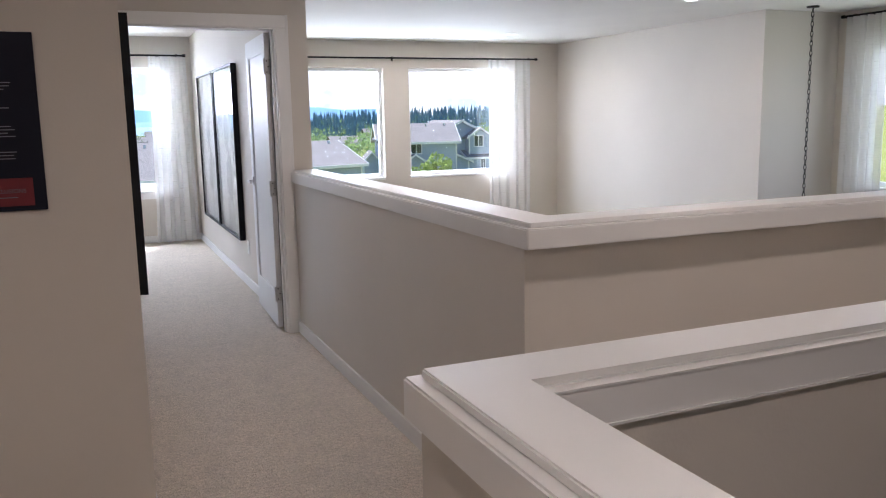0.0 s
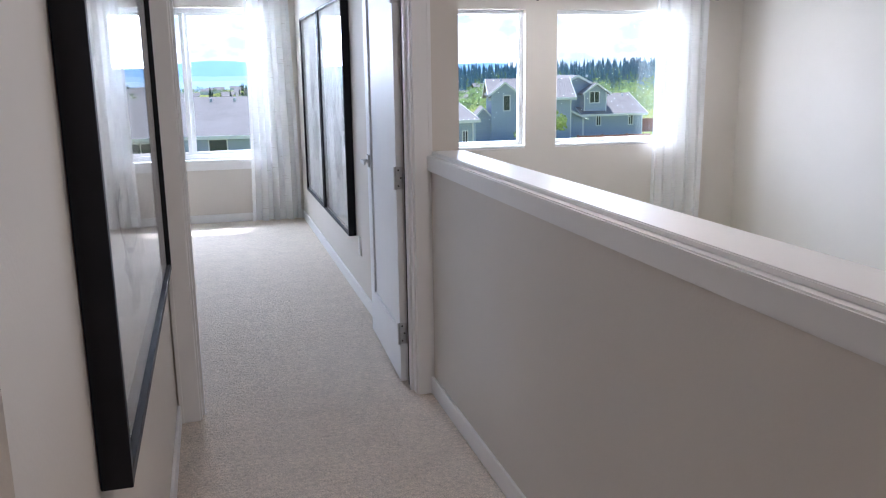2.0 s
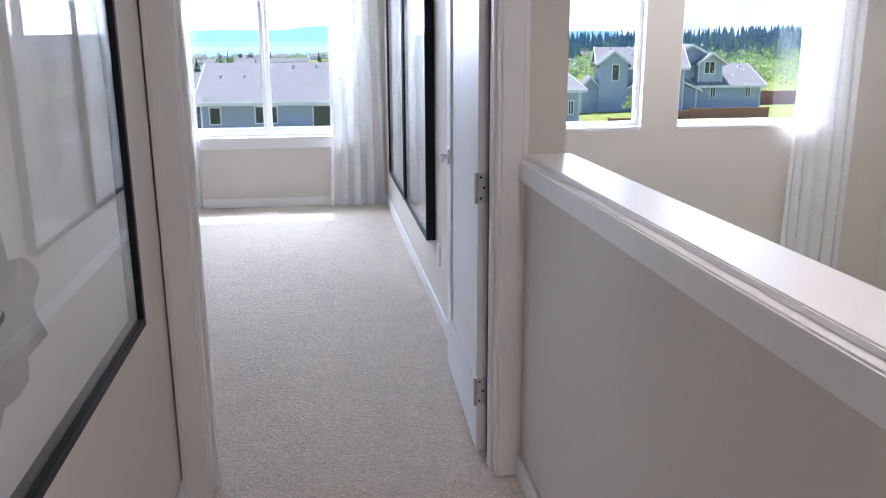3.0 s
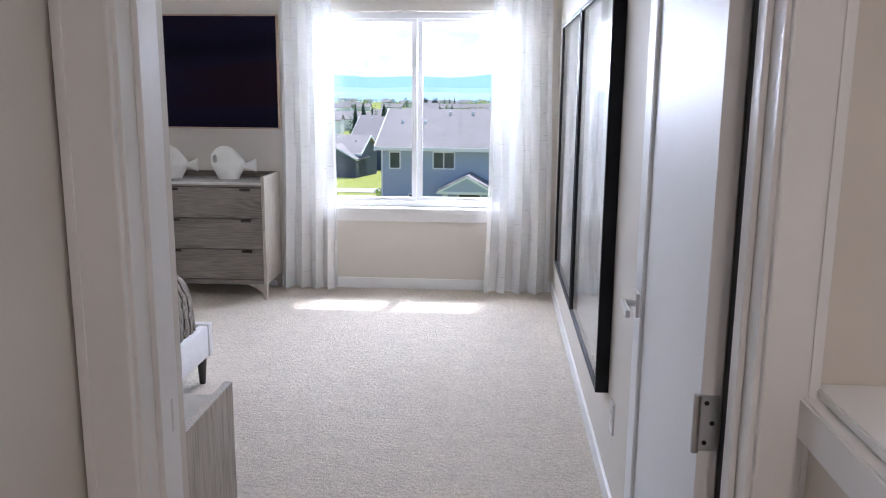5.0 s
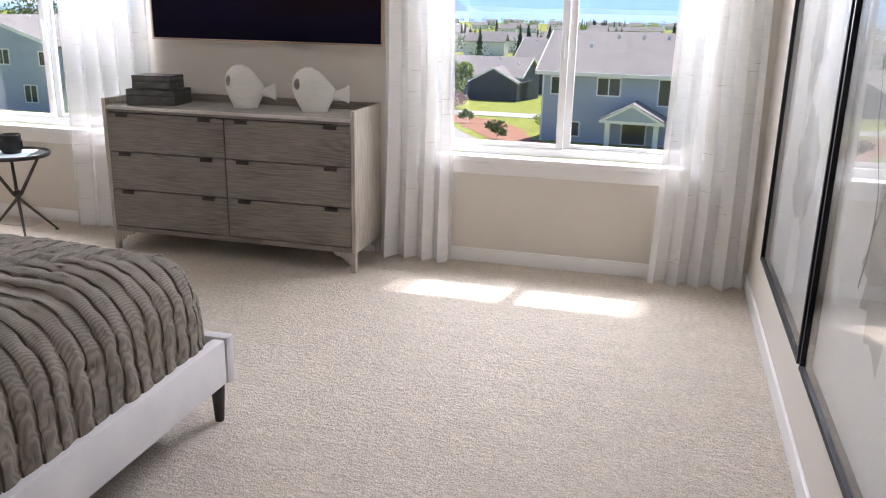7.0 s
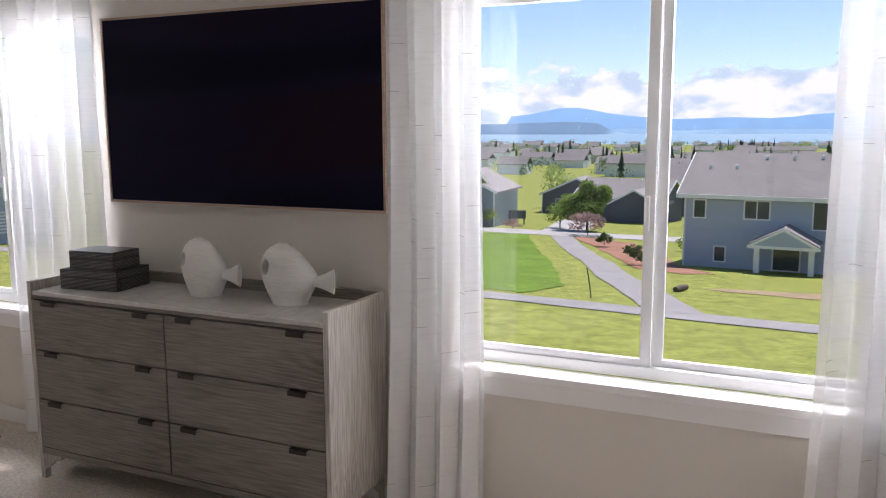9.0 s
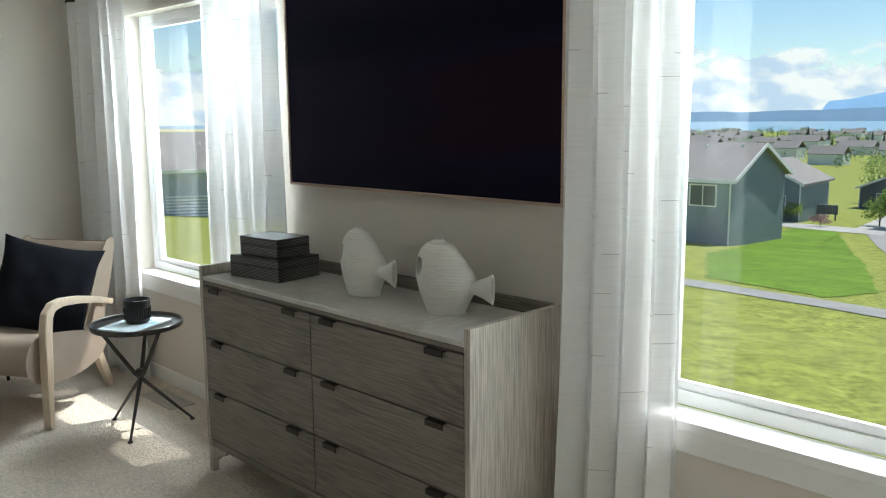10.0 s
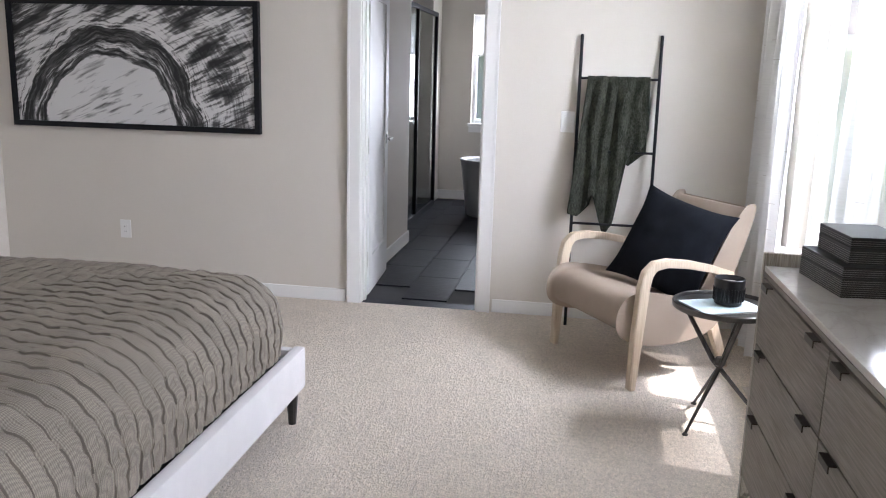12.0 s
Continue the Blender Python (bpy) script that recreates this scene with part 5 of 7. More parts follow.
def drift(s, l):
    return 0.020 * noise.noise(Vector((s * 2.2, l * 1.6, 3.0))) + 0.005 * noise.noise(Vector((s * 7.0, l * 6.0, 8.0)))


def quilt(u, v, lift=0.0):
    # u across the bed and down both sides, v from the hem at the foot to the head
    half, side, r = 0.985, 0.36, 0.17
    top = 0.655
    s = (u - 0.5) * 2 * (half + side)
    a = abs(s)
    flat = half - r
    arc = r * math.pi / 2
    if a < flat:
        x, dz, nx, nz = a, 0.0, 0.0, 1.0
    elif a < flat + arc:
        q = (a - flat) / r
        x, dz, nx, nz = flat + r * math.sin(q), r * (1 - math.cos(q)), math.sin(q), math.cos(q)
    else:
        x, dz, nx, nz = half + 0.012 * math.sin((a - flat - arc) * 9), r + (a - flat - arc), 1.0, 0.0
    # along the bed: the foot end rolls down in the same way
    L, fr = BL - 0.06, 0.20
    farc = fr * math.pi / 2
    drop = 0.12
    l = v * (L - fr + farc + drop)
    if l < drop:
        y, fz, ny, nfz = 0.0, fr + (drop - l), 1.0, 0.0
    elif l < drop + farc:
        q = (l - drop) / fr
        y, fz, ny, nfz = -fr * (1 - math.cos(q)), fr * (1 - math.sin(q)), math.cos(q), math.sin(q)
    else:
        y, fz, ny, nfz = -fr - (l - drop - farc), 0.0, 0.0, 1.0
    crown = 0.045 * (1 - min(1, a / half) ** 2) * min(1.0, max(0.0, -y) / 0.5)
    z = top + crown - math.hypot(dz, fz) if dz and fz else top + crown - dz - fz
    shrink = min(1.0, fz / 0.36) * 0.03
    x = x - shrink * min(1.0, a / half)
    # corner rounding where both fall
    if dz > 0 and fz > 0:
        k = min(dz, fz) / 0.3
        y -= 0.10 * k
        x -= 0.05 * k
    z = max(z, 0.285)
    # channels square to the nearest edge, pinched by stitches, and creases
    sgn = 1 if s >= 0 else -1
    wob = drift(s, l)

    def channel(along, across):
        ph = (along + wob) / PITCH
        rd = abs(math.sin(math.pi * ph)) ** 0.26
        st = math.exp(-(((across / 0.135 + 0.5 * (math.floor(ph + 0.5) % 2)) % 1.0 - 0.5) / 0.12) ** 2)
        return (0.0105 + 0.009 * noise.noise(Vector((s * 4.0, l * 4.0, 12.0)))) * rd * (1.0 - 0.45 * st) - 0.008 * st * (1 - rd) + 0.006 * (ph % 1.0)
    k = min(1.0, max(0.0, ((half + side - a) - l - 0.05) / 0.16 + 0.5))
    k = k * k * (3 - 2 * k)
    crease = noise.noise(Vector((s * 5.0, l * 16.0, 1.0))) * 0.007 + noise.noise(Vector((s * 16.0, l * 22.0, 5.0))) * 0.0028
    off = channel(l, s) * (1 - k) + channel(s, l) * k + crease
    n = Vector((sgn * nx, ny, max(nz * nfz, 0.05))).normalized()
    return Vector((sgn * x, y - 0.052, z)) + n * (off + lift)


bm = bmesh.new()
grid(bm, 460, 390, quilt)
cover = part("quilt", bm, M_QUILT, bed, "grey-brown channel-stitched quilt", smooth=True)


def seam_runs():
    # broken stitch lines in the valleys: (fixed, from, to, along the bed)
    rnd = random.Random(31)
    tall = BL - 0.06 - 0.20 + 0.20 * math.pi / 2 + 0.12
    for k in range(-19, 20):
        s = k * PITCH
        l, end = 0.02, min(1.345 - abs(s), 0.95)
        while l < end - 0.06:
            m = min(end, l + rnd.uniform(0.05, 0.15))
            yield s, l, m, True, tall
            l = m + rnd.uniform(0.02, 0.05)
    for k in range(1, 29):
        l = k * PITCH
        for sg in (-1, 1):
            s, end = max(0.0, 1.345 - l), 1.33
            while s < end - 0.06:
                m = min(end, s + rnd.uniform(0.05, 0.15))
                yield l, sg * s, sg * m, False, tall
                s = m + rnd.uniform(0.02, 0.05)


bm = bmesh.new()
for fixed, a, b, lengthwise, tall in seam_runs():
    prev = None
    for k in range(7):
        t = a + (b - a) * k / 6
        w = 0.0015 * math.sin(math.pi * (k + 0.4) / 6.8)
        pair = []
        for o in (-w, w):
            s, l = (fixed, t) if lengthwise else (t, fixed)
            c = drift(s, l)
            s, l = (s - c + o, l) if lengthwise else (s, l - c + o)
            pair.append(bm.verts.new(quilt(s / 1.345 / 2 + 0.5, l / tall, 0.003)))
        if prev:
            bm.faces.new((prev[0], prev[1], pair[1], pair[0]))
        prev = pair
tagged(part("stitching", bm, mat("brown_thread", (0.13, 0.11, 0.085), 0.9, 0.1, 40), cover, "dark brown broken stitch lines"), kind="stuff")


# curtains on rods
def curtain_rod(x0, x1, z, y, label, m=None):
    root = thing("curtain_rod", label, "curtain rod", m)
    bm = bmesh.new()
    tube(bm, [(x0, y, z), (x1, y, z)], 0.011, 12)
    part("rod", bm, M_BLACK, root)
    for x, s in ((x0, -1), (x1, 1)):
        bm = bmesh.new()
        tube(bm, [(x, y, z), (x + s * 0.035, y, z)], 0.017, 12)
        part("finial", bm, M_BLACK, root)
    for x in (x0 + 0.06, (x0 + x1) / 2, x1 - 0.06):
        bm = bmesh.new()
        tube(bm, [(x, y, z - 0.004), (x, -0.004, z - 0.004)], 0.006, 8)
        box(bm, x - 0.012, x + 0.012, -0.006, 0.0, z - 0.035, z + 0.025)
        part("bracket", bm, M_BLACK, root)
    return root


def curtain(x0, x1, z0, z1, y, folds, seed, label, m=None, spread=0.02):
    root = thing("curtain", label, "curtain", m, group="sheer curtains")
    rnd = random.Random(seed)
    ph = [rnd.uniform(0, 6.28) for _ in range(6)]
    wd = [rnd.uniform(0.8, 1.25) for _ in range(folds * 2 + 2)]
    tot = sum(wd[:folds])
    edges = [0.0]
    for k in range(folds):
        edges.append(edges[-1] + wd[k] / tot)

    def f(u, v):
        k = max(0, min(folds - 1, next((i for i in range(folds) if u <= edges[i + 1]), folds - 1)))
        w = (u - edges[k]) / (edges[k + 1] - edges[k])
        amp = (0.024 + 0.014 * wd[k + folds]) * (0.55 + 0.45 * (1 - v))
        x = x0 + (x1 - x0) * u + (u - 0.5) * spread * 2 * (1 - v) + 0.012 * math.sin(v * 4 + ph[1]) * (1 - v) + 0.011 * math.sin(2 * math.pi * w * 2) * (1 - 0.5 * v)
        yy = y - amp * math.sin(2 * math.pi * w + 0.5 * math.sin(v * 2.5 + ph[2])) - 0.008 * math.sin(9 * u + 3 * v + ph[3])
        yy += 0.004 * noise.noise(Vector((u * 9 + seed, v * 7, 0.3)))
        z = z0 + (z1 - z0) * v + (0.008 * math.sin(u * 23 + ph[4]) if v == 0 else 0)
        return (x, yy, z)
    bm = bmesh.new()
    grid(bm, folds * 14, 34, f)
    part("cloth", bm, M_SHEER, root, smooth=True)
    # short drawn-thread marks across the folds
    bm = bmesh.new()
    for _ in range(int(38 * (x1 - x0) / 0.45)):
        u, v = rnd.uniform(0.02, 0.92), rnd.uniform(0.03, 0.97)
        l = rnd.uniform(0.05, 0.10) * 0.45 / (x1 - x0)
        a = [Vector(f(min(1.0, u + l * q / 4), v + 0.001)) + Vector((0, -0.0035, 0)) for q in range(5)]
        vs = [(bm.verts.new(p), bm.verts.new(p + Vector((0, 0, 0.0024)))) for p in a]
        for q, w in zip(vs, vs[1:]):
            bm.faces.new((q[0], w[0], w[1], q[1]))
    tagged(part("slub_pattern", bm, M_THREAD, root, "thin dark slub threads"), kind="stuff")
    for k in range(folds + 1):
        bm = bmesh.new()
        x = x0 + (x1 - x0) * k / folds
        lathe(bm, [(0.014, -0.005), (0.0165, 0.0), (0.014, 0.005)], 14)
        part("ring", bm, M_BLACK, root, m=Matrix.Translation((x, y, z1 + 0.006)) @ pose(0, 0, 0, 0, 90, 0))
    return root


M_THREAD = mat("slub_thread", (0.42, 0.39, 0.36), 0.9, 0.1, 10)
SHEER = "sheer white floor-length curtain with thin slub threads"
curtain_rod(-2.07, -0.10, 2.215, -0.09, "black metal curtain rod over the bedroom window")
curtain(-2.05, -1.67, 0.012, 2.205, -0.09, 4, 1, SHEER)
curtain(-0.49, -0.07, 0.012, 2.205, -0.09, 4, 2, SHEER, spread=0.035)
curtain_rod(-5.72, -3.50, 2.215, -0.09, "black metal curtain rod over the corner window")
curtain(-5.74, -5.02, 0.012, 2.205, -0.09, 5, 3, SHEER)
curtain(-4.19, -3.57, 0.012, 2.205, -0.09, 5, 4, SHEER, spread=0.0)
curtain_rod(0.45, 4.68, 2.215, -0.08, "long black metal curtain rod in the great room")
curtain(3.94, 4.60, -2.88, 2.205, -0.08, 5, 5, SHEER, spread=0.0)
curtain_rod(0.10, 2.4, 2.38, -0.08, "black metal curtain rod in the great room recess", pose(6.12, -4.0, 0, 0, 0, -90))
curtain(0.12, 0.62, -2.88, 2.37, -0.08, 6, 6, SHEER, pose(6.12, -4.0, 0, 0, 0, -90))


# framed prints
def art_mat(name, light, dark, scale, lo, hi, rot=0.0, stretch=(1, 1, 1)):
    m = mat(name, light, 0.7, 0.05, 4.0)
    nt = m.node_tree
    b = nt.nodes["Principled BSDF"]
    tc = nt.nodes.new("ShaderNodeTexCoord")
    mp = nt.nodes.new("ShaderNodeMapping")
    mp.inputs["Scale"].default_value = stretch
    mp.inputs["Rotation"].default_value = (rot, 0, 0)
    nt.links.new(tc.outputs["Object"], mp.inputs[0])
    n = nt.nodes.new("ShaderNodeTexNoise")
    n.inputs["Scale"].default_value, n.inputs["Detail"].default_value, n.inputs["Distortion"].default_value = scale, 7, 0.6
    nt.links.new(mp.outputs[0], n.inputs["Vector"])
    r = nt.nodes.new("ShaderNodeValToRGB")
    e = r.color_ramp.elements
    e[0].position, e[1].position = lo, hi
    e[0].color, e[1].color = (*dark, 1), (*light, 1)
    nt.links.new(n.outputs[0], r.inputs[0])
    nt.links.new(r.outputs[0], b.inputs["Base Color"])
    return m


M_PAPER = mat("print_paper", (0.72, 0.71, 0.69), 0.8, 0.02, 5)
M_FRAMEGLASS = glass_mat("picture_glass", (0.98, 0.985, 0.98), 1.0)
M_WASH = art_mat("ink_wash_grey", (0.50, 0.48, 0.45), (0.22, 0.215, 0.21), 5.0, 0.3, 0.7)
M_INK = mat("dark_ink", (0.05, 0.05, 0.055), 0.8, 0.2, 12)


def framed(name, w, h, depth, face, label, m, glass=True):
    # local: x across, z up, y = 0 on the wall, front at y = -depth
    root = thing(name, label, "framed picture", m)
    for n, r in (("frame_side", (0, face, -depth, -0.002, 0, h)), ("frame_side", (w - face, w, -depth, -0.002, 0, h)), ("frame_rail", (face, w - face, -depth + 0.0005, -0.002, 0, face)), ("frame_rail", (face, w - face, -depth + 0.0005, -0.002, h - face, h))):
        bm = bmesh.new()
        box(bm, *r, 0.0015)
        part(n, bm, M_BLACK, root, "black wooden frame bar")
    bm = bmesh.new()
    box(bm, face, w - face, -0.016, -0.004, face, h - face)
    part("backing", bm, M_PAPER, root, "white mat board")
    if glass:
        bm = bmesh.new()
        box(bm, face - 0.001, w - face + 0.001, -depth + 0.008, -depth + 0.0105, face - 0.001, h - face + 0.001)
        g = part("glass", bm, M_FRAMEGLASS, root, "clear picture glass")
        g.visible_shadow = False
    return root


def blotch(bm, cx, cz, rx, rz, seed, y, n=28):
    rnd = random.Random(seed)
    p = [rnd.uniform(0.72, 1.12) for _ in range(n)]
    vs = [bm.verts.new((cx + rx * p[k] * math.cos(6.2832 * k / n), y, cz + rz * p[k] * math.sin(6.2832 * k / n))) for k in range(n)]
    bm.faces.new(vs)


def twig(bm, x, z, ang, length, width, rnd, y, depth=0):
    pts = [(x, z)]
    for _ in range(7):
        ang += rnd.uniform(-0.5, 0.5)
        x += math.cos(ang) * length / 7
        z += math.sin(ang) * length / 7
        pts.append((x, z))
        if depth < 2 and rnd.random() < 0.4:
            twig(bm, x, z, ang + rnd.choice((-0.9, 0.9)), length * 0.35, width * 0.6, rnd, y - 0.0003, depth + 1)
    for k, ((ax, az), (bx, bz)) in enumerate(zip(pts, pts[1:])):
        d = Vector((bx - ax, bz - az)).normalized()
        w = width * (1 - k / 9)
        q = [bm.verts.new(c) for c in ((ax - d.y * w, y, az + d.x * w), (bx - d.y * w, y, bz + d.x * w), (bx + d.y * w, y, bz - d.x * w), (ax + d.y * w, y, az - d.x * w))]
        bm.faces.new(q)


def stroke(bm, pts, width, y):
    # one brushed line along (x, z) points, thick and thin
    for k, ((ax, az), (bx, bz)) in enumerate(zip(pts, pts[1:])):
        d = Vector((bx - ax, bz - az)).normalized()
        w, w2 = (width * (0.7 + 0.5 * math.sin(2.1 * (k + i)) ** 2) for i in (0, 1))
        bm.faces.new([bm.verts.new(c) for c in ((ax - d.y * w, y, az + d.x * w), (bx - d.y * w2, y, bz + d.x * w2), (bx + d.y * w2, y, bz - d.x * w2), (ax + d.y * w, y, az - d.x * w))])


for y1, sd in ((-0.83, 11), (-2.03, 12)):
    p = framed("framed_print", 1.16, 1.53, 0.052, 0.018, "tall abstract ink print under glass in a deep black frame", pose(0, y1, 0.402, 0, 0, -90))
    bm = bmesh.new()
    box(bm, 0.16, 1.00, -0.0185, -0.0165, 0.20, 1.33)
    part("print_sheet", bm, M_PAPER, p)
    bm = bmesh.new()
    blotch(bm, 0.62, 0.52, 0.22, 0.24, sd, -0.0192)
    blotch(bm, 0.50, 0.95, 0.13, 0.22, sd + 5, -0.0192)
    part("ink_wash", bm, M_WASH, p, "grey ink wash")
    bm = bmesh.new()
    twig(bm, 0.40, 0.40, 1.2, 0.6, 0.006, random.Random(sd), -0.0200)
    part("ink_line", bm, M_INK, p, "thin dark ink line")
hp = framed("framed_print", 1.62, 1.06, 0.052, 0.022, "wide ink branch print under glass in a black frame", pose(-1.10, -7.14, 0.79, 0, 0, 90))
bm = bmesh.new()
blotch(bm, 0.77, 0.26, 0.27, 0.15, 21, -0.0172)
part("ink_wash", bm, M_WASH, hp, "grey-brown ink wash")
bm = bmesh.new()
stroke(bm, [(0.56, 0.425), (0.51, 0.415), (0.475, 0.385), (0.49, 0.35), (0.535, 0.31), (0.55, 0.265), (0.60, 0.215), (0.64, 0.22)], 0.007, -0.0180)
stroke(bm, [(0.535, 0.31), (0.61, 0.275), (0.72, 0.255), (0.80, 0.265), (0.86, 0.285)], 0.006, -0.0183)
stroke(bm, [(0.55, 0.265), (0.59, 0.25), (0.63, 0.19)], 0.005, -0.0186)
stroke(bm, [(0.51, 0.415), (0.55, 0.40), (0.59, 0.41)], 0.004, -0.0186)
part("ink_line", bm, M_INK, hp, "dark ink branch")


# arch painting on the west wall
def arch_mat():
    m = mat("arch_painting", (0.5, 0.5, 0.5), 0.6, 0.05, 4.0)
    nt = m.node_tree
    b = nt.nodes["Principled BSDF"]

    def node(t, op=None, **vals):
        q = nt.nodes.new(t)
        if op:
            q.operation = op
        for i, v in vals.items():
            q.inputs[int(i[1:])].default_value = v
        return q
    tc = nt.nodes.new("ShaderNodeTexCoord")

    def noise_of(scale, rot, sc, detail=8, dist=0.5):
        mp = nt.nodes.new("ShaderNodeMapping")
        mp.inputs["Rotation"].default_value = (0, rot, 0)
        nt.links.new(tc.outputs["Object"], mp.inputs[0])
        ms = nt.nodes.new("ShaderNodeMapping")
        ms.inputs["Scale"].default_value = scale
        nt.links.new(mp.outputs[0], ms.inputs[0])
        mp = ms
        n = nt.nodes.new("ShaderNodeTexNoise")
        n.inputs["Scale"].default_value, n.inputs["Detail"].default_value, n.inputs["Distortion"].default_value = sc, detail, dist
        nt.links.new(mp.outputs[0], n.inputs["Vector"])
        return n
    strokes = noise_of((1.6, 1, 6.0), radians(27), 2.4)
    fine = noise_of((3.0, 1, 26.0), radians(22), 2.0)
    warp = noise_of((1, 1, 1), 0, 2.6, 9, 0.0)
    sep = nt.nodes.new("ShaderNodeSeparateXYZ")
    nt.links.new(tc.outputs["Object"], sep.inputs[0])
    dx = node("ShaderNodeMath", 'SUBTRACT', i1=0.69)
    nt.links.new(sep.outputs[0], dx.inputs[0])
    dxs = node("ShaderNodeMath", 'MULTIPLY', i1=0.98)
    nt.links.new(dx.outputs[0], dxs.inputs[0])
    dz = node("ShaderNodeMath", 'SUBTRACT', i1=0.0)
    nt.links.new(sep.outputs[2], dz.inputs[0])
    c = nt.nodes.new("ShaderNodeCombineXYZ")
    nt.links.new(dxs.outputs[0], c.inputs[0])
    nt.links.new(dz.outputs[0], c.inputs[1])
    ln = node("ShaderNodeVectorMath", 'LENGTH')
    nt.links.new(c.outputs[0], ln.inputs[0])
    wm = node("ShaderNodeMath", 'MULTIPLY_ADD', i1=0.20, i2=-0.10)
    nt.links.new(warp.outputs[0], wm.inputs[0])
    rad = node("ShaderNodeMath", 'ADD')
    nt.links.new(ln.outputs["Value"], rad.inputs[0])
    nt.links.new(wm.outputs[0], rad.inputs[1])
    band = nt.nodes.new("ShaderNodeValToRGB")
    e = band.color_ramp.elements
    e[0].position, e[0].color = 0.0, (0.62, 0.62, 0.62, 1)
    e[1].position, e[1].color = 1.0, (0.40, 0.40, 0.40, 1)
    for p, v in ((0.43, 0.60), (0.455, 0.06), (0.50, 0.22), (0.545, 0.10), (0.60, 0.08), (0.635, 0.50), (0.74, 0.42), (0.84, 0.24)):
        q = band.color_ramp.elements.new(p)
        q.color = (v, v, v, 1)
    nt.links.new(rad.outputs[0], band.inputs[0])
    s1 = nt.nodes.new("ShaderNodeValToRGB")
    s1.color_ramp.elements[0].position, s1.color_ramp.elements[1].position = 0.36, 0.60
    s1.color_ramp.elements[0].color, s1.color_ramp.elements[1].color = (0.16, 0.155, 0.15, 1), (1.15, 1.15, 1.15, 1)
    nt.links.new(strokes.outputs[0], s1.inputs[0])
    s2 = nt.nodes.new("ShaderNodeValToRGB")
    s2.color_ramp.elements[0].position, s2.color_ramp.elements[1].position = 0.34, 0.58
    s2.color_ramp.elements[0].color, s2.color_ramp.elements[1].color = (0.35, 0.35, 0.35, 1), (1.2, 1.2, 1.2, 1)
    nt.links.new(fine.outputs[0], s2.inputs[0])
    # strokes that run round the arch
    ang = node("ShaderNodeMath", 'ARCTAN2')
    nt.links.new(dz.outputs[0], ang.inputs[0])
    nt.links.new(dxs.outputs[0], ang.inputs[1])
    pc = nt.nodes.new("ShaderNodeCombineXYZ")
    nt.links.new(ang.outputs[0], pc.inputs[0])
    r9 = node("ShaderNodeMath", 'MULTIPLY', i1=16.0)
    nt.links.new(rad.outputs[0], r9.inputs[0])
    nt.links.new(r9.outputs[0], pc.inputs[1])
    pn = nt.nodes.new("ShaderNodeTexNoise")
    pn.inputs["Scale"].default_value, pn.inputs["Detail"].default_value, pn.inputs["Roughness"].default_value = 3.6, 9, 0.66
    nt.links.new(pc.outputs[0], pn.inputs["Vector"])
    s3 = nt.nodes.new("ShaderNodeValToRGB")
    s3.color_ramp.elements[0].position, s3.color_ramp.elements[1].position = 0.40, 0.66
    s3.color_ramp.elements[0].color, s3.color_ramp.elements[1].color = (0.15, 0.15, 0.15, 1), (3.2, 3.2, 3.2, 1)
    nt.links.new(pn.outputs[0], s3.inputs[0])
    # how far the arch, the field inside and the field outside take each kind of stroke
    arch = nt.nodes.new("ShaderNodeValToRGB")
    arch.color_ramp.elements[0].position, arch.color_ramp.elements[0].color = 0.42, (0.0, 0.0, 0.0, 1)
    arch.color_ramp.elements[1].position, arch.color_ramp.elements[1].color = 0.68, (0.25, 0.25, 0.25, 1)
    q = arch.color_ramp.elements.new(0.46)
    q.color = (1, 1, 1, 1)
    q = arch.color_ramp.elements.new(0.62)
    q.color = (1, 1, 1, 1)
    nt.links.new(rad.outputs[0], arch.inputs[0])
    field = nt.nodes.new("ShaderNodeValToRGB")
    field.color_ramp.elements[0].position, field.color_ramp.elements[0].color = 0.36, (0.62, 0.62, 0.62, 1)
    field.color_ramp.elements[1].position, field.color_ramp.elements[1].color = 0.70, (0.95, 0.95, 0.95, 1)
    q = field.color_ramp.elements.new(0.5)
    q.color = (0.15, 0.15, 0.15, 1)
    nt.links.new(rad.outputs[0], field.inputs[0])
    out = band.outputs[0]
    for s, share_of in ((s1, field), (s2, field), (s3, arch)):
        x = nt.nodes.new("ShaderNodeMix")
        x.data_type, x.blend_type = 'RGBA', 'MULTIPLY'
        nt.links.new(share_of.outputs[0], x.inputs[0])
        nt.links.new(out, x.inputs[6])
        nt.links.new(s.outputs[0], x.inputs[7])
        out = x.outputs[2]
    fin = nt.nodes.new("ShaderNodeValToRGB")
    fin.color_ramp.elements[0].position, fin.color_ramp.elements[1].position = 0.06, 0.42
    fin.color_ramp.elements[0].color, fin.color_ramp.elements[1].color = (0.008, 0.008, 0.008, 1), (0.66, 0.65, 0.64, 1)
    q = fin.color_ramp.elements.new(0.2)
    q.color = (0.10, 0.097, 0.094, 1)
    nt.links.new(out, fin.inputs[0])
    nt.links.new(fin.outputs[0], b.inputs["Base Color"])
    return m


pa = framed("wall_painting", 1.69, 0.80, 0.04, 0.034, "black and white abstract arch painting in a black frame", pose(X_W, -4.72, 1.045, 0, 0, 90), False)
bm = bmesh.new()
box(bm, 0.03, 1.66, -0.024, -0.0165, 0.03, 0.77)
part("canvas", bm, arch_mat(), pa, "grey, black and white brushed paint")


# vases and boxes on the dresser
M_CERAMIC = mat("ribbed_white_ceramic", (0.74, 0.72, 0.68), 0.65, 0.04, 9, 0.0, 0.0)


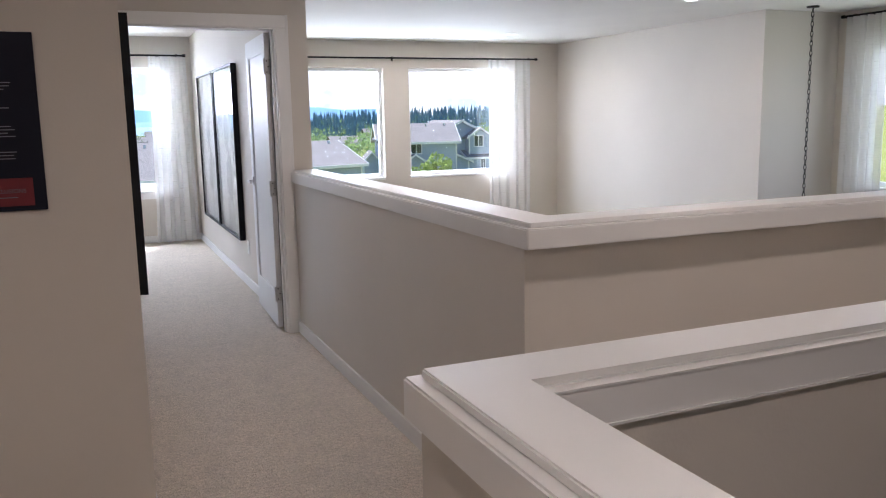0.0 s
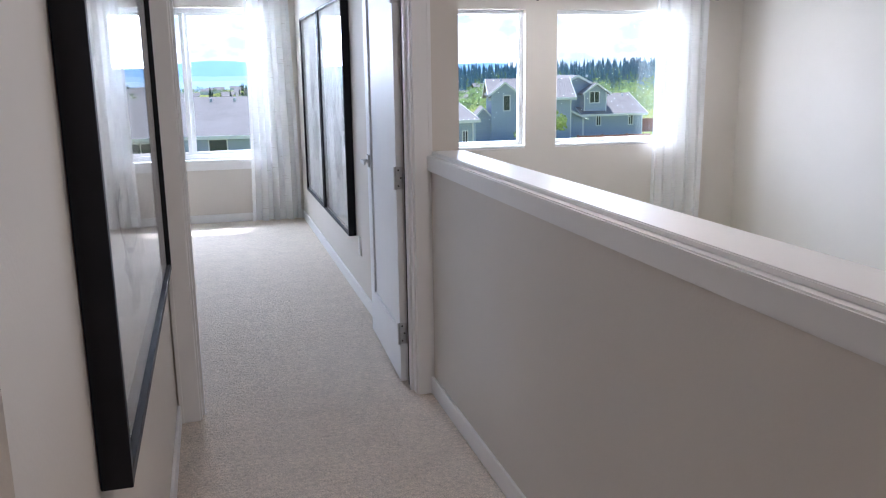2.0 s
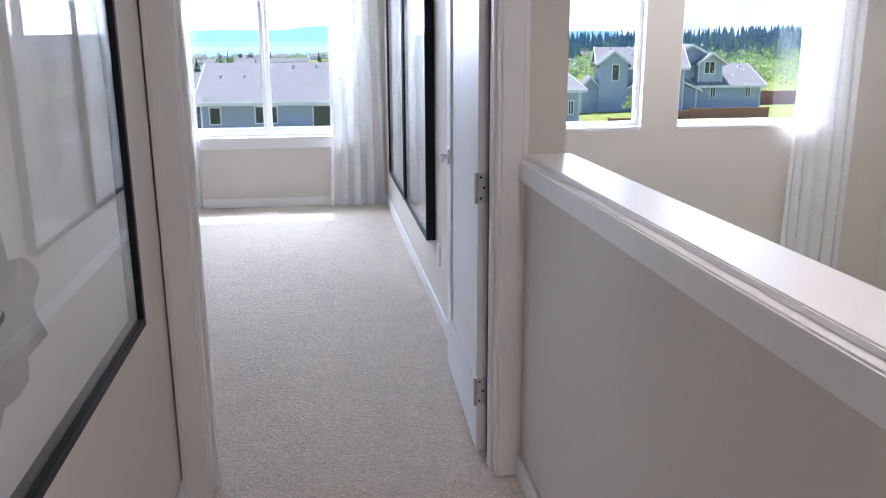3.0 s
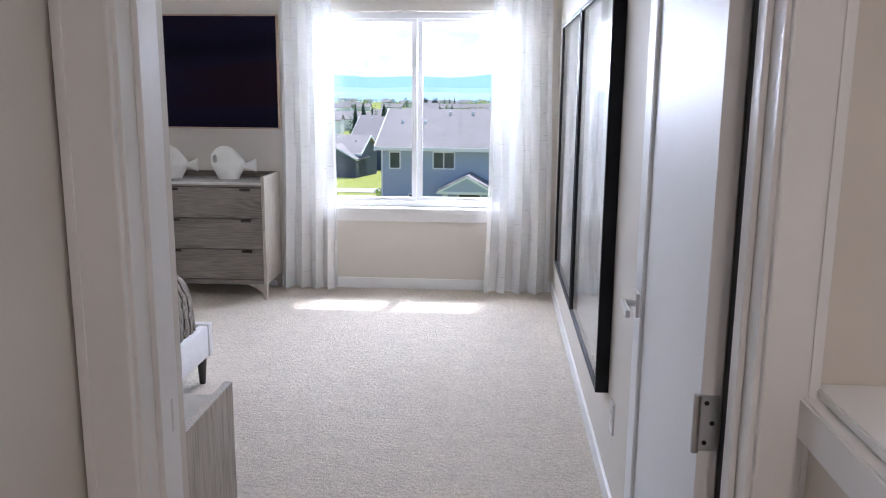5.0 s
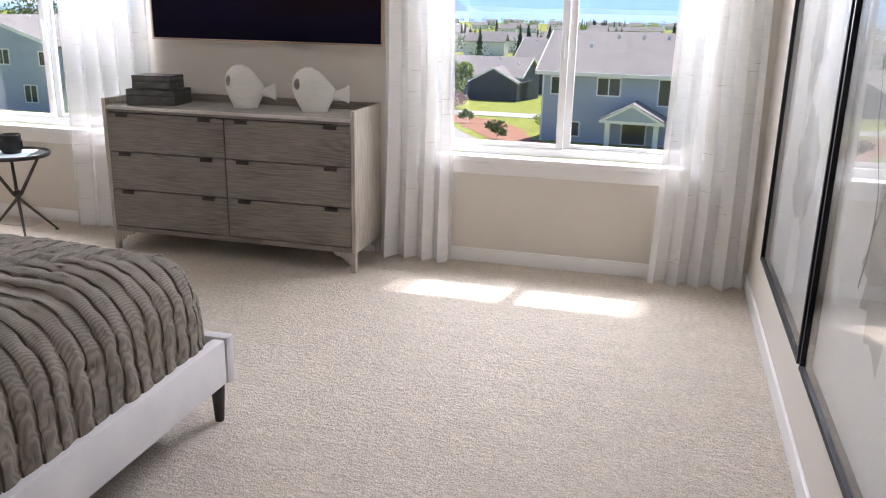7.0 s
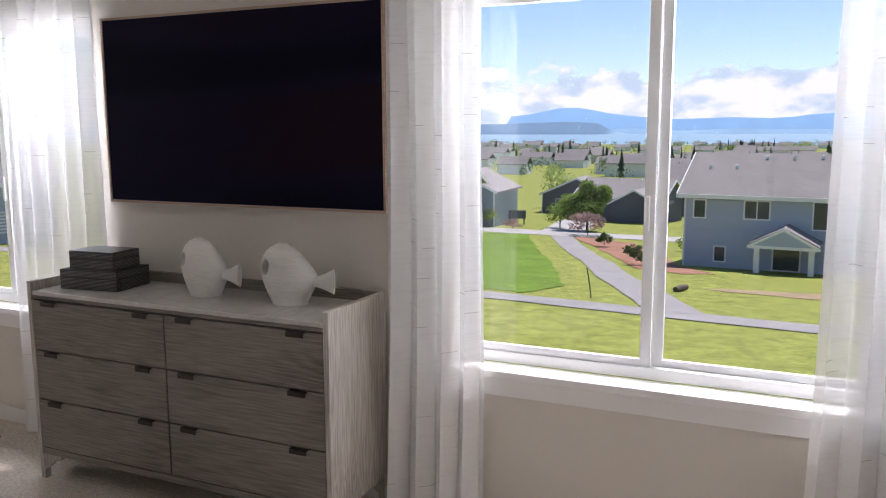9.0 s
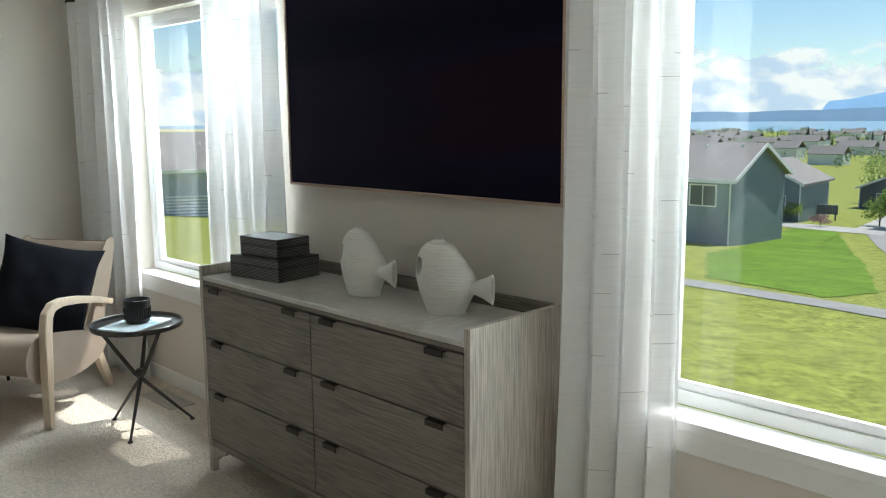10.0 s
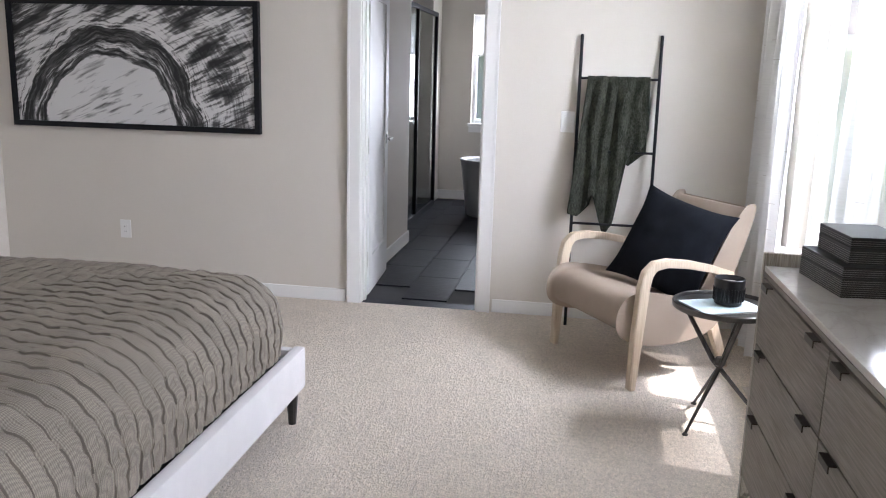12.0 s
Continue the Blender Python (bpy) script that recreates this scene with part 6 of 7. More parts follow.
def fish_vase(m):
    root = thing("fish_vase", "white ribbed ceramic vase shaped like a fish, on the dresser", "vase", m, group="fish vases on the dresser")
    # height, front and back of the outline, half depth: the back slopes down into the tail
    stations = ((0.0, -0.076, 0.072, 0.052), (0.03, -0.092, 0.088, 0.060), (0.07, -0.114, 0.112, 0.064), (0.105, -0.129, 0.129, 0.063), (0.135, -0.134, 0.120, 0.058),
                (0.165, -0.131, 0.092, 0.051), (0.195, -0.118, 0.064, 0.042), (0.22, -0.096, 0.040, 0.032), (0.236, -0.070, 0.014, 0.022), (0.245, -0.034, -0.026, 0.004))
    hx, hz, ra, rb = -0.086, 0.150, 0.021, 0.031

    def half(z):
        for p, q in zip(stations, stations[1:]):
            if z <= q[0]:
                k = (z - p[0]) / (q[0] - p[0])
                a, b, d = (p[i] + (q[i] - p[i]) * k for i in (1, 2, 3))
                return (b - a) / 2, d, (a + b) / 2
        return 0.004, 0.004, -0.03

    def body(u, v):
        z = 0.245 * (1 - (1 - v) ** 1.35)
        lo, hi = half(max(0.0, z - 0.008)), half(min(0.245, z + 0.008))
        w, d, mid = ((lo[i] + hi[i]) / 2 for i in range(3))
        q = u * 2 * math.pi
        x, y = w * math.cos(q), d * math.sin(q)
        rib = 0.0010 * math.sin((z + 0.0025 * math.sin(x * 38 + 1.5) + 0.002 * noise.noise(Vector((x * 20, y * 20, z * 30)))) * 2 * math.pi / 0.0098)
        k = 1 + rib / max(d, 0.01)
        return (mid + x * (1 + rib / max(w, 0.01)), y * k, z)
    bm = bmesh.new()
    grid(bm, 112, 96, body)
    bmesh.ops.remove_doubles(bm, verts=bm.verts, dist=0.0003)
    # the eye goes right through
    inside = [f for f in bm.faces if ((f.calc_center_median().x - hx) / ra) ** 2 + ((f.calc_center_median().z - hz) / rb) ** 2 < 1]
    bmesh.ops.delete(bm, geom=inside, context='FACES')
    for v in bm.verts:
        q = math.hypot((v.co.x - hx) / ra, (v.co.z - hz) / rb)
        if v.is_boundary and v.co.z > 0.05 and v.co.z < 0.2 and q < 1.6:
            v.co.x, v.co.z = hx + (v.co.x - hx) / q, hz + (v.co.z - hz) / q

    def eye(u, v):
        q = u * 2 * math.pi
        x, z = hx + ra * math.cos(q), hz + rb * math.sin(q)
        w, d, mid = half(z)
        return (x, (v - 0.5) * 2 * d * math.sqrt(max(0.0, 1 - ((x - mid) / w) ** 2)), z)
    grid(bm, 28, 3, eye)
    foot = [bm.verts.new((0.078 * math.cos(k * math.pi / 20), 0.052 * math.sin(k * math.pi / 20), 0.0008)) for k in range(40)]
    bm.faces.new(foot[::-1])
    part("body", bm, M_CERAMIC, root, smooth=True)
    bm = bmesh.new()
    rings = []
    for k in range(7):
        t = k / 6
        x = 0.112 + 0.095 * t
        hz2, hy = 0.020 + 0.030 * t ** 1.6, 0.018 - 0.007 * t
        rings.append([bm.verts.new((x, hy * math.cos(q * math.pi / 10), 0.098 + 0.005 * t + hz2 * math.sin(q * math.pi / 10))) for q in range(20)])
    for q, w in zip(rings, rings[1:]):
        for k in range(20):
            bm.faces.new((q[k], q[(k + 1) % 20], w[(k + 1) % 20], w[k]))
    inner = [bm.verts.new((0.206, v.co.y * 0.75, 0.103 + (v.co.z - 0.103) * 0.82)) for v in rings[-1]]
    for k in range(20):
        bm.faces.new((rings[-1][k], rings[-1][(k + 1) % 20], inner[(k + 1) % 20], inner[k]))
    deep = [bm.verts.new((0.15, v.co.y * 0.4, 0.101 + (v.co.z - 0.101) * 0.4)) for v in inner]
    for k in range(20):
        bm.faces.new((inner[k], inner[(k + 1) % 20], deep[(k + 1) % 20], deep[k]))
    bm.faces.new(deep)
    part("tail_spout", bm, M_CERAMIC, root, smooth=True)
    return root


Z_TOP = 0.903 - 0.075 + 0.0345
v1 = fish_vase(pose(-2.865, -0.215, Z_TOP, 0, 0, -8))
copy_thing(v1, pose(-2.435, -0.215, Z_TOP, 0, 0, 0))


M_BOX, M_BOXLINE = mat("black_ribbed_box", (0.035, 0.035, 0.034), 0.45, 0.1, 20), mat("pale_inlay_line", (0.30, 0.29, 0.27), 0.5, 0.1, 30)


def striped_box(name, w, d, h, m, label):
    root = thing(name, label, "box", m, group="stacked boxes")
    for n, z0, z1 in (("base", 0.0, h * 0.62), ("lid", h * 0.62 + 0.0015, h)):
        bm = bmesh.new()
        box(bm, -w / 2, w / 2, -d / 2, d / 2, z0, z1, 0.002)
        p = part(n, bm, M_BOX, root)
        bm = bmesh.new()
        k = int((z1 - z0 - 0.006) / 0.006)
        for i in range(k):
            z = z0 + 0.005 + i * 0.006
            box(bm, -w / 2 - 0.0006, w / 2 + 0.0006, -d / 2 - 0.0006, d / 2 + 0.0006, z, z + 0.0012)
        tagged(part("inlay", bm, M_BOXLINE, p, "thin pale inlaid lines"), kind="stuff")
    return root


BX = pose(-3.42, -0.235, Z_TOP, 0, 0, 7)
striped_box("decorative_box", 0.30, 0.22, 0.088, BX, "large black decorative box with fine pale stripes, on the dresser")
striped_box("decorative_box", 0.24, 0.17, 0.077, BX @ pose(-0.005, 0.008, 0.0885, 0, 0, -2), "smaller black decorative box with fine pale stripes")


# armchair in the corner
M_TAUPE = mat("taupe_upholstery", (0.33, 0.262, 0.205), 0.7, 0.06, 6.0, 0.06, 0.2, 600, spec=0.3)
M_PALEWOOD = wood_mat("pale_ash", (0.52, 0.41, 0.29), (0.66, 0.55, 0.42), 2, 0.45)
chair = thing("armchair", "taupe upholstered armchair with pale wooden arms", "armchair", pose(-4.98, -0.95, 0, 0, 0, 31.3))
seat_prof = smooth_loop([(-0.085, 0.345), (-0.055, 0.425), (0.03, 0.465), (0.20, 0.445), (0.42, 0.40), (0.52, 0.40), (0.54, 0.33), (0.45, 0.235), (0.25, 0.195), (0.05, 0.21), (-0.06, 0.262)], 4)
bm = bmesh.new()
rounded_sweep(bm, seat_prof, -0.335, 0.335, 0.03)
part("seat", bm, M_TAUPE, chair, smooth=True)
back_prof = smooth_loop([(0.425, 0.40), (0.47, 0.50), (0.57, 0.70), (0.655, 0.83), (0.70, 0.855), (0.735, 0.83), (0.69, 0.66), (0.63, 0.50), (0.585, 0.37), (0.50, 0.36)], 4)
bm = bmesh.new()
rounded_sweep(bm, back_prof, -0.275, 0.275, 0.025)
part("backrest", bm, M_TAUPE, chair, smooth=True)


def flat_bar(bm, pts, w, ts):
    # bar of width w along x that follows (x, y, z) points, with thickness ts in the plane
    rings = []
    for i, p in enumerate(pts):
        a, b = Vector(pts[max(i - 1, 0)]), Vector(pts[min(i + 1, len(pts) - 1)])
        d = (b - a).normalized()
        n = Vector((0, -d.z, d.y)).normalized()
        t = ts[i] / 2
        p = Vector(p)
        rings.append([bm.verts.new(p + Vector((sx * w / 2, 0, 0)) + n * sn * t) for sx, sn in ((-1, -1), (1, -1), (1, 1), (-1, 1))])
    for q, r in zip(rings, rings[1:]):
        for k in range(4):
            bm.faces.new((q[k], q[(k + 1) % 4], r[(k + 1) % 4], r[k]))
    bm.faces.new(rings[0][::-1])
    bm.faces.new(rings[-1])
    bmesh.ops.bevel(bm, geom=list(bm.edges), offset=0.004, segments=2, affect='EDGES', clamp_overlap=True)


for s in (-1, 1):
    X = s * 0.365
    bm = bmesh.new()
    flat_bar(bm, [(X, 0.0, 0.0), (X, 0.012, 0.25), (X, 0.03, 0.50), (X, 0.045, 0.565), (X, 0.08, 0.60), (X, 0.15, 0.61), (X, 0.28, 0.595), (X, 0.42, 0.565), (X, 0.54, 0.53)], 0.042, [0.032, 0.05, 0.055, 0.052, 0.045, 0.040, 0.038, 0.036, 0.030])
    part("arm", bm, M_PALEWOOD, chair, "pale wooden arm that runs down as the front leg", smooth=False)
    bm = bmesh.new()
    X2 = s * 0.24
    flat_bar(bm, [(X2, 0.66, 0.0), (X2, 0.60, 0.14), (X2, 0.53, 0.30)], 0.04, [0.03, 0.05, 0.055])
    part("leg", bm, M_PALEWOOD, chair, "pale wooden back leg")
    bm = bmesh.new()
    box(bm, min(s * 0.345, s * 0.25), max(s * 0.345, s * 0.25), 0.50, 0.535, 0.505, 0.535, 0.003)
    part("stretcher", bm, M_PALEWOOD, chair)

M_VELVET = mat("black_velvet", (0.006, 0.007, 0.010), 0.9, 0.3, 12, 0.2, 0.3, 300, spec=0.15)


def pillow(u, v, side):
    x, z = (u - 0.5) * 2, (v - 0.5) * 2
    pinch = 1 - 0.10 * (1 - abs(x) ** 3) * abs(z) ** 4 - 0.10 * (1 - abs(z) ** 3) * abs(x) ** 4
    t = 0.075 * ((1 - abs(x) ** 2.6) * (1 - abs(z) ** 2.6)) ** 0.55
    w = noise.noise(Vector((x * 2.3, z * 2.3, side))) * 0.012
    return (x * 0.258 * pinch, side * (t + w * (1 - max(abs(x), abs(z)) ** 4)), z * 0.258 * pinch)


bm = bmesh.new()
for sd in (-1, 1):
    grid(bm, 30, 30, lambda u, v: pillow(u, v, sd))
bmesh.ops.remove_doubles(bm, verts=bm.verts, dist=0.0008)
solid("throw_pillow", bm, M_VELVET, "black velvet square throw pillow propped on the armchair", "pillow", smooth=True, m=Matrix.Translation((0.0, 0.085, -0.015)) @ pose(-4.98, -0.95, 0, 0, 0, 31.3) @ pose(0.03, 0.315, 0.64, 0, 0, 30) @ pose(0, 0, 0, -24, 0, 0) @ pose(0, 0, 0, 0, 14, 0))

# side table, book, cup
table = thing("side_table", "round black metal tripod side table with a tray top", "side table", Matrix.Translation((-4.35, -0.425, 0)))
M_GUN = mat("dark_gunmetal", (0.09, 0.085, 0.08), 0.3, 0.2, 30, metal=0.9)
bm = bmesh.new()
lathe(bm, [(0.19, 0.514), (0.212, 0.516), (0.216, 0.522), (0.216, 0.538), (0.212, 0.541), (0.207, 0.538), (0.205, 0.525), (0.10, 0.5245)], 56)
part("tray_top", bm, M_GUN, table, smooth=True)
for fx, fy in ((0.147, -0.136), (0.07, 0.224), (-0.21, -0.056)):
    bm = bmesh.new()
    f = Vector((fx, fy, 0.008))
    k = Vector((fx * -0.12, fy * -0.12, 0.285))
    e = Vector((fx * -0.72, fy * -0.72, 0.513))
    tube(bm, [f, f.lerp(k, 0.5), k, e], 0.008, 10, [0.006, 0.0085, 0.011, 0.009])
    lathe(bm, [(0.012, 0.0), (0.013, 0.004), (0.008, 0.010)], 14, (fx, fy, 0))
    part("leg", bm, M_GUN, table, smooth=True)
bm = bmesh.new()
lathe(bm, [(0.012, 0.262), (0.024, 0.272), (0.026, 0.288), (0.016, 0.302)], 18)
part("joint", bm, M_GUN, table, smooth=True)
book = thing("magazine", "thin pale blue magazine on the side table", "magazine", pose(-4.335, -0.44, 0.5255, 0, 0, 25))
bm = bmesh.new()
box(bm, -0.105, 0.105, -0.14, 0.14, 0.0, 0.007, 0.001)
part("pages", bm, M_PAPER, book)
bm = bmesh.new()
box(bm, -0.107, 0.107, -0.142, 0.142, 0.0072, 0.0082)
part("cover", bm, art_mat("pale_blue_cover", (0.62, 0.70, 0.72), (0.42, 0.56, 0.62), 4.0, 0.35, 0.65), book, "pale blue and cream cover")
cup = thing("candle_cup", "black ribbed ceramic candle cup on a magazine", "candle", Matrix.Translation((-4.36, -0.415, 0.534)))
M_BLACKCER = mat("black_ceramic", (0.012, 0.012, 0.013), 0.3, 0.2, 20)
bm = bmesh.new()
lathe(bm, [(0.048, 0.0), (0.056, 0.006), (0.060, 0.03), (0.062, 0.09), (0.062, 0.112), (0.0595, 0.114), (0.057, 0.11), (0.056, 0.085), (0.02, 0.083)], 48)
part("cup", bm, M_BLACKCER, cup, smooth=True)
for k in range(32):
    a = k * 2 * math.pi / 32
    bm = bmesh.new()
    tube(bm, [(0.0605 * math.cos(a), 0.0605 * math.sin(a), 0.02), (0.0625 * math.cos(a), 0.0625 * math.sin(a), 0.075)], 0.0028, 6)
    part("rib", bm, M_BLACKCER, cup)
bm = bmesh.new()
lathe(bm, [(0.0555, 0.0835), (0.0555, 0.092), (0.01, 0.0925)], 32)
part("wax", bm, mat("pale_wax", (0.45, 0.40, 0.34), 0.5, 0.05, 20), cup, "pale candle wax")

# blanket ladder
lad = thing("blanket_ladder", "thin black metal blanket ladder leaning on the wall", "ladder")
for y in (-1.086, -0.64):
    bm = bmesh.new()
    tube(bm, [(-5.655, y, 0.0), (-5.807, y, 1.69)], 0.0095, 10)
    part("rail", bm, M_BLACK, lad)
for z in (0.20, 0.61, 1.03, 1.445):
    x = -5.655 - 0.152 * z / 1.69
    bm = bmesh.new()
    tube(bm, [(x, -1.086, z), (x, -0.64, z)], 0.0075, 10)
    part("rung", bm, M_BLACK, lad)
M_THROW = mat("dark_green_knit", (0.052, 0.055, 0.042), 0.95, 0.35, 22, 0.55, 1.0, 110, stretch=(1, 1, 0.55), spec=0.1)


def throw(u, v, front):
    # u across, v down; hangs over the top rung
    zt = 1.457
    x_r = -5.655 - 0.152 * 1.445 / 1.69
    hem = [0.78, 0.80, 0.75, 0.66, 0.71, 0.81, 0.91, 0.82, 0.46, 0.40, 0.37, 0.28]
    if not front:
        hem = [0.78, 0.80, 0.74, 0.55, 0.5, 0.45, 0.5, 0.44, 0.42]
    k = u * (len(hem) - 1)
    i = min(len(hem) - 2, int(k))
    ln = hem[i] + (hem[i + 1] - hem[i]) * (k - i)
    y = -1.040 + 0.350 * u + 0.02 * v * math.sin(u * 9) - 0.075 * v * max(0.0, 1 - u * 1.15)
    fold = 0.030 * noise.noise(Vector((u * 7 + 0.5 * v, v * 1.1, 4.0))) + 0.009 * math.sin(u * 31 + 2.2 * v + 1.5 * math.sin(5 * v)) + 0.012 * noise.noise(Vector((u * 15, v * 4, 2.0 if front else 7.0)))
    sgn = 1 if front else -1
    near = min(1.0, v * 9)
    x = x_r + sgn * (0.011 + 0.019 * near) + fold * near * (1.0 if front else 0.35) + 0.03 * v * (1 if front else 0.2)
    x = max(x, X_W + 0.004)
    return (x, y, zt - 0.011 * (1 - math.cos(min(1.0, v * 14) * 1.57)) - ln * v)


bm = bmesh.new()
for fr in (True, False):
    grid(bm, 64, 44, lambda u, v: throw(u, v, fr))
bmesh.ops.remove_doubles(bm, verts=bm.verts, dist=0.002)
tb = solid("throw_blanket", bm, M_THROW, "dark green knitted throw hung over the ladder", "blanket", smooth=True)
th = tb.modifiers.new("thick", 'SOLIDIFY')
th.thickness = 0.007


# switches and outlets
def plate(name, w, h, m, rocker, label):
    root = thing(name, label, "switch" if rocker else "outlet", m)
    bm = bmesh.new()
    box(bm, -w / 2, w / 2, -0.006, 0.0, -h / 2, h / 2, 0.002)
    part("plate", bm, M_PLASTIC, root)
    bm = bmesh.new()
    if rocker:
        box(bm, -0.0165, 0.0165, -0.0095, -0.006, -0.033, 0.033, 0.0015)
        part("rocker", bm, M_PLASTIC, root)
    else:
        box(bm, -0.0165, 0.0165, -0.0080, -0.006, -0.033, 0.033, 0.001)
        part("receptacle", bm, M_PLASTIC, root)
        for z in (-0.017, 0.017):
            for x in (-0.006, 0.006):
                bm = bmesh.new()
                box(bm, x - 0.001, x + 0.001, -0.0084, -0.0079, z - 0.004, z + 0.004)
                part("slot", bm, M_DARK, root)
    return root


plate("light_switch", 0.08, 0.122, pose(X_W, -1.142, 1.19, 0, 0, 90), True, "white rocker light switch on the wall")
plate("light_switch", 0.075, 0.118, pose(-1.10, -5.345, 1.175, 0, 0, 90), True, "white rocker light switch by the bedroom door")
plate("wall_outlet", 0.075, 0.12, pose(X_W, -3.99, 0.388, 0, 0, 90), False, "white electrical outlet on the wall")
plate("wall_outlet", 0.075, 0.12, pose(0.0, -3.32, 0.36, 0, 0, -90), False, "white electrical outlet below the framed prints")


# doors
def door_leaf(name, w, h, m, label, lever_side):
    # hinge edge at x = 0, leaf runs to +x, thickness towards +y; single recessed panel
    root = thing(name, label, "door", m, kind="structure")
    t, st = 0.035, 0.115
    for n, r in (("stile", (0, st, 0, t, 0.012, h)), ("stile", (w - st, w, 0, t, 0.012, h)), ("rail", (st, w - st, 0.0002, t - 0.0002, 0.012, 0.25)), ("rail", (st, w - st, 0.0002, t - 0.0002, h - st, h)), ("panel", (st, w - st, 0.010, t - 0.010, 0.25, h - st))):
        bm = bmesh.new()
        box(bm, *r, 0.0015 if n != "panel" else 0.0)
        part(n, bm, M_DOOR, root)
    bm = bmesh.new()
    for y0, y1 in ((0.002, 0.0099), (t - 0.0099, t - 0.002)):
        for r in ((st, st + 0.008, y0, y1, 0.25, h - st), (w - st - 0.008, w - st, y0, y1, 0.25, h - st), (st + 0.008, w - st - 0.008, y0, y1, 0.25, 0.258), (st + 0.008, w - st - 0.008, y0, y1, h - st - 0.008, h - st)):
            box(bm, *r)
    part("panel_bead", bm, M_DOOR, root)
    for s, y in ((-1, 0.0), (1, t)):
        bm = bmesh.new()
        x, z = w - 0.065, 0.985
        box(bm, x - 0.032, x + 0.032, min(y, y + s * 0.009), max(y, y + s * 0.009), z - 0.032, z + 0.032, 0.002)
        hd = part("lever_rose", bm, M_STEEL, root, "square chrome rose")
        bm = bmesh.new()
        tube(bm, [(x, y + s * 0.008, z), (x, y + s * 0.042, z)], 0.010, 14)
        box(bm, x - 0.115, x + 0.011, min(y + s * 0.034, y + s * 0.046), max(y + s * 0.034, y + s * 0.046), z - 0.010, z + 0.010, 0.003)
        part("lever", bm, M_STEEL, hd, "chrome lever handle")
    for z in (0.25, 0.985, h - 0.22):
        bm = bmesh.new()
        box(bm, -0.0022, -0.0002, 0.002, t - 0.001, z - 0.051, z + 0.051, 0.0008)
        hg = part("hinge", bm, M_STEEL, root, "brushed steel hinge")
        bm = bmesh.new()
        tube(bm, [(-0.006, -0.006 if lever_side else t + 0.006, z - 0.052), (-0.006, -0.006 if lever_side else t + 0.006, z + 0.052)], 0.0065, 12)
        part("knuckle", bm, M_STEEL, hg)
        for dz in (-0.036, 0.0, 0.036):
            bm = bmesh.new()
            tube(bm, [(-0.0035, t * 0.5 + (0.007 if dz else -0.004), z + dz), (-0.002, t * 0.5 + (0.007 if dz else -0.004), z + dz)], 0.0042, 10)
            part("screw", bm, M_DARK, hg)
    return root


door_leaf("door_1", 0.865, 2.02, pose(-0.055, -4.853, 0, 0, 0, 88), "white painted single-panel bedroom door, standing open", False)
door_leaf("door_2", 0.73, 2.02, pose(-5.965, -2.375, 0, 0, 0, 184), "white painted bathroom door, standing open", False)
bm = bmesh.new()
box(bm, DOOR[0] + 0.0181, DOOR[0] + 0.0195, Y_DH + 0.088, Y_DH + 0.116, 0.95, 1.01)
setting("strike_plate", bm, M_STEEL, "steel strike plate in the door jamb", "strike plate")

# dark strip added for the black gap on the bedroom door frame's hinge side
bm = bmesh.new()
box(bm, DOOR[1] - 0.0215, DOOR[1] - 0.0185, Y_DR - 0.048, Y_DR - 0.003, 0.0, 2.02)
solid("door_gap_strip", bm, M_DARK, "dark strip added for the black gap along the door frame", "seal", kind="structure")


# floor register under the far window
reg = thing("floor_vent", "pale slotted metal floor vent in the carpet", "vent", Matrix.Translation((-4.65, -0.15, 0.0)))
M_REG = mat("vent_enamel", (0.52, 0.47, 0.41), 0.5, 0.05, 20)
bm = bmesh.new()
for r in ((-0.175, 0.175, -0.07, -0.055), (-0.175, 0.175, 0.055, 0.07), (-0.175, -0.155, -0.055, 0.055), (0.155, 0.175, -0.055, 0.055)):
    box(bm, *r, 0.0, 0.007, 0.0015)
part("frame", bm, M_REG, reg)
bm = bmesh.new()
box(bm, -0.155, 0.155, -0.055, 0.055, 0.0005, 0.002)
part("backing", bm, M_DARK, reg, "dark duct opening")
bm = bmesh.new()
box(bm, -0.006, 0.006, -0.055, 0.055, 0.002, 0.006)
slat_mesh = mesh_of(bm, "slat", M_REG)
for k in range(15):
    share("slat", slat_mesh, reg, Matrix.Translation((-0.14 + k * 0.02, 0, 0)))

# hall and great room details
po = thing("wall_poster", "navy information poster with a red lower band on the wall", "poster", pose(-1.348 - 0.52, -7.63, 1.19, 0, 0, 0))
M_NAVY = mat("navy_poster", (0.010, 0.011, 0.022), 0.6, 0.1, 6, spec=0.2)
M_RED = mat("dark_red_band", (0.16, 0.012, 0.02), 0.5, 0.1, 6)
M_TEXT = mat("pale_print", (0.20, 0.20, 0.22), 0.6, 0.02, 6)
bm = bmesh.new()
box(bm, 0, 0.52, -0.012, -0.001, 0, 0.535, 0.001)
part("panel", bm, M_NAVY, po)
bm = bmesh.new()
box(bm, 0.0, 0.485, -0.0135, -0.0122, 0.015, 0.10)
part("red_band", bm, M_RED, po, "dark red printed band")
bm = bmesh.new()
for z, ws in ((0.405, (0.40,)), (0.385, (0.43,)), (0.375, (0.425,)), (0.365, (0.41,)), (0.31, (0.42,)), (0.255, (0.42,)), (0.245, (0.43,)), (0.235, (0.41,)), (0.225, (0.43,)), (0.178, (0.43,)), (0.168, (0.42,)), (0.158, (0.425,)), (0.04, (0.42,))):
    box(bm, 0.06, 0.02 + ws[0], -0.0146, -0.0137 if z > 0.1 else -0.0136, z, z + 0.0028)
part("text_lines", bm, M_TEXT, po, "lines of small pale print")
fc = bpy.data.curves.new("poster_heading", 'FONT')
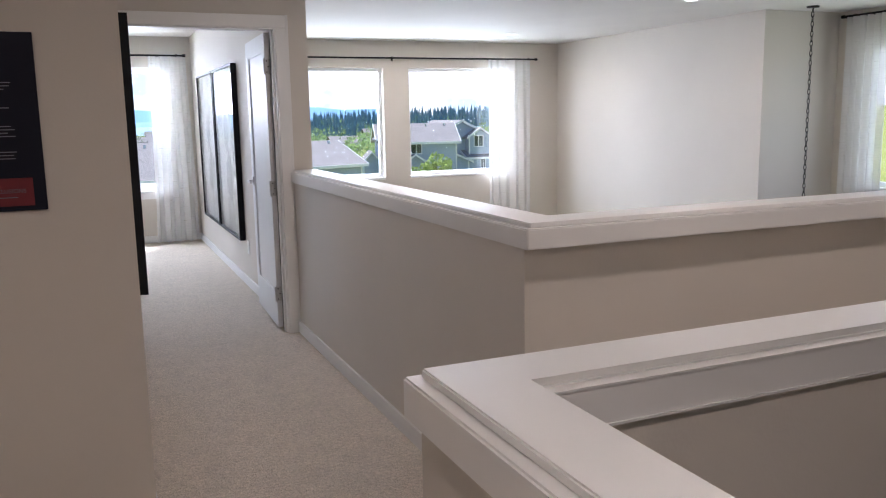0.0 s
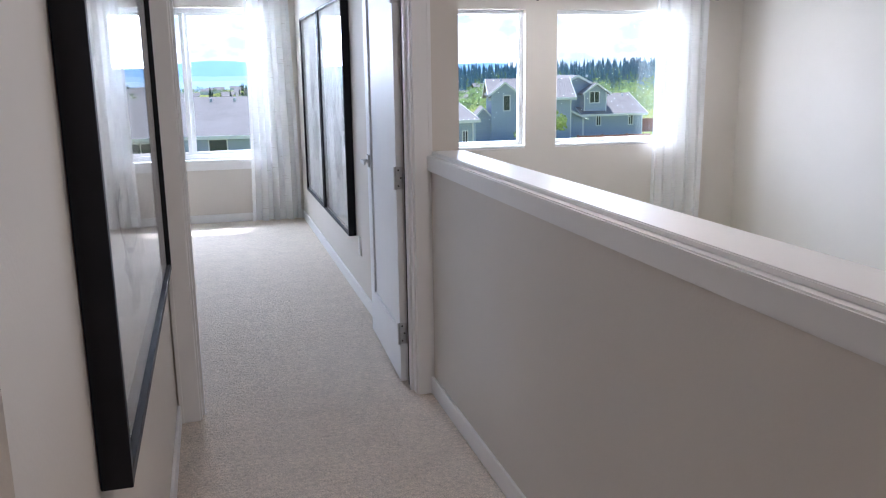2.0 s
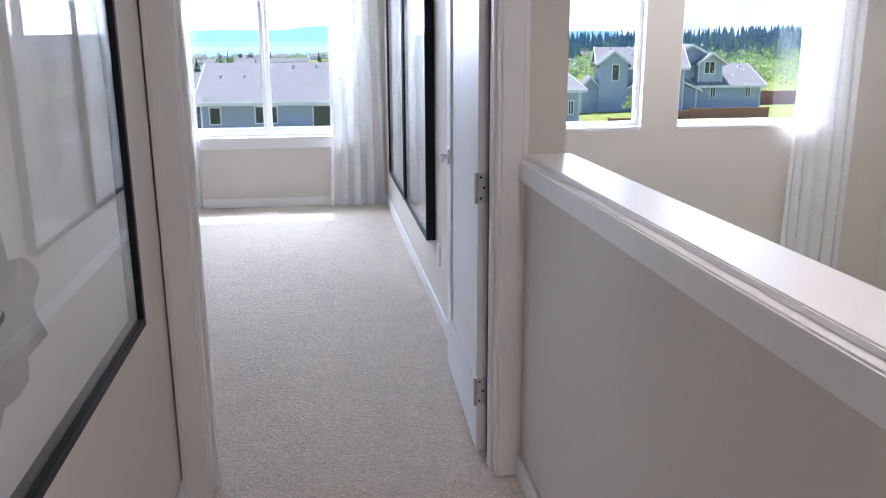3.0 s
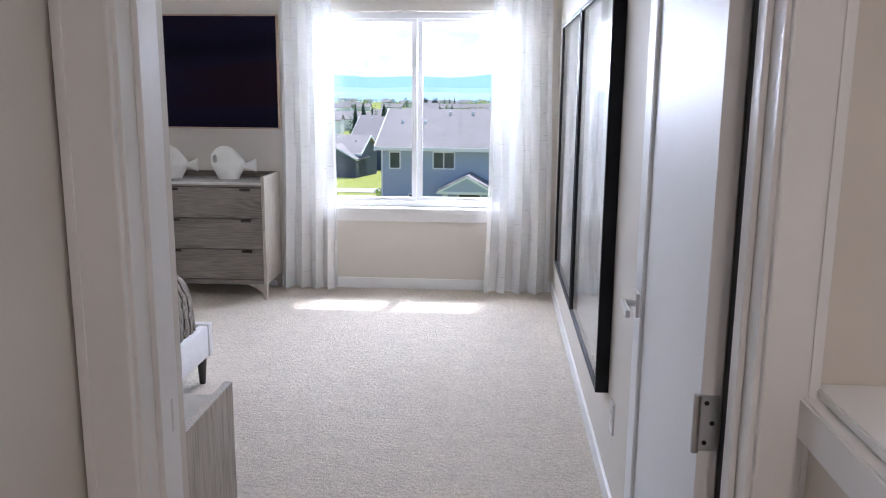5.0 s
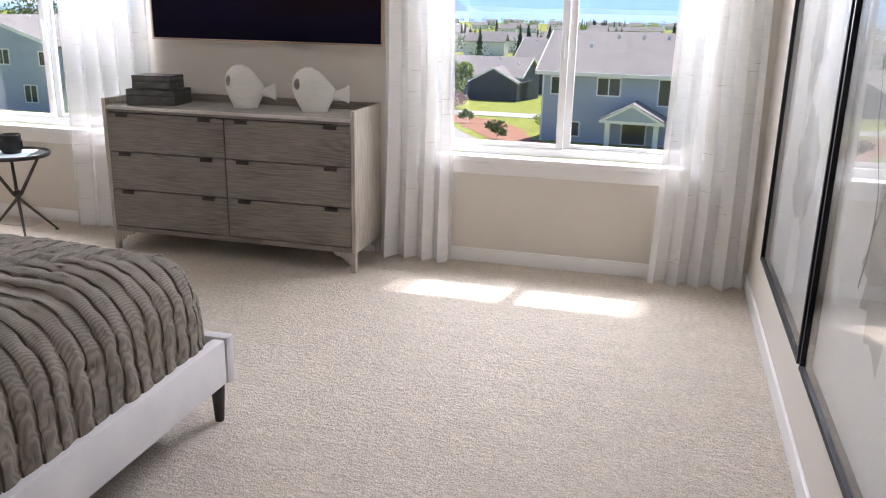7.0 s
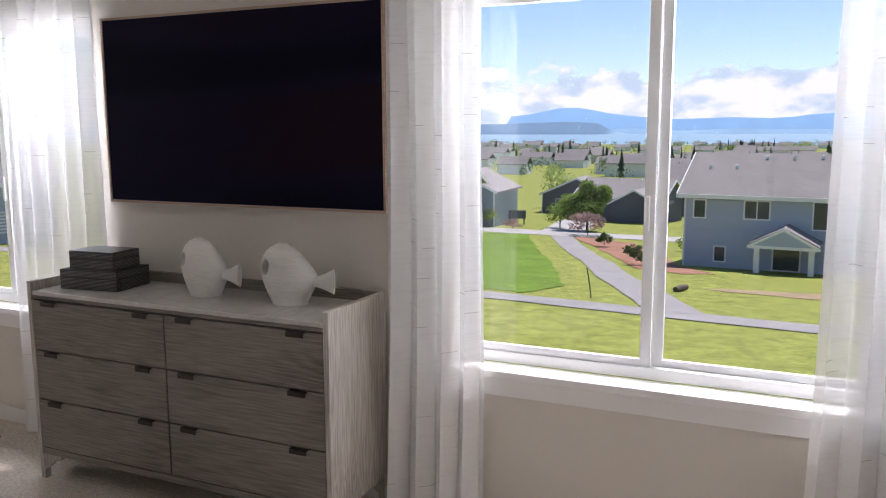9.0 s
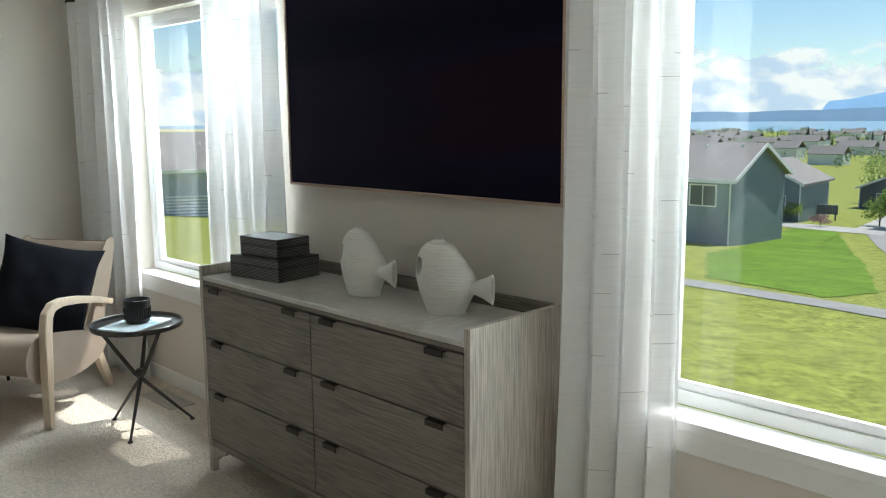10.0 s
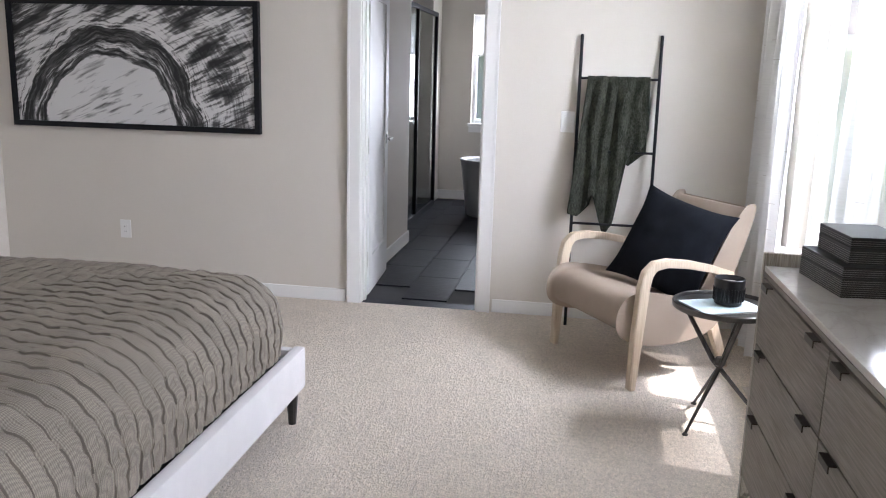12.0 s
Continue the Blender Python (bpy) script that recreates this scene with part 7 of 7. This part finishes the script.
fc.body, fc.size, fc.align_x = "INCLUSIONS", 0.0175, 'RIGHT'
tmp = new("poster_heading", fc)
deps = bpy.context.evaluated_depsgraph_get()
txt = bpy.data.meshes.new_from_object(tmp.evaluated_get(deps))
bpy.data.objects.remove(tmp)
txt.materials.clear()
txt.materials.append(M_TEXT)
hd = new("heading", txt)
hd.parent = po
hd.matrix_basis = pose(0.465, -0.0145, 0.055, 90, 0, 0)


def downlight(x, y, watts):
    root = thing("ceiling_light", "round recessed ceiling light, switched on; added fill outside the great room", "ceiling light", Matrix.Translation((x, y, CEIL)), group="recessed ceiling lights")
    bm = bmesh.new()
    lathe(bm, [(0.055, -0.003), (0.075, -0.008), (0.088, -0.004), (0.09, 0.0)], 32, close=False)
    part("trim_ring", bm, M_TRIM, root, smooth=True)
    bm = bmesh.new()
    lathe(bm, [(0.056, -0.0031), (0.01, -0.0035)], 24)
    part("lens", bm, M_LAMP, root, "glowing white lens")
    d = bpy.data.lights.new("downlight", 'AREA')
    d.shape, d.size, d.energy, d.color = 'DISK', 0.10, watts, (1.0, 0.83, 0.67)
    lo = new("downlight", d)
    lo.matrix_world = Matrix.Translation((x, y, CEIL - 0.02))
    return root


# great room's three, then unseen lamps added to brighten landing and hall
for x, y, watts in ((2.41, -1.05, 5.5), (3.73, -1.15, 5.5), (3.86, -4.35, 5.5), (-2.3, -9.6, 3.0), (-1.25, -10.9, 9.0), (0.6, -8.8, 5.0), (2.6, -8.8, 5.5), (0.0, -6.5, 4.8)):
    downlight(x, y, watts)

# chandelier chain in the great room
ch = thing("chandelier_chain", "hanging dark metal chandelier chain in the great room", "chain", Matrix.Translation((5.38, -4.3, 0)))
M_IRON = mat("dark_iron", (0.03, 0.028, 0.026), 0.5, 0.2, 30, metal=0.6, spec=0.3)
bm = bmesh.new()
tube(bm, [(0.013 * math.cos(k * math.pi / 6), 0, 0.027 * math.sin(k * math.pi / 6)) for k in range(13)], 0.0042, 6, caps=False)
link_mesh = mesh_of(bm, "link", M_IRON, True)
for k in range(57):
    share("link", link_mesh, ch, pose(0, 0, 2.41 - k * 0.0465, 0, 0, 20 + 90 * (k % 2)))
bm = bmesh.new()
lathe(bm, [(0.06, 0.0), (0.058, -0.015), (0.02, -0.02)], 24)
part("canopy", bm, M_IRON, ch, smooth=True, m=Matrix.Translation((0, 0, CEIL)))
bm = bmesh.new()
lathe(bm, [(0.02, 0.0), (0.05, -0.03), (0.20, -0.05), (0.22, -0.09), (0.05, -0.10)], 32)
part("lamp_body", bm, M_BLACK, ch, smooth=True, m=Matrix.Translation((0, 0, -0.28)))

# bathroom
M_TILE = mat("dark_slate_tile", (0.016, 0.017, 0.022), 0.42, 0.25, 5.0, 0.15, 0.15, 40, spec=0.07)
M_GROUT = mat("dark_grout", (0.045, 0.045, 0.046), 0.9, 0.1, 10)
bm = bmesh.new()
box(bm, -10.5, X_W - 0.06, -4.0, Y_N, -0.3, -0.012)
bath_floor = setting("floor_bath", bm, M_GROUT, "dark slate-tiled bathroom floor", "floor")
bm = bmesh.new()
box(bm, -0.303, 0.303, -0.151, 0.151, 0, 0.010, 0.0015)
tile_mesh = mesh_of(bm, "tile", M_TILE)
for i in range(8):
    for j in range(13):
        x = -6.30 - 0.61 * i - (0.305 if j % 2 else 0.0)
        y = -3.85 + 0.307 * j
        if x < -10.1 or y > -0.1:
            continue
        share("tile", tile_mesh, bath_floor, Matrix.Translation((x, y, -0.0118)))
bm = bmesh.new()
box(bm, X_W - 0.13, X_W, BDOOR[0] + 0.018, BDOOR[1] - 0.018, -0.3, -0.004)
setting("threshold", bm, M_TILE, "dark tiled threshold of the bathroom", "threshold")
BWIN = (-2.33, -1.25, 0.86, 2.12)
bm = bmesh.new()
holed(bm, -4.0, Y_N, -0.3, CEIL, [BWIN], lambda a, b, lo, hi: box(bm, -10.66, -10.5, a, b, lo, hi))
setting("wall_bath_west", bm, M_WALL, "warm white bathroom wall with a window")
bm = bmesh.new()
box(bm, -10.5, X_W - 0.12, -4.12, -4.0, -0.3, CEIL)
setting("wall_bath_south", bm, M_TILE, "dark tiled shower wall")
bm = bmesh.new()
box(bm, -7.80, X_W - 0.12, -2.62, -2.50, -0.3, CEIL)
box(bm, -10.5, -9.95, -4.0, -2.70, -0.3, CEIL)
setting("wall_shower", bm, M_WALL, "warm white painted wall beside the shower")
for r in ((-7.80, -6.0, -2.50, -2.487), (-7.813, -7.80, -2.62, -2.487), (-10.5, -9.95, -2.70, -2.687), (-10.5, -10.487, -2.687, -0.02)):
    bm = bmesh.new()
    box(bm, *r, -0.002, 0.10, 0.003)
    setting("baseboard", bm, M_TRIM, "white painted bathroom baseboard", "baseboard")
window("window_6", -1.08, 0.0, BWIN[2], BWIN[3], False, "white bathroom window with a half-drawn shade", pose(-10.5, -2.33, 0, 0, 0, 90) @ Matrix.Translation((1.08, 0, 0)))
window_light("skylight_6", -10.62, -1.79, 1.45, 1.0, 1.15, -90, 36.0)
shade = thing("roller_shade", "white roller shade half drawn over the bathroom window", "shade", pose(-10.5, -2.33, 0, 0, 0, 90))
bm = bmesh.new()
box(bm, 0.01, 1.07, 0.03, 0.034, 1.68, 2.10)
part("fabric", bm, M_SHEER, shade)
bm = bmesh.new()
box(bm, 0.01, 1.07, 0.026, 0.04, 1.66, 1.68, 0.003)
part("bottom_bar", bm, M_TRIM, shade)
tub = thing("bathtub", "white oval freestanding bathtub on dark tile", "bathtub", Matrix.Translation((-9.45, -1.53, -0.002)))
bm = bmesh.new()
prof = [(0.88, 0.0), (0.90, 0.02), (0.94, 0.30), (0.985, 0.56), (1.0, 0.585), (0.98, 0.592), (0.93, 0.575), (0.86, 0.35), (0.70, 0.14), (0.2, 0.12)]
N = 56
rings = [[bm.verts.new((0.40 * s * math.cos(k * 2 * math.pi / N), 0.76 * s * math.sin(k * 2 * math.pi / N), z)) for k in range(N)] for s, z in prof]
for q, w in zip(rings, rings[1:]):
    for k in range(N):
        bm.faces.new((q[k], q[(k + 1) % N], w[(k + 1) % N], w[k]))
bm.faces.new(rings[0][::-1])
bm.faces.new(rings[-1])
part("shell", bm, mat("white_acrylic", (0.80, 0.80, 0.80), 0.15, 0.01, 3), tub, smooth=True)
sh = thing("shower_screen", "black-framed glass shower screen", "shower screen")
for r in ((-9.95, -7.80, -2.68, -2.64, 0.0, 0.06), (-9.95, -7.80, -2.68, -2.64, 2.05, 2.09), (-9.95, -9.91, -2.68, -2.64, 0.06, 2.05), (-7.84, -7.80, -2.68, -2.64, 0.06, 2.05), (-8.90, -8.87, -2.68, -2.64, 0.06, 2.05)):
    bm = bmesh.new()
    box(bm, *r, 0.002)
    part("frame_bar", bm, M_BLACK, sh)
for a, b in ((-9.91, -8.90), (-8.87, -7.84)):
    bm = bmesh.new()
    box(bm, a, b, -2.664, -2.656, 0.06, 2.05)
    part("glass_panel", bm, glass_mat("shower_glass", (0.75, 0.78, 0.78)), sh, "tinted shower glass")
